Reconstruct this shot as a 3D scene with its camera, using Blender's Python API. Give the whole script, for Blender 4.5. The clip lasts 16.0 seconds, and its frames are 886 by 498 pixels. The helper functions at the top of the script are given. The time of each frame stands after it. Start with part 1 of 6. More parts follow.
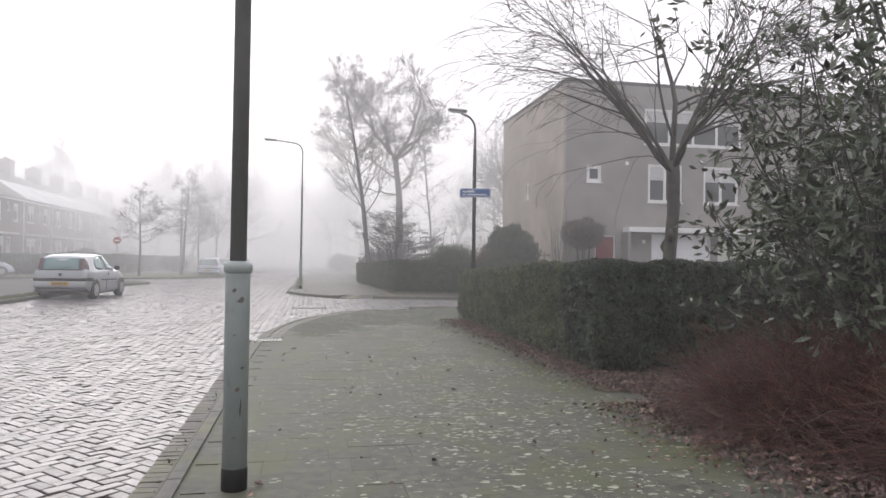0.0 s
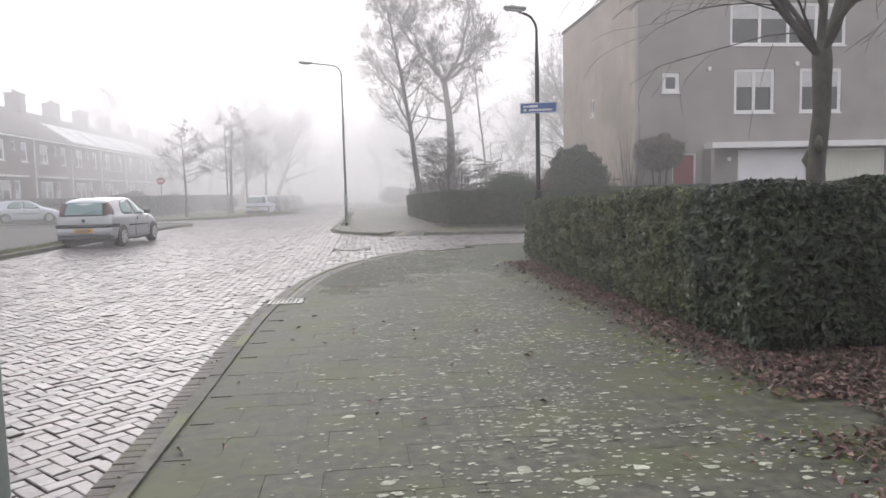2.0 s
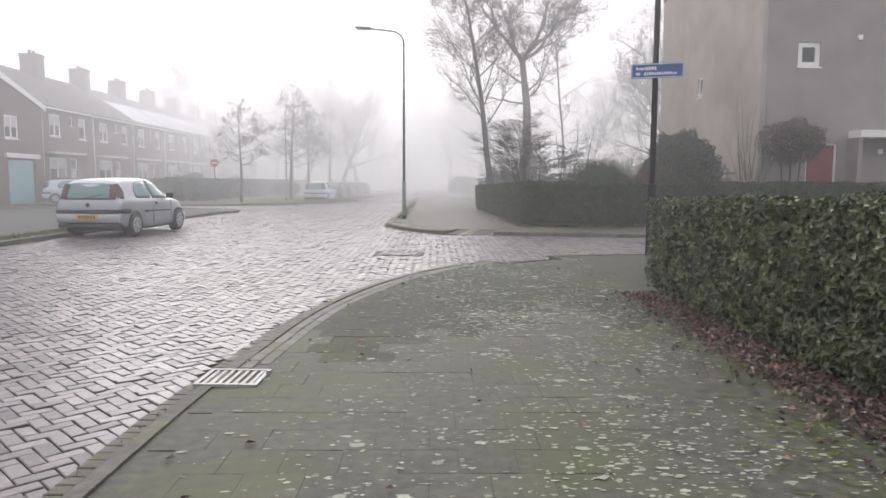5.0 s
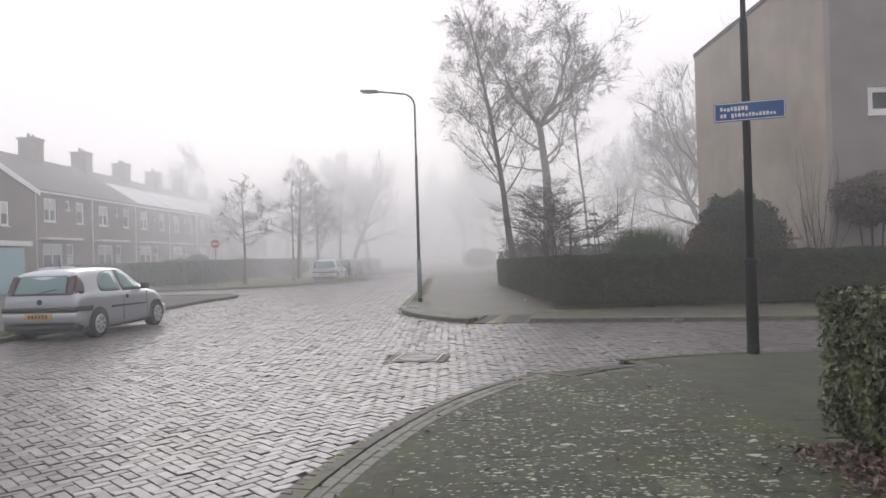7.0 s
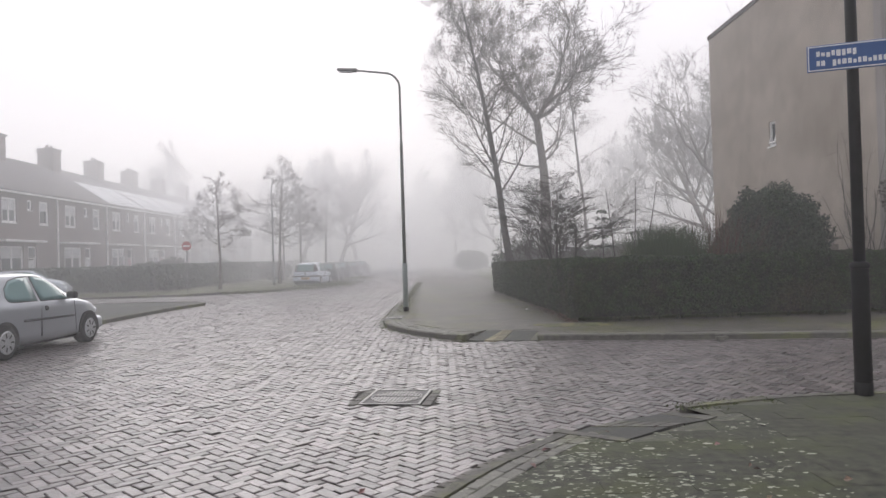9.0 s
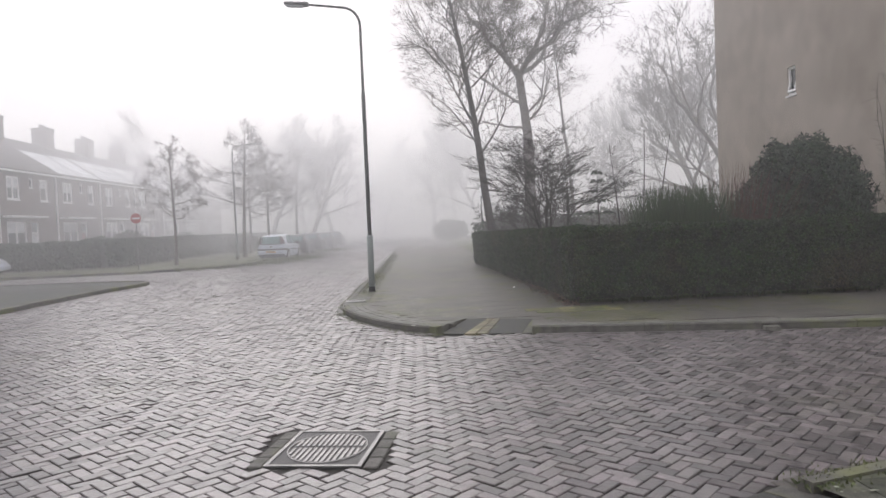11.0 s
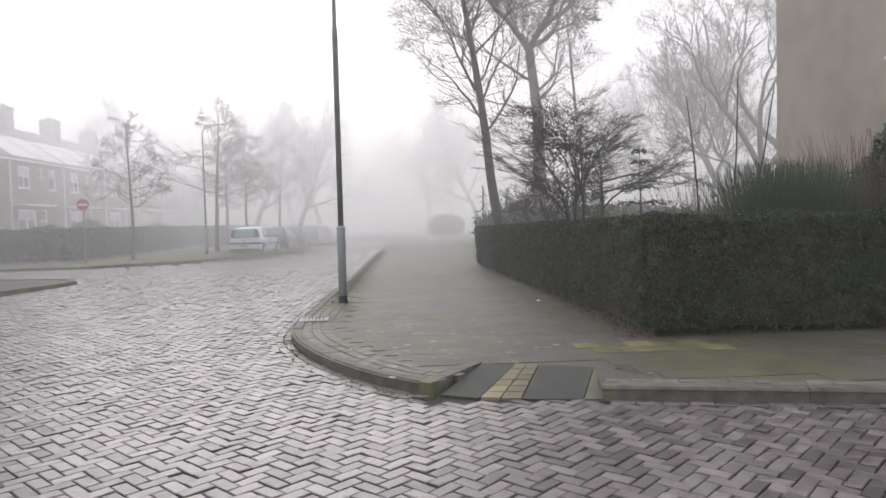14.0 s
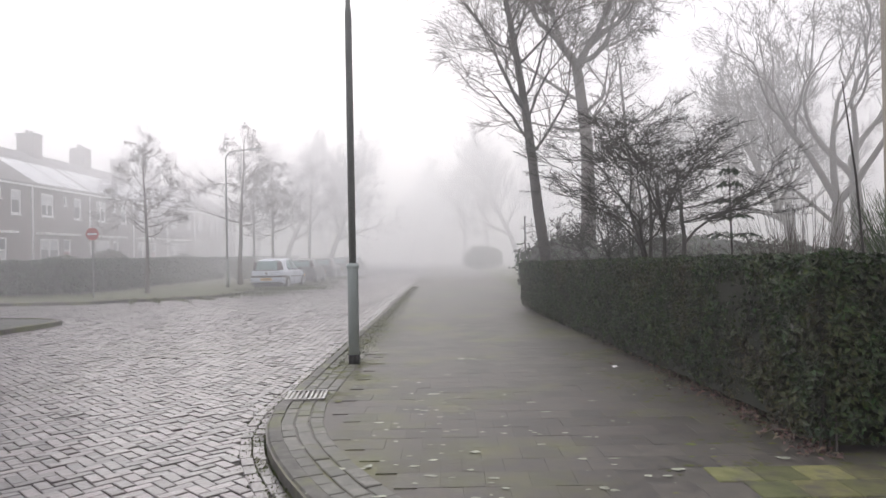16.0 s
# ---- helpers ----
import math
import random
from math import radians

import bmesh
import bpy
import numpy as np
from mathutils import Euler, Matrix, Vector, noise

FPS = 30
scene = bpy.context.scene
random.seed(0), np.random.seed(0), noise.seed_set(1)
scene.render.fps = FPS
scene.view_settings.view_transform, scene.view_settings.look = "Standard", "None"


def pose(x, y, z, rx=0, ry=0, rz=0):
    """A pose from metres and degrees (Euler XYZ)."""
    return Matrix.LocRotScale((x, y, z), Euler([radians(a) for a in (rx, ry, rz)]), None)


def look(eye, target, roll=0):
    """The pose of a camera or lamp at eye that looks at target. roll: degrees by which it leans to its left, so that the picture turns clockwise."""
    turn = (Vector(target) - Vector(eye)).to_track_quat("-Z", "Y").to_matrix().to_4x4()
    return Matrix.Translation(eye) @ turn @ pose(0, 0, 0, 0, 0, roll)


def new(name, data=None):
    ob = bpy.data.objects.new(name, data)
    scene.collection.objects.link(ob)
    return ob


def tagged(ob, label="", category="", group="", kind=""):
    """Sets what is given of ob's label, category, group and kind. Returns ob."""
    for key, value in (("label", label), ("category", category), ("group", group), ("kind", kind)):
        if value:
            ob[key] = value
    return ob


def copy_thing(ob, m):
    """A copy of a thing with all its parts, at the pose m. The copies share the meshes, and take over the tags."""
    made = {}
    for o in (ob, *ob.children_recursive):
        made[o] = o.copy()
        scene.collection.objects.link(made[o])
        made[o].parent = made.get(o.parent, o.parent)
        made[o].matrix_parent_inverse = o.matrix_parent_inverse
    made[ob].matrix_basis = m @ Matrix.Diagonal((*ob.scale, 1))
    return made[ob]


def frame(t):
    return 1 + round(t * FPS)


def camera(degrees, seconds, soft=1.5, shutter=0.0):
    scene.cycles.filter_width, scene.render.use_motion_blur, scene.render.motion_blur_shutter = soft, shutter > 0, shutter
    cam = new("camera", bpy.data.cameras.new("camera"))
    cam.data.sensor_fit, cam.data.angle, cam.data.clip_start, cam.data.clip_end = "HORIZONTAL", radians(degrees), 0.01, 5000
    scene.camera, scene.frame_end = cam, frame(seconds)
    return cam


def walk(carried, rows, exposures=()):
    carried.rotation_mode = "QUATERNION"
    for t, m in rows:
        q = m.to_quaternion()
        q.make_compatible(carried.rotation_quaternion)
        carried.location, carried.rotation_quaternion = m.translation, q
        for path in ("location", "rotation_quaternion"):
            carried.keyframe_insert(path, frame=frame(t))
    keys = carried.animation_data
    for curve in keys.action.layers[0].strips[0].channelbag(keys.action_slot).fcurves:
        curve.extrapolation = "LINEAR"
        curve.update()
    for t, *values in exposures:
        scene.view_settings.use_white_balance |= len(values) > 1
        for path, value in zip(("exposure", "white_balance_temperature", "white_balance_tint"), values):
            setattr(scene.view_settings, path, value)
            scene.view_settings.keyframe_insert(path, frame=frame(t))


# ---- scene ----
cam = camera(65.6, 16.0, soft=1.5)
PATH = [
    (0, (0.690, 2.132, 1.417), (1.102, 4.251, 1.455), 0.8),
    (0.5, (0.850, 2.936, 1.427), (1.248, 5.060, 1.398), -0.3),
    (1, (0.954, 3.661, 1.409), (1.323, 5.785, 1.280), -0.0),
    (1.5, (0.970, 4.404, 1.429), (1.232, 6.540, 1.244), -0.9),
    (2, (1.105, 5.052, 1.452), (1.346, 7.191, 1.269), -1.4),
    (2.5, (1.215, 5.767, 1.464), (1.417, 7.912, 1.300), -1.6),
    (3, (1.359, 6.547, 1.482), (1.525, 8.694, 1.312), -1.6),
    (3.5, (1.414, 7.301, 1.473), (1.538, 9.450, 1.290), -1.8),
    (4, (1.446, 8.072, 1.455), (1.505, 10.219, 1.234), -1.4),
    (4.5, (1.453, 8.818, 1.437), (1.465, 10.955, 1.126), -0.1),
    (5, (1.476, 9.547, 1.428), (1.502, 11.696, 1.217), 0.2),
    (5.2, (1.467, 9.905, 1.447), (1.426, 12.064, 1.363), 0.0),
    (7.3, (1.237, 13.249, 1.596), (1.218, 15.409, 1.611), -1.9),
    (7.5, (1.228, 13.505, 1.583), (1.188, 15.665, 1.583), -2.1),
    (8, (1.266, 14.277, 1.590), (1.187, 16.436, 1.566), -2.2),
    (8.5, (1.271, 15.034, 1.582), (1.187, 17.193, 1.581), -2.0),
    (9, (1.293, 15.793, 1.587), (1.308, 17.953, 1.609), -1.7),
    (9.5, (1.267, 16.512, 1.583), (1.297, 18.672, 1.581), -1.9),
    (10, (1.313, 17.316, 1.567), (1.378, 19.475, 1.542), -3.0),
    (10.2, (1.337, 17.591, 1.590), (1.401, 19.751, 1.563), -3.0),
    (12.3, (1.744, 20.814, 1.580), (1.798, 22.965, 1.391), -0.1),
    (12.5, (1.715, 21.080, 1.536), (1.733, 23.231, 1.342), 0.2),
    (13, (1.692, 21.926, 1.475), (1.767, 24.079, 1.310), -0.9),
    (13.1, (1.703, 22.072, 1.467), (1.770, 24.226, 1.327), -0.9),
    (13.5, (1.637, 22.685, 1.427), (1.650, 24.841, 1.311), 0.2),
    (14, (1.599, 23.389, 1.436), (1.692, 25.545, 1.349), -1.5),
    (14.5, (1.640, 24.084, 1.463), (1.842, 26.234, 1.401), 0.1),
    (15, (1.662, 24.899, 1.503), (1.921, 27.043, 1.448), -2.2),
    (15.5, (1.648, 25.637, 1.480), (1.715, 27.796, 1.443), -1.5),
    (16, (1.632, 26.347, 1.512), (1.616, 28.507, 1.526), -1.1),
]
walk(cam, [(t, look(eye, target, roll)) for t, eye, target, roll in PATH],
     exposures=[(0, 0.03), (2.0, 0.15), (5.2, 0.15), (7.3, -0.2), (10.2, -0.2), (12.3, 0.03), (16, 0.03)])

# world: overcast winter morning in ground fog
SUN_EL, SUN_ROT = radians(19), radians(-8)
world = bpy.data.worlds.new("overcast_sky")
scene.world = world
world.use_nodes = True
wn, wl = world.node_tree.nodes, world.node_tree.links
sky = wn.new("ShaderNodeTexSky")
sky.sky_type, sky.sun_disc = "NISHITA", False
sky.sun_elevation, sky.sun_rotation = SUN_EL, SUN_ROT
cloud = wn.new("ShaderNodeMix")
cloud.data_type = "RGBA"
cloud.inputs[0].default_value = 0.95
# the cloud layer brightens from the horizon to the zenith
gen = wn.new("ShaderNodeTexCoord")
sep = wn.new("ShaderNodeSeparateXYZ")
wl.new(gen.outputs["Generated"], sep.inputs[0])
grade = wn.new("ShaderNodeMix")
grade.data_type = "RGBA"
grade.inputs[6].default_value, grade.inputs[7].default_value = (9.95, 9.4, 9.75, 1), (16.2, 15.9, 17.0, 1)
wl.new(sep.outputs["Z"], grade.inputs[0])
# and is brighter on the side of the hidden sun
facing = wn.new("ShaderNodeVectorMath")
facing.operation = "DOT_PRODUCT"
facing.inputs[1].default_value = (-0.14, 0.985, 0.1)
wl.new(gen.outputs["Generated"], facing.inputs[0])
side = wn.new("ShaderNodeMapRange")
side.inputs[1].default_value, side.inputs[2].default_value = -1.0, 1.0
side.inputs[3].default_value, side.inputs[4].default_value = 0.74, 1.1
wl.new(facing.outputs["Value"], side.inputs[0])
glow = wn.new("ShaderNodeVectorMath")
glow.operation = "SCALE"
wl.new(grade.outputs[2], glow.inputs[0])
wl.new(side.outputs[0], glow.inputs["Scale"])
wl.new(glow.outputs[0], cloud.inputs[7])
wl.new(sky.outputs[0], cloud.inputs[6])
wl.new(cloud.outputs[2], wn["Background"].inputs[0])
wn["Background"].inputs[1].default_value = 0.1

sun = new("sun", bpy.data.lights.new("sun", "SUN"))
sun.data.energy, sun.data.angle, sun.data.color = 1.2, radians(40), (1.0, 0.965, 0.95)
sun.matrix_basis = look((0, 0, 30), (1.4, -9.9, 30 - 3.5))
scene.cycles.volume_bounces = 4

# ---- materials ----
def lin(c):
    return tuple(c) + (1.0,)


def material(name, a, b, rough=0.7, scale=4.0, fine=60.0, bump=0.15, metal=0.0, spread=0.0, island=False, third=None, third_scale=1.2, third_at=(0.55, 0.7),
             coat=0.0, wet=0.0, dist=0.004, coat_rough=0.08, spec=0.5):
    """Two colours mixed by noise at two scales, with bump, an optional third colour in patches and a spread of value from piece to piece."""
    m = bpy.data.materials.new(name)
    m.use_nodes = True
    n, l = m.node_tree.nodes, m.node_tree.links
    p = n["Principled BSDF"]
    co = n.new("ShaderNodeTexCoord")
    geo = n.new("ShaderNodeNewGeometry")
    big, small = n.new("ShaderNodeTexNoise"), n.new("ShaderNodeTexNoise")
    big.inputs["Scale"].default_value, big.inputs["Detail"].default_value = scale, 5
    small.inputs["Scale"].default_value, small.inputs["Detail"].default_value = fine, 4
    l.new(geo.outputs["Position"], big.inputs["Vector"])
    l.new(geo.outputs["Position"], small.inputs["Vector"])
    add = n.new("ShaderNodeMath")
    add.operation = "MULTIPLY_ADD"
    l.new(small.outputs["Fac"], add.inputs[0])
    add.inputs[1].default_value = 0.6
    l.new(big.outputs["Fac"], add.inputs[2])
    ramp = n.new("ShaderNodeMapRange")
    ramp.inputs[1].default_value, ramp.inputs[2].default_value = 0.55, 1.05
    l.new(add.outputs[0], ramp.inputs[0])
    mix = n.new("ShaderNodeMix")
    mix.data_type = "RGBA"
    mix.inputs[6].default_value, mix.inputs[7].default_value = lin(a), lin(b)
    l.new(ramp.outputs[0], mix.inputs[0])
    out = mix.outputs[2]
    if third:
        patch = n.new("ShaderNodeTexNoise")
        patch.inputs["Scale"].default_value, patch.inputs["Detail"].default_value = third_scale, 6
        patch.inputs["Roughness"].default_value = 0.65
        l.new(geo.outputs["Position"], patch.inputs["Vector"])
        cut = n.new("ShaderNodeMapRange")
        cut.inputs[1].default_value, cut.inputs[2].default_value = third_at
        l.new(patch.outputs["Fac"], cut.inputs[0])
        m3 = n.new("ShaderNodeMix")
        m3.data_type = "RGBA"
        m3.inputs[7].default_value = lin(third)
        l.new(cut.outputs[0], m3.inputs[0])
        l.new(out, m3.inputs[6])
        out = m3.outputs[2]
    if spread:
        hsv = n.new("ShaderNodeHueSaturation")
        rnd = geo.outputs["Random Per Island"] if island else n.new("ShaderNodeObjectInfo").outputs["Random"]
        v = n.new("ShaderNodeMapRange")
        v.inputs[3].default_value, v.inputs[4].default_value = 1 - spread, 1 + spread
        l.new(rnd, v.inputs[0])
        l.new(v.outputs[0], hsv.inputs["Value"])
        h = n.new("ShaderNodeMapRange")
        h.inputs[3].default_value, h.inputs[4].default_value = 0.5 - 0.06 * spread, 0.5 + 0.06 * spread
        sc = n.new("ShaderNodeMath")
        sc.operation = "FRACT"
        mu = n.new("ShaderNodeMath")
        mu.operation = "MULTIPLY"
        mu.inputs[1].default_value = 17.3
        l.new(rnd, mu.inputs[0])
        l.new(mu.outputs[0], sc.inputs[0])
        l.new(sc.outputs[0], h.inputs[0])
        l.new(h.outputs[0], hsv.inputs["Hue"])
        l.new(out, hsv.inputs["Color"])
        out = hsv.outputs[0]
    l.new(out, p.inputs["Base Color"])
    p.inputs["Roughness"].default_value, p.inputs["Metallic"].default_value = rough, metal
    p.inputs["Specular IOR Level"].default_value = spec
    if wet:
        r = n.new("ShaderNodeMapRange")
        r.inputs[1].default_value, r.inputs[2].default_value = 0.35, 0.65
        r.inputs[3].default_value, r.inputs[4].default_value = rough - wet, rough + wet * 0.6
        l.new(big.outputs["Fac"], r.inputs[0])
        l.new(r.outputs[0], p.inputs["Roughness"])
    if coat:
        p.inputs["Coat Weight"].default_value, p.inputs["Coat Roughness"].default_value = coat, coat_rough
    if bump:
        bp = n.new("ShaderNodeBump")
        bp.inputs["Strength"].default_value, bp.inputs["Distance"].default_value = bump, dist
        l.new(add.outputs[0], bp.inputs["Height"])
        l.new(bp.outputs[0], p.inputs["Normal"])
    return m


def glass_pane(name, tint=(0.03, 0.035, 0.04), rough=0.04):
    """Window glass over a dark room: a smooth dark sheet with a mirror gloss."""
    m = bpy.data.materials.new(name)
    m.use_nodes = True
    p = m.node_tree.nodes["Principled BSDF"]
    p.inputs["Base Color"].default_value, p.inputs["Roughness"].default_value = lin(tint), rough
    p.inputs["IOR"].default_value = 1.52
    return m


M = {
    "brick_road": material("wet_clinker", (0.05, 0.043, 0.042), (0.165, 0.143, 0.14), 0.4, 9.0, 60, 0.8, spread=0.55, island=True, wet=0.12, third=(0.075, 0.07, 0.05), third_scale=0.35, third_at=(0.56, 0.75), coat=0.28, coat_rough=0.25),
    "joint": material("joint_sand", (0.012, 0.011, 0.009), (0.032, 0.029, 0.023), 0.85, 2, 90, 0.4),
    "tile": material("mossy_concrete_tile", (0.016, 0.018, 0.012), (0.136, 0.137, 0.105), 0.68, 11.0, 110, 1.0, spread=0.09, island=True, wet=0.1, spec=0.35,
                     third=(0.08, 0.094, 0.03), third_scale=1.1, third_at=(0.47, 0.74)),
    "tile_far": material("brown_grey_concrete_tile", (0.028, 0.025, 0.02), (0.112, 0.1, 0.083), 0.62, 10.0, 110, 1.0, spread=0.22, island=True, wet=0.1,
                         third=(0.095, 0.1, 0.03), third_scale=0.5, third_at=(0.5, 0.68)),
    # darker version of the pavement tile for the street corner end
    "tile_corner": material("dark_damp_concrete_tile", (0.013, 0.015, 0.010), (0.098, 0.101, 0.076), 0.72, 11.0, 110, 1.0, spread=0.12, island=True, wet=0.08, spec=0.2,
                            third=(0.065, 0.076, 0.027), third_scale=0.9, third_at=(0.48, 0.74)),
    "border_block": material("pale_mossy_border_block", (0.07, 0.07, 0.058), (0.19, 0.185, 0.16), 0.65, 10.0, 110, 1.0, spread=0.2, island=True, wet=0.08, third=(0.1, 0.105, 0.045), third_scale=1.6, third_at=(0.5, 0.7)),
    "tile_moss": material("moss_yellow_tile", (0.085, 0.095, 0.026), (0.18, 0.18, 0.075), 0.8, 8, 90, 0.8, spread=0.35, third=(0.075, 0.07, 0.05), third_scale=3.5, third_at=(0.48, 0.66)),
    "kerb": material("mossy_kerb_concrete", (0.045, 0.043, 0.036), (0.135, 0.13, 0.114), 0.7, 9, 90, 0.9, spread=0.15, third=(0.12, 0.13, 0.058), third_scale=1.3, third_at=(0.48, 0.64)),
    "lichen": material("pale_lichen", (0.2, 0.212, 0.155), (0.46, 0.475, 0.385), 0.8, 9, 120, 0.3, spread=0.25, island=True),
    "moss": material("yellow_green_moss", (0.06, 0.07, 0.018), (0.15, 0.16, 0.045), 0.9, 9, 120, 0.9, spread=0.3, island=True),
    "soil": material("dark_soil", (0.03, 0.024, 0.018), (0.07, 0.055, 0.04), 0.9, 3, 60, 0.8, dist=0.02),
    "grass": material("winter_grass", (0.07, 0.08, 0.035), (0.12, 0.125, 0.06), 0.9, 1.2, 50, 0.8, dist=0.02, third=(0.09, 0.08, 0.05), third_scale=0.6),
    "grass_blade": material("grass_blade", (0.06, 0.085, 0.03), (0.14, 0.15, 0.06), 0.6, 2, 30, 0, spread=0.4, island=True),
    "asphalt": material("damp_paving", (0.045, 0.046, 0.042), (0.08, 0.08, 0.074), 0.75, 1.2, 90, 0.4, wet=0.08, spec=0.3, third=(0.07, 0.075, 0.04), third_scale=0.7, third_at=(0.5, 0.75)),
    "hedge_leaf": material("glossy_hedge_leaf", (0.018, 0.03, 0.011), (0.122, 0.142, 0.055), 0.36, 3, 40, 0, spread=0.5, island=True),
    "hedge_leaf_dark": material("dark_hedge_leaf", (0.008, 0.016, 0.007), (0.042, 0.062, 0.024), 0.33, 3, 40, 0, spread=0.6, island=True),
    "hedge_leaf_far": material("privet_hedge_leaf", (0.003, 0.010, 0.003), (0.036, 0.066, 0.016), 0.42, 5, 40, 0, spec=0.3, spread=0.7, island=True, third=(0.06, 0.046, 0.025), third_scale=0.6, third_at=(0.5, 0.72)),
    # near-black, so the shade inside hedges and bushes is in the colour
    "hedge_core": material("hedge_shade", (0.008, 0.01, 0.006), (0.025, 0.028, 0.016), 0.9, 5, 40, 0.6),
    "dead_leaf": material("dead_leaf", (0.045, 0.028, 0.022), (0.22, 0.145, 0.118), 0.5, 6, 50, 0, spread=0.75, island=True),
    "bark": material("grey_bark", (0.034, 0.03, 0.026), (0.085, 0.077, 0.066), 0.85, 5, 40, 0.7, dist=0.02, third=(0.09, 0.1, 0.055), third_scale=2.0, third_at=(0.52, 0.7)),
    "bark_dark": material("dark_wet_bark", (0.022, 0.02, 0.018), (0.06, 0.052, 0.046), 0.75, 5, 40, 0.6, dist=0.015),
    "bark_far": material("brown_bark", (0.06, 0.048, 0.042), (0.12, 0.098, 0.085), 0.9, 2, 20, 0.4, dist=0.02),
    "red_twig": material("red_brown_twig", (0.03, 0.012, 0.009), (0.14, 0.052, 0.034), 0.6, 4, 50, 0, spread=0.5, island=True),
    "ever_leaf": material("leathery_evergreen_leaf", (0.034, 0.045, 0.028), (0.105, 0.124, 0.078), 0.32, 3, 40, 0, spread=0.5, island=True),
    "shrub_leaf": material("dark_shrub_leaf", (0.008, 0.02, 0.01), (0.034, 0.06, 0.024), 0.5, 2, 30, 0, spread=0.5, island=True),
    "broom": material("green_broom_twig", (0.022, 0.042, 0.018), (0.06, 0.09, 0.034), 0.6, 2, 30, 0, spread=0.4, island=True),
    "pole_low": material("grey_green_paint", (0.27, 0.31, 0.3), (0.33, 0.37, 0.36), 0.5, 6, 60, 0.12, third=(0.2, 0.21, 0.2), third_scale=4, third_at=(0.62, 0.72)),
    "pole_high": material("weathered_grey_paint", (0.095, 0.1, 0.095), (0.14, 0.145, 0.14), 0.55, 5, 60, 0.12),
    "pole_black": material("black_paint", (0.008, 0.008, 0.009), (0.018, 0.018, 0.019), 0.55, 6, 60, 0.2, spec=0.2),
    "lamp_metal": material("lamp_housing", (0.16, 0.165, 0.165), (0.23, 0.235, 0.235), 0.5, 5, 40, 0.1),
    "scratch": material("bare_scuff", (0.08, 0.075, 0.07), (0.15, 0.13, 0.11), 0.8, 12, 80, 0.3),
    "sign_blue": material("blue_enamel", (0.018, 0.075, 0.24), (0.024, 0.09, 0.28), 0.3, 4, 40, 0),
    "sign_white": material("white_enamel", (0.66, 0.68, 0.72), (0.76, 0.78, 0.8), 0.4, 4, 40, 0),
    "sign_red": material("red_enamel", (0.3, 0.03, 0.03), (0.36, 0.045, 0.042), 0.4, 4, 40, 0),
    "brick_wall": material("grey_brown_brick", (0.225, 0.207, 0.195), (0.31, 0.288, 0.272), 0.85, 1.2, 30, 0.4),
    "render_wall": material("beige_brick_gable", (0.33, 0.29, 0.245), (0.42, 0.37, 0.315), 0.85, 1.6, 30, 0.4, third=(0.24, 0.205, 0.165), third_scale=0.35, third_at=(0.45, 0.75)),
    "row_brick": material("red_brown_house_brick", (0.088, 0.066, 0.057), (0.145, 0.11, 0.097), 0.85, 1.0, 20, 0.3),
    "roof_tile": material("dark_roof_tile", (0.05, 0.045, 0.045), (0.09, 0.08, 0.078), 0.8, 1.5, 20, 0.3),
    "frost": material("frosted_roof_tile", (0.55, 0.56, 0.58), (0.75, 0.76, 0.78), 0.8, 1.2, 20, 0.3),
    "white_paint": material("white_paint", (0.7, 0.7, 0.69), (0.82, 0.82, 0.81), 0.45, 2, 30, 0.05),
    "garage_white": material("white_garage_sheet", (0.86, 0.87, 0.9), (0.92, 0.93, 0.95), 0.4, 1.5, 20, 0.05),
    "garage_cream": material("cream_garage_sheet", (0.62, 0.64, 0.55), (0.7, 0.72, 0.62), 0.5, 1.5, 20, 0.05),
    "garage_teal": material("teal_garage_sheet", (0.2, 0.42, 0.46), (0.26, 0.5, 0.54), 0.5, 1.5, 20, 0.05),
    "door_red": material("dark_red_door_paint", (0.17, 0.025, 0.03), (0.23, 0.04, 0.045), 0.45, 3, 40, 0.05),
    "curtain": material("net_curtain", (0.45, 0.46, 0.46), (0.6, 0.61, 0.61), 0.8, 5, 60, 0.2),
    "glass": glass_pane("window_glass"),
    # green tint made paler: the sky's reflection is put into the base colour
    "car_glass": glass_pane("tinted_car_glass", (0.13, 0.22, 0.22), 0.08),
    "car_silver": material("silver_car_paint", (0.36, 0.38, 0.41), (0.41, 0.43, 0.46), 0.3, 2, 200, 0, metal=0.6, coat=0.6),
    "car_pale": material("pale_blue_car_paint", (0.5, 0.55, 0.62), (0.56, 0.6, 0.66), 0.32, 2, 200, 0, metal=0.25, coat=0.6),
    "car_dark": material("dark_car_paint", (0.03, 0.032, 0.038), (0.045, 0.047, 0.055), 0.3, 2, 200, 0, coat=0.6),
    "plastic": material("black_plastic", (0.02, 0.02, 0.021), (0.035, 0.035, 0.036), 0.6, 8, 90, 0.1),
    "rubber": material("tyre_rubber", (0.015, 0.015, 0.015), (0.03, 0.03, 0.03), 0.8, 8, 60, 0.2),
    "alloy": material("silver_wheel_trim", (0.4, 0.41, 0.42), (0.5, 0.51, 0.52), 0.4, 8, 60, 0, metal=0.5),
    "lamp_red": material("red_lens", (0.03, 0.004, 0.006), (0.055, 0.006, 0.009), 0.2, 8, 60, 0, coat=0.5),
    "lamp_clear": material("clear_lens", (0.55, 0.57, 0.6), (0.65, 0.67, 0.7), 0.15, 8, 60, 0, coat=0.5),
    "plate": material("yellow_plate", (0.5, 0.28, 0.05), (0.55, 0.32, 0.06), 0.4, 8, 60, 0),
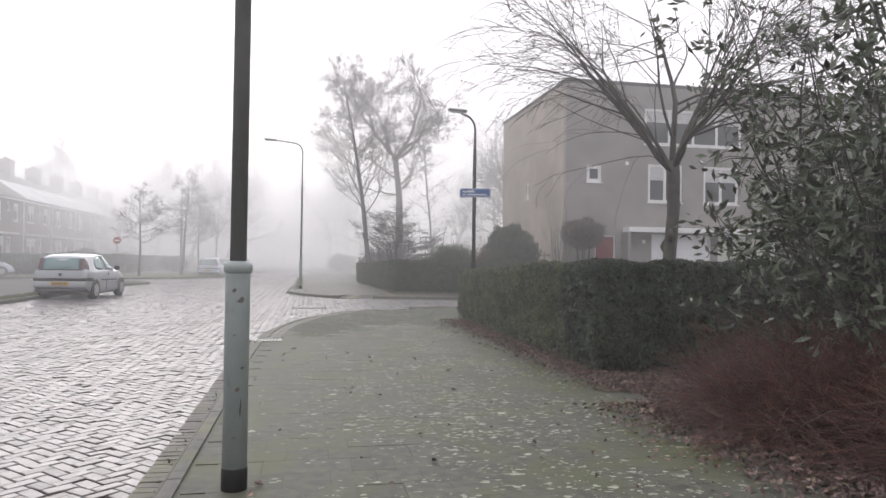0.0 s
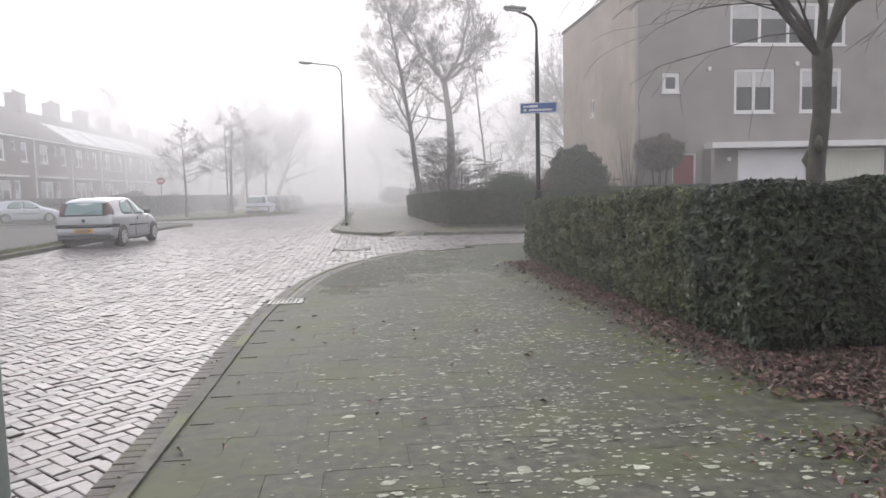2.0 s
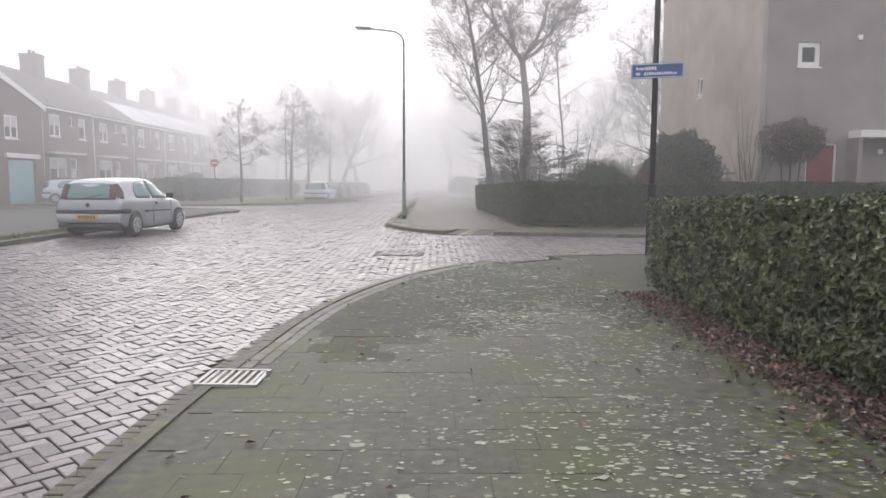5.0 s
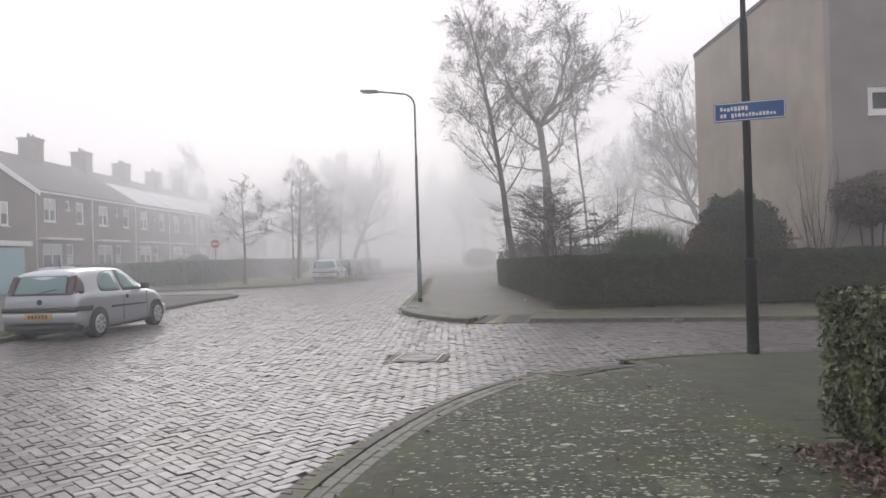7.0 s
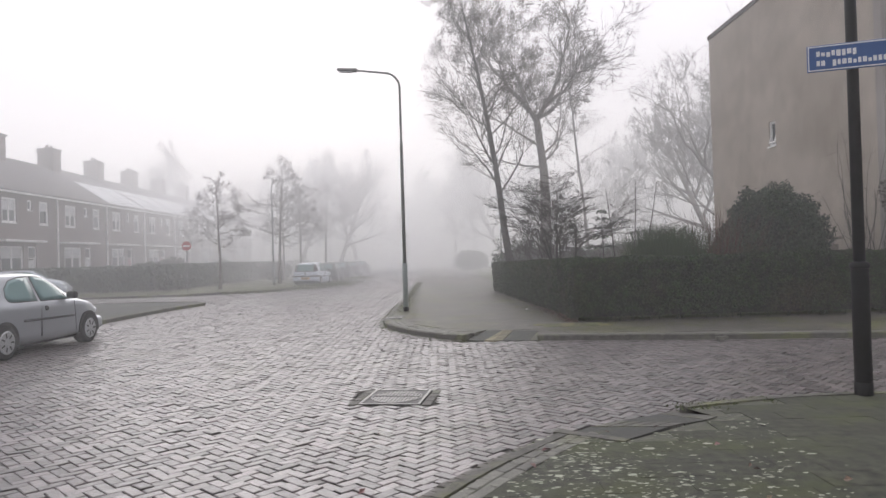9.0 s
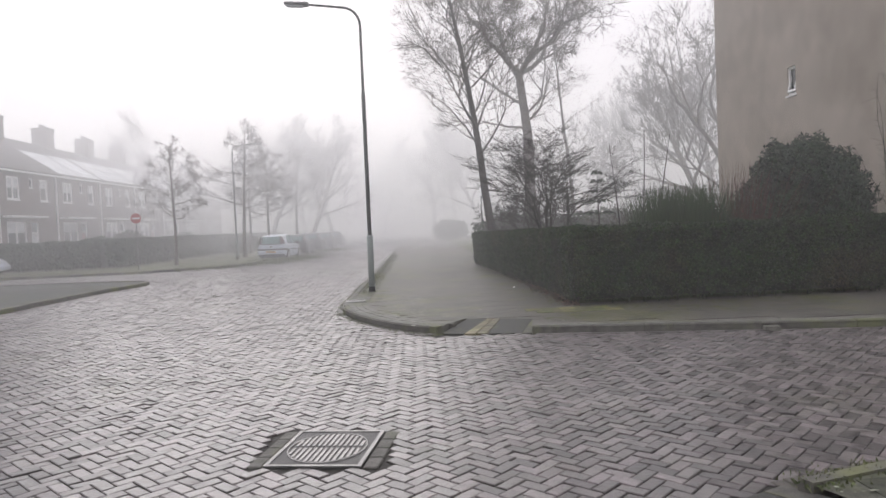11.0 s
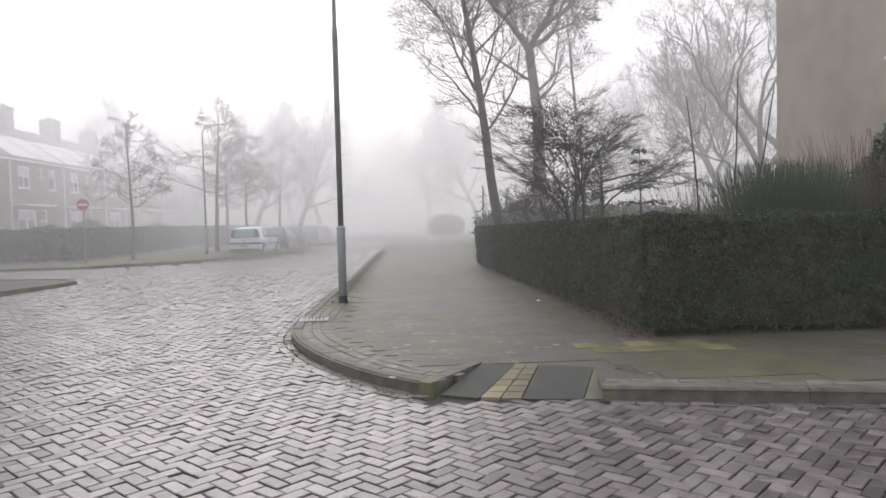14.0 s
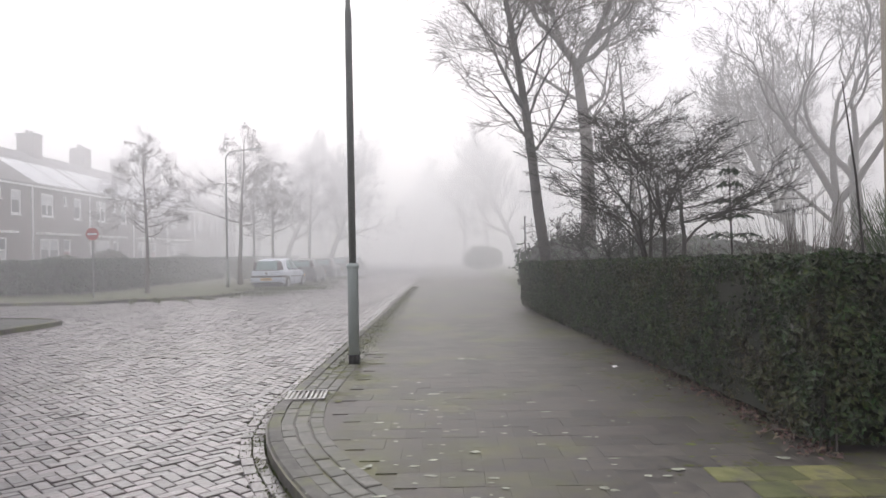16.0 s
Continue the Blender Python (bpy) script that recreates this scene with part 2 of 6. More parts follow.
    "iron": material("worn_cast_iron", (0.16, 0.155, 0.15), (0.3, 0.29, 0.28), 0.4, 6, 60, 0.3, metal=0.5),
    "steel_lid": material("worn_steel_lid", (0.24, 0.235, 0.225), (0.42, 0.41, 0.395), 0.45, 5, 60, 0.2, metal=0.3, third=(0.3, 0.29, 0.26), third_scale=6),
    "iron_dark": material("dull_cast_iron", (0.04, 0.038, 0.037), (0.085, 0.08, 0.078), 0.6, 6, 60, 0.3, metal=0.2),
    "slab_dark": material("dark_ramp_slab", (0.03, 0.031, 0.028), (0.075, 0.076, 0.068), 0.75, 7, 90, 0.9, wet=0.1, spec=0.3, third=(0.075, 0.08, 0.045), third_scale=2.5, third_at=(0.5, 0.7)),
    "tile_yellow": material("mossy_yellow_tile", (0.12, 0.112, 0.06), (0.24, 0.22, 0.135), 0.7, 8, 90, 0.7, spread=0.3, third=(0.09, 0.085, 0.055), third_scale=4, third_at=(0.5, 0.68)),
    "wood_fence": material("weathered_fence", (0.2, 0.18, 0.15), (0.3, 0.28, 0.24), 0.8, 3, 30, 0.3),
    "litter": material("white_litter", (0.75, 0.75, 0.74), (0.85, 0.85, 0.84), 0.6, 9, 60, 0.1),
}


def piece_variant(key):
    """The same material for single pieces, varied from object to object."""
    m = M[key].copy()
    m.name = M[key].name + "_piece"
    n, l = m.node_tree.nodes, m.node_tree.links
    info = n.new("ShaderNodeObjectInfo")
    for link in list(l):
        if link.from_socket.name == "Random Per Island":
            target = link.to_socket
            l.remove(link)
            l.new(info.outputs["Random"], target)
    M[key + "_piece"] = m


for key in ("brick_road", "tile", "tile_far", "tile_corner", "border_block"):
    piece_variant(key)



# ---- mesh helpers ----
def smooth_line(pts, step=0.5):
    """A Catmull-Rom line through the points, in steps of about that length."""
    p = [np.array(q, float) for q in pts]
    p = [2 * p[0] - p[1]] + p + [2 * p[-1] - p[-2]]
    out = []
    for i in range(1, len(p) - 2):
        a, b, c, d = p[i - 1:i + 3]
        n = max(1, int(round(np.linalg.norm(c - b) / step)))
        for k in range(n):
            t = k / n
            out.append(0.5 * (2 * b + (c - a) * t + (2 * a - 5 * b + 4 * c - d) * t * t + (3 * b - a - 3 * c + d) * t ** 3))
    out.append(p[-2])
    return np.array(out)


def inside(px, py, poly):
    """Which of the points lie in the polygon."""
    res = np.zeros(np.shape(px), bool)
    x, y = poly[:, 0], poly[:, 1]
    j = len(poly) - 1
    for i in range(len(poly)):
        if y[i] != y[j]:
            c = ((y[i] > py) != (y[j] > py)) & (px < (x[j] - x[i]) * (py - y[i]) / (y[j] - y[i]) + x[i])
            res ^= c
        j = i
    return res


class Build:
    """Gathers the points and faces of one mesh."""

    def __init__(self):
        self.v, self.f = [], []

    def box(self, lo, hi, m=None):
        a, b = lo, hi
        k = len(self.v)
        vs = [(x, y, z) for z in (a[2], b[2]) for y in (a[1], b[1]) for x in (a[0], b[0])]
        if m is not None:
            vs = [tuple(m @ Vector(q)) for q in vs]
        self.v += vs
        self.f += [tuple(k + i for i in q) for q in ((0, 2, 3, 1), (4, 5, 7, 6), (0, 1, 5, 4), (2, 6, 7, 3), (0, 4, 6, 2), (1, 3, 7, 5))]
        return self

    def cham(self, lo, hi, c=0.01, m=None):
        """A box with its upper and upright edges cut."""
        k = len(self.v)
        rings = []
        for z, s in ((lo[2], 0.0), (hi[2] - c, 0.0), (hi[2], c)):
            x0, x1, y0, y1 = lo[0] + s, hi[0] - s, lo[1] + s, hi[1] - s
            rings.append([(x0 + c, y0, z), (x1 - c, y0, z), (x1, y0 + c, z), (x1, y1 - c, z), (x1 - c, y1, z), (x0 + c, y1, z), (x0, y1 - c, z), (x0, y0 + c, z)])
        vs = sum(rings, [])
        if m is not None:
            vs = [tuple(m @ Vector(q)) for q in vs]
        self.v += vs
        self.f.append(tuple(k + i for i in reversed(range(8))))
        self.f.append(tuple(k + 16 + i for i in range(8)))
        for r in (0, 8):
            for i in range(8):
                j = (i + 1) % 8
                self.f.append((k + r + i, k + r + j, k + r + 8 + j, k + r + 8 + i))
        return self

    def tube(self, pts, radii, sides=8, caps=True):
        pts = [Vector(p) for p in pts]
        k = len(self.v)
        n = len(pts)
        ref = None
        for i, p in enumerate(pts):
            d = (pts[min(i + 1, n - 1)] - pts[max(i - 1, 0)]).normalized()
            if ref is None:
                ref = d.orthogonal().normalized()
            ref = (ref - d * ref.dot(d)).normalized()
            side = d.cross(ref)
            r = radii[i] if hasattr(radii, "__len__") else radii
            for s in range(sides):
                a = 2 * math.pi * s / sides
                self.v.append(tuple(p + (ref * math.cos(a) + side * math.sin(a)) * r))
        for i in range(n - 1):
            for s in range(sides):
                t = (s + 1) % sides
                self.f.append((k + i * sides + s, k + i * sides + t, k + (i + 1) * sides + t, k + (i + 1) * sides + s))
        if caps:
            self.f.append(tuple(k + s for s in reversed(range(sides))))
            self.f.append(tuple(k + (n - 1) * sides + s for s in range(sides)))
        return self

    def lathe(self, prof, c=(0, 0, 0), sides=16):
        """A turned form round the upright axis at c; prof: rows of radius, height."""
        return self.tube_profile([(c[0], c[1], c[2] + z) for r, z in prof], [max(r, 1e-4) for r, z in prof], sides)

    def tube_profile(self, pts, radii, sides):
        k, n = len(self.v), len(pts)
        for p, r in zip(pts, radii):
            for s in range(sides):
                a = 2 * math.pi * s / sides
                self.v.append((p[0] + r * math.cos(a), p[1] + r * math.sin(a), p[2]))
        for i in range(n - 1):
            for s in range(sides):
                t = (s + 1) % sides
                self.f.append((k + i * sides + s, k + i * sides + t, k + (i + 1) * sides + t, k + (i + 1) * sides + s))
        self.f.append(tuple(k + s for s in reversed(range(sides))))
        self.f.append(tuple(k + (n - 1) * sides + s for s in range(sides)))
        return self

    def prism(self, poly, lo, hi, axis=2):
        """A polygon (counter-clockwise) pushed out along an axis."""
        k, n = len(self.v), len(poly)
        for z in (lo, hi):
            for a, b in poly:
                self.v.append({2: (a, b, z), 1: (a, z, b), 0: (z, a, b)}[axis])
        flip = axis == 1
        bottom, top = tuple(k + i for i in reversed(range(n))), tuple(k + n + i for i in range(n))
        self.f += [bottom[::-1], top[::-1]] if flip else [bottom, top]
        for i in range(n):
            j = (i + 1) % n
            q = (k + i, k + j, k + n + j, k + n + i)
            self.f.append(q[::-1] if flip else q)
        return self


def obj(name, b, mat, parent=None, label="", smooth=False):
    """One mesh object from a Build, at top level or under a parent."""
    me = bpy.data.meshes.new(name)
    if isinstance(b, Build):
        me.from_pydata(b.v, [], b.f)
    else:
        me.from_pydata(b[0], [], b[1])
    me.materials.append(M[mat])
    if smooth:
        me.polygons.foreach_set("use_smooth", [True] * len(me.polygons))
    me.update()
    ob = new(name, me)
    if parent is not None:
        ob.parent = parent
    if label:
        ob["label"] = label
    return ob


def from_bm(name, bm, mat, parent=None, label="", smooth=False):
    me = bpy.data.meshes.new(name)
    bm.to_mesh(me)
    bm.free()
    me.materials.append(M[mat])
    if smooth:
        me.polygons.foreach_set("use_smooth", [True] * len(me.polygons))
    ob = new(name, me)
    if parent is not None:
        ob.parent = parent
    if label:
        ob["label"] = label
    return ob


def bevelled(lo, hi, width=0.02, seg=2):
    bm = bmesh.new()
    bmesh.ops.create_cube(bm, size=1)
    s, c = [h - l for l, h in zip(lo, hi)], [(h + l) / 2 for l, h in zip(lo, hi)]
    bmesh.ops.transform(bm, matrix=Matrix.LocRotScale(c, None, s), verts=bm.verts)
    bmesh.ops.bevel(bm, geom=bm.edges[:], offset=width, segments=seg, affect="EDGES", profile=0.5)
    return bm


def empty(name, m, label, category, group="", kind=""):
    ob = new(name)
    ob.matrix_basis = m
    return tagged(ob, label, category, group, kind)


def quads(points, normals, size, rng, aspect=1.7, fold=0.25):
    """Many leaves at the points: each a bent strip of two quads, turned at random round a lean towards its normal."""
    n = len(points)
    d = rng.normal(size=(n, 3)) * 0.75 + normals
    d /= np.linalg.norm(d, axis=1)[:, None]
    t = np.cross(d, rng.normal(size=(n, 3)))
    t /= np.linalg.norm(t, axis=1)[:, None] + 1e-9
    w = np.cross(d, t)
    s = (size * rng.uniform(0.65, 1.3, n))[:, None]
    L, W = t * s * aspect * 0.5, w * s * 0.5
    up = d * s * fold
    c = points
    v = np.stack([c - L, c - W * 0.9 + up, c + L, c + W * 0.9 + up], 1).reshape(-1, 3)
    i = np.arange(n)[:, None] * 4
    f = np.concatenate([i + np.array([0, 1, 2]), i + np.array([0, 2, 3])], 0)
    return v, f


def leaf_obj(name, v, f, mat, parent=None, label=""):
    me = bpy.data.meshes.new(name)
    me.vertices.add(len(v))
    me.vertices.foreach_set("co", np.asarray(v, np.float32).ravel())
    f = np.asarray(f, np.int32)
    me.loops.add(f.size)
    me.loops.foreach_set("vertex_index", f.ravel())
    me.polygons.add(len(f))
    me.polygons.foreach_set("loop_start", np.arange(0, f.size, f.shape[1], dtype=np.int32))
    me.materials.append(M[mat])
    me.update(calc_edges=True)
    me.validate()
    me.shade_flat()
    ob = new(name, me)
    if parent is not None:
        ob.parent = parent
    if label:
        ob["label"] = label
    return ob

# ---- ground, road and pavements ----
ROAD = -0.1
FOG_DENSITY, FOG_TOP = 0.0055, 13.0
NEAR = smooth_line([(-0.2, -10), (-0.2, 8), (-0.22, 13), (-0.12, 15.2), (0.1, 17.2), (0.55, 18.9), (1.2, 20.4), (2.3, 21.85), (3.5, 22.65), (5.0, 23.1), (7, 23.1), (11, 22.6), (30, 19.8)], 0.5)
FAR_A = smooth_line([(34, 24.2), (9, 28.0), (6.3, 28.42), (4.1, 28.85), (3.15, 29.05)], 0.5)
FAR_B = smooth_line([(1.72, 29.4), (1.28, 29.8), (0.68, 30.7), (0.12, 31.95), (-0.12, 33.1), (-0.15, 35), (-0.15, 45), (-0.2, 60), (-0.2, 150)], 0.5)
LEFT_NEAR = smooth_line([(-8.5, -10), (-8.5, 25), (-8.5, 38), (-8.35, 41), (-8.05, 43.2), (-8.5, 44.1), (-9.6, 44.5), (-12, 44.9), (-16, 45.0), (-60, 45)], 0.6)
LEFT_FAR = smooth_line([(-60, 51.0), (-16, 51.0), (-11, 51.9), (-8.6, 53.0), (-7.6, 54.6), (-7.4, 57), (-7.4, 70), (-7.4, 150)], 0.6)

NEAR_A = np.vstack([NEAR[(NEAR[:, 0] < 2.2) & (NEAR[:, 1] < 22)], [(2.33, 21.93)]])
NEAR_B = np.vstack([[(3.68, 22.76)], NEAR[NEAR[:, 0] > 3.8]])
NEAR_NOTCH = [(2.86, 21.57), (3.88, 22.28)]
near_poly = np.vstack([NEAR_A, NEAR_NOTCH, NEAR_B, [(30, -10)]])
far_poly = np.vstack([FAR_A, [(3.3, 29.86), (2.25, 30.22)], FAR_B, [(34, 150)]])
left_poly = np.vstack([LEFT_NEAR[::-1], [(-60, -10)]])
leftfar_poly = np.vstack([LEFT_FAR, [(-60, 150)]])


def sheet(name, poly, z, mat, label, category, kind="structure"):
    bm = bmesh.new()
    vs = [bm.verts.new((x, y, z)) for x, y in poly]
    face = bm.faces.new(vs)
    if face.normal.z < 0:
        bmesh.ops.reverse_faces(bm, faces=[face])
    bmesh.ops.triangulate(bm, faces=bm.faces[:])
    for f in bm.faces:
        if f.normal.z < 0:
            f.normal_flip()
    ob = from_bm(name, bm, mat)
    return tagged(ob, label, category, "", kind)


def plane_obj(name, x0, x1, y0, y1, z, mat):
    return obj(name, ([(x0, y0, z), (x1, y0, z), (x1, y1, z), (x0, y1, z)], [(0, 1, 2, 3)]), mat)


ground = tagged(plane_obj("ground", -1500, 1500, -1500, 1500, -0.16, "soil"), "dark damp earth that runs to the horizon", "ground", "", "structure")
road = tagged(plane_obj("road", -62, 40, -12, 160, -0.113, "joint"), "sand bed and joints of the wet brick street", "road", "", "structure")
pavement_near = sheet("pavement_1", near_poly, -0.007, "tile", "mossy concrete tile pavement with pale lichen flecks", "pavement")
pavement_far = sheet("pavement_2", far_poly, -0.007, "tile_far", "brown-grey tiled pavement beside the clipped hedge", "pavement")
pavement_left = sheet("pavement_3", left_poly, 0.0, "asphalt", "dark damp paved footway across the street", "pavement")
verge_left = sheet("pavement_4", leftfar_poly, 0.0, "grass", "winter grass verge before the terraced houses", "verge")


def kerb(name, line, parent, top=0.015, width=0.13, length=1.0, side=1, label=""):
    """Kerb stones of about a metre along a line, on its left (side 1) or right."""
    d = np.diff(line, axis=0)
    s = np.concatenate([[0], np.cumsum(np.linalg.norm(d, axis=1))])
    n = max(1, int(round(s[-1] / length)))
    for k in range(n):
        a, b = s[-1] * k / n + 0.004, s[-1] * (k + 1) / n - 0.004
        m = 4
        t = np.linspace(a, b, m)
        p = np.stack([np.interp(t, s, line[:, 0]), np.interp(t, s, line[:, 1])], 1)
        g = np.gradient(p, axis=0)
        g /= np.linalg.norm(g, axis=1)[:, None]
        nrm = np.stack([-g[:, 1], g[:, 0]], 1) * side
        B = Build()
        dz = random.uniform(-0.006, 0.006)
        prof = [(0.0, -0.16), (0.012, top - 0.02 + dz), (0.03, top + dz), (width, top + dz), (width, -0.16)]
        for q, w in zip(p, nrm):
            for o, z in prof:
                B.v.append((q[0] + w[0] * o, q[1] + w[1] * o, z))
        c = len(prof)
        for i in range(m - 1):
            for j in range(c - 1):
                f = (i * c + j, (i + 1) * c + j, (i + 1) * c + j + 1, i * c + j + 1)
                B.f.append(f if side < 0 else f[::-1])
        for i, rev in ((0, side < 0), (m - 1, side > 0)):
            f = tuple(i * c + j for j in range(c))
            B.f.append(f if rev else f[::-1])
        obj(name, B, "kerb", parent)


kerb("kerb_stone", NEAR_A, pavement_near, 0.008, 0.12, 1.0, -1)
kerb("kerb_stone", NEAR_B[NEAR_B[:, 0] < 14], pavement_near, 0.008, 0.12, 1.0, -1)
kerb("kerb_stone", FAR_A[FAR_A[:, 0] < 16], pavement_far, 0.012, 0.13, 1.6, -1)
kerb("kerb_stone", FAR_B[FAR_B[:, 1] < 75], pavement_far, 0.012, 0.13, 1.0, -1)
kerb("kerb_stone", LEFT_NEAR[(LEFT_NEAR[:, 1] > 5) & (LEFT_NEAR[:, 0] > -22)], pavement_left, 0.02, 0.15, 1.2, 1)
kerb("kerb_stone", LEFT_FAR[(LEFT_FAR[:, 1] < 75) & (LEFT_FAR[:, 0] > -25)], verge_left, 0.02, 0.15, 1.2, 1)

# ---- street furniture ----
def street_lamp(x, y, height, reach, label, low="pole_low", high="pole_high", base="pole_black", r=0.075, joint=4.9, rise=0.25):
    """A stepped tubular lamp post with a curved arm towards -x and a flat head."""
    top = empty("street_lamp", pose(x, y, 0), label, "street lamp", "street lamps")
    obj("base_band", Build().lathe([(r + 0.004, -0.05), (r + 0.004, 0.13), (r, 0.135)], sides=20), base, top, "black base band", True)
    obj("lower_tube", Build().lathe([(r, 0.1), (r, 1.3), (r * 0.99, 1.34)], sides=24), low, top, smooth=True)
    obj("collar", Build().lathe([(r, 1.325), (r + 0.012, 1.335), (r + 0.012, 1.37), (r + 0.004, 1.385), (r * 0.7, 1.4)], sides=24), low, top, smooth=True)
    ru = r * 0.68
    pts, rad = [(0, 0, 1.38), (0, 0, joint), (0, 0, joint + 0.04)], [ru, ru * 0.95, ru * 0.7]
    bend = 0.55
    pts.append((0, 0, height - bend))
    rad.append(ru * 0.62)
    for k in range(1, 7):
        a = math.pi / 2 * k / 6
        pts.append((-bend * 0.8 * (1 - math.cos(a)), 0, height - bend + bend * 0.82 * math.sin(a)))
        rad.append(ru * 0.6)
    pts.append((-reach, 0, height - 0.1 + rise * 0.4))
    rad.append(ru * 0.5)
    obj("upper_tube", Build().tube(pts, rad, 14), high, top, smooth=True)
    e = Vector(pts[-1])
    bm = bevelled((-0.52, -0.1, -0.045), (0.08, 0.1, 0.05), 0.035, 3)
    for v in bm.verts:
        if v.co.x < -0.3:
            v.co.z *= 0.65
    head = from_bm("lamp_head", bm, "lamp_metal", top, "flat grey lamp head", True)
    head.matrix_basis = Matrix.Translation(e) @ pose(0, 0, 0, 0, 4, 0)
    lens = from_bm("lens", bevelled((-0.46, -0.075, -0.07), (-0.06, 0.075, -0.04), 0.012), "lamp_clear", head, "clear lens", True)
    return top


lamp_near = street_lamp(0.26, 6.55, 6.2, 0.9, "stepped grey-green lamp post with black base on the mossy pavement")
for z, a, h, w in ((1.16, 0.3, 0.05, 0.05), (0.62, 0.2, 0.03, 0.03), (0.5, 0.45, 0.14, 0.012), (0.95, -0.1, 0.025, 0.02), (0.33, 0.0, 0.02, 0.02), (1.22, -0.2, 0.03, 0.03), (0.75, 0.6, 0.02, 0.03)):
    B = Build()
    n = 6
    ang = -math.pi / 2 + a
    for k in range(n + 1):
        t = ang + (k / n - 0.5) * w / 0.075
        f = math.sin(math.pi * (0.1 + 0.8 * k / n)) * (0.6 + 0.4 * math.sin(7 * k + z * 9))
        for s in (-1, 1):
            B.v.append((0.0765 * math.cos(t), 0.0765 * math.sin(t), z + s * h / 2 * f + 0.3 * h * (k / n - 0.5)))
    B.f = [(2 * k, 2 * k + 2, 2 * k + 3, 2 * k + 1) for k in range(n)]
    obj("scuff", B, "scratch", lamp_near, "bare scuff mark")

lamp_sign = street_lamp(5.72, 23.0, 6.1, 0.35, "black lamp post that carries a street name sign", "pole_black", "pole_black", r=0.085)
lamp_far = street_lamp(0.3, 35.9, 7.1, 1.3, "tall grey lamp post with a black base on the far corner")
lamp_end = street_lamp(-9.6, 61.2, 7.0, 1.3, "slim grey lamp post among the verge trees")
lamp_end.matrix_basis = pose(-9.6, 61.2, 0, 0, 0, 180)

sign = empty("street_name_sign", pose(5.7, 22.9, 3.55, 0, 0, -19), "blue enamel street name sign with white bars on a lamp post", "sign")
from_bm("plate", bevelled((-0.46, -0.018, -0.14), (0.5, 0.004, 0.14), 0.008), "sign_blue", sign)
B = Build()
for lo, hi in (((-0.45, -0.0215, 0.118), (0.49, -0.019, 0.13)), ((-0.45, -0.0215, -0.13), (0.49, -0.019, -0.118)), ((-0.45, -0.0215, -0.118), (-0.44, -0.019, 0.118)), ((0.48, -0.0215, -0.118), (0.49, -0.019, 0.118))):
    B.box(lo, hi)
obj("border", B, "sign_white", sign, "white border line")
rng = random.Random(4)
for z, spans in ((0.04, [(-0.37, 0.02)]), (-0.06, [(-0.37, -0.27), (-0.22, 0.38)])):
    for x0, x1 in spans:
        x = x0
        while x < x1 - 0.01:
            w = rng.uniform(0.028, 0.042)
            obj("lettering_bar", Build().box((x, -0.0225, z - 0.02 - (0.0 if rng.random() < 0.7 else 0.012)), (min(x + w, x1), -0.019, z + rng.choice([0.018, 0.034]))), "sign_white", sign)
            x += w + 0.014
for z in (-0.08, 0.08):
    obj("bracket", Build().lathe([(0.068, z - 0.015), (0.068, z + 0.015)], (0.02, 0.1, 0), 16), "pole_black", sign)
    obj("bracket_arm", Build().box((-0.02, -0.001, z - 0.012), (0.06, 0.05, z + 0.012)), "pole_black", sign)

no_entry = empty("traffic_sign", pose(-12.5, 53.6, 0, 0, 0, 5), "red no-entry sign with a white bar on a grey post", "sign")
obj("post", Build().lathe([(0.03, -0.05), (0.03, 2.75)], sides=10), "lamp_metal", no_entry)
B = Build().tube([(0, -0.035, 2.55), (0, -0.05, 2.55)], 0.25, 28)
obj("disc", B, "sign_red", no_entry)
obj("bar", Build().box((-0.18, -0.055, 2.51), (0.18, -0.051, 2.59)), "sign_white", no_entry)


def gully(x, y, rz, sx, sy, z, label, mat="iron"):
    g = empty("drain_grate", pose(x, y, z, 0, 0, rz), label, "drain")
    B = Build()
    for lo, hi in (((-sx, -sy, -0.1), (sx, -sy + 0.03, 0)), ((-sx, sy - 0.03, -0.1), (sx, sy, 0)), ((-sx, -sy + 0.03, -0.1), (-sx + 0.03, sy - 0.03, 0)), ((sx - 0.03, -sy + 0.03, -0.1), (sx, sy - 0.03, 0))):
        B.box(lo, hi)
    obj("frame", B, mat, g)
    obj("sump", Build().box((-sx + 0.03, -sy + 0.03, -0.11), (sx - 0.03, sy - 0.03, -0.08)), "plastic", g)
    n = max(4, int((2 * sx - 0.06) / 0.05))
    for k in range(n):
        x0 = -sx + 0.03 + (2 * sx - 0.06) * (k + 0.22) / n
        obj("bar", Build().cham((x0, -sy + 0.03, -0.06), (x0 + (2 * sx - 0.06) * 0.56 / n, sy - 0.03, -0.004), 0.004), mat, g)
    return g


gully(0.02, 14.44, -2, 0.225, 0.2, 0.016, "pale worn gully grate set in the kerb", "steel_lid")
gully(0.08, 33.75, 5, 0.21, 0.24, 0.024, "cast-iron gully grate behind the rounded kerb")
manhole = empty("manhole_cover", pose(0.74, 24.1, ROAD + 0.004, 0, 0, -9), "rectangular cast-iron manhole cover with an oval lid in the brick road", "manhole")
obj("plate", Build().cham((-0.36, -0.42, -0.08), (0.36, 0.42, 0.002), 0.006), "iron_dark", manhole)
B = Build()
for lo, hi in (((-0.36, -0.42, 0.0021), (0.36, -0.39, 0.009)), ((-0.36, 0.39, 0.0021), (0.36, 0.42, 0.009)), ((-0.36, -0.39, 0.0021), (-0.33, 0.39, 0.009)), ((0.33, -0.39, 0.0021), (0.36, 0.39, 0.009))):
    B.box(lo, hi)
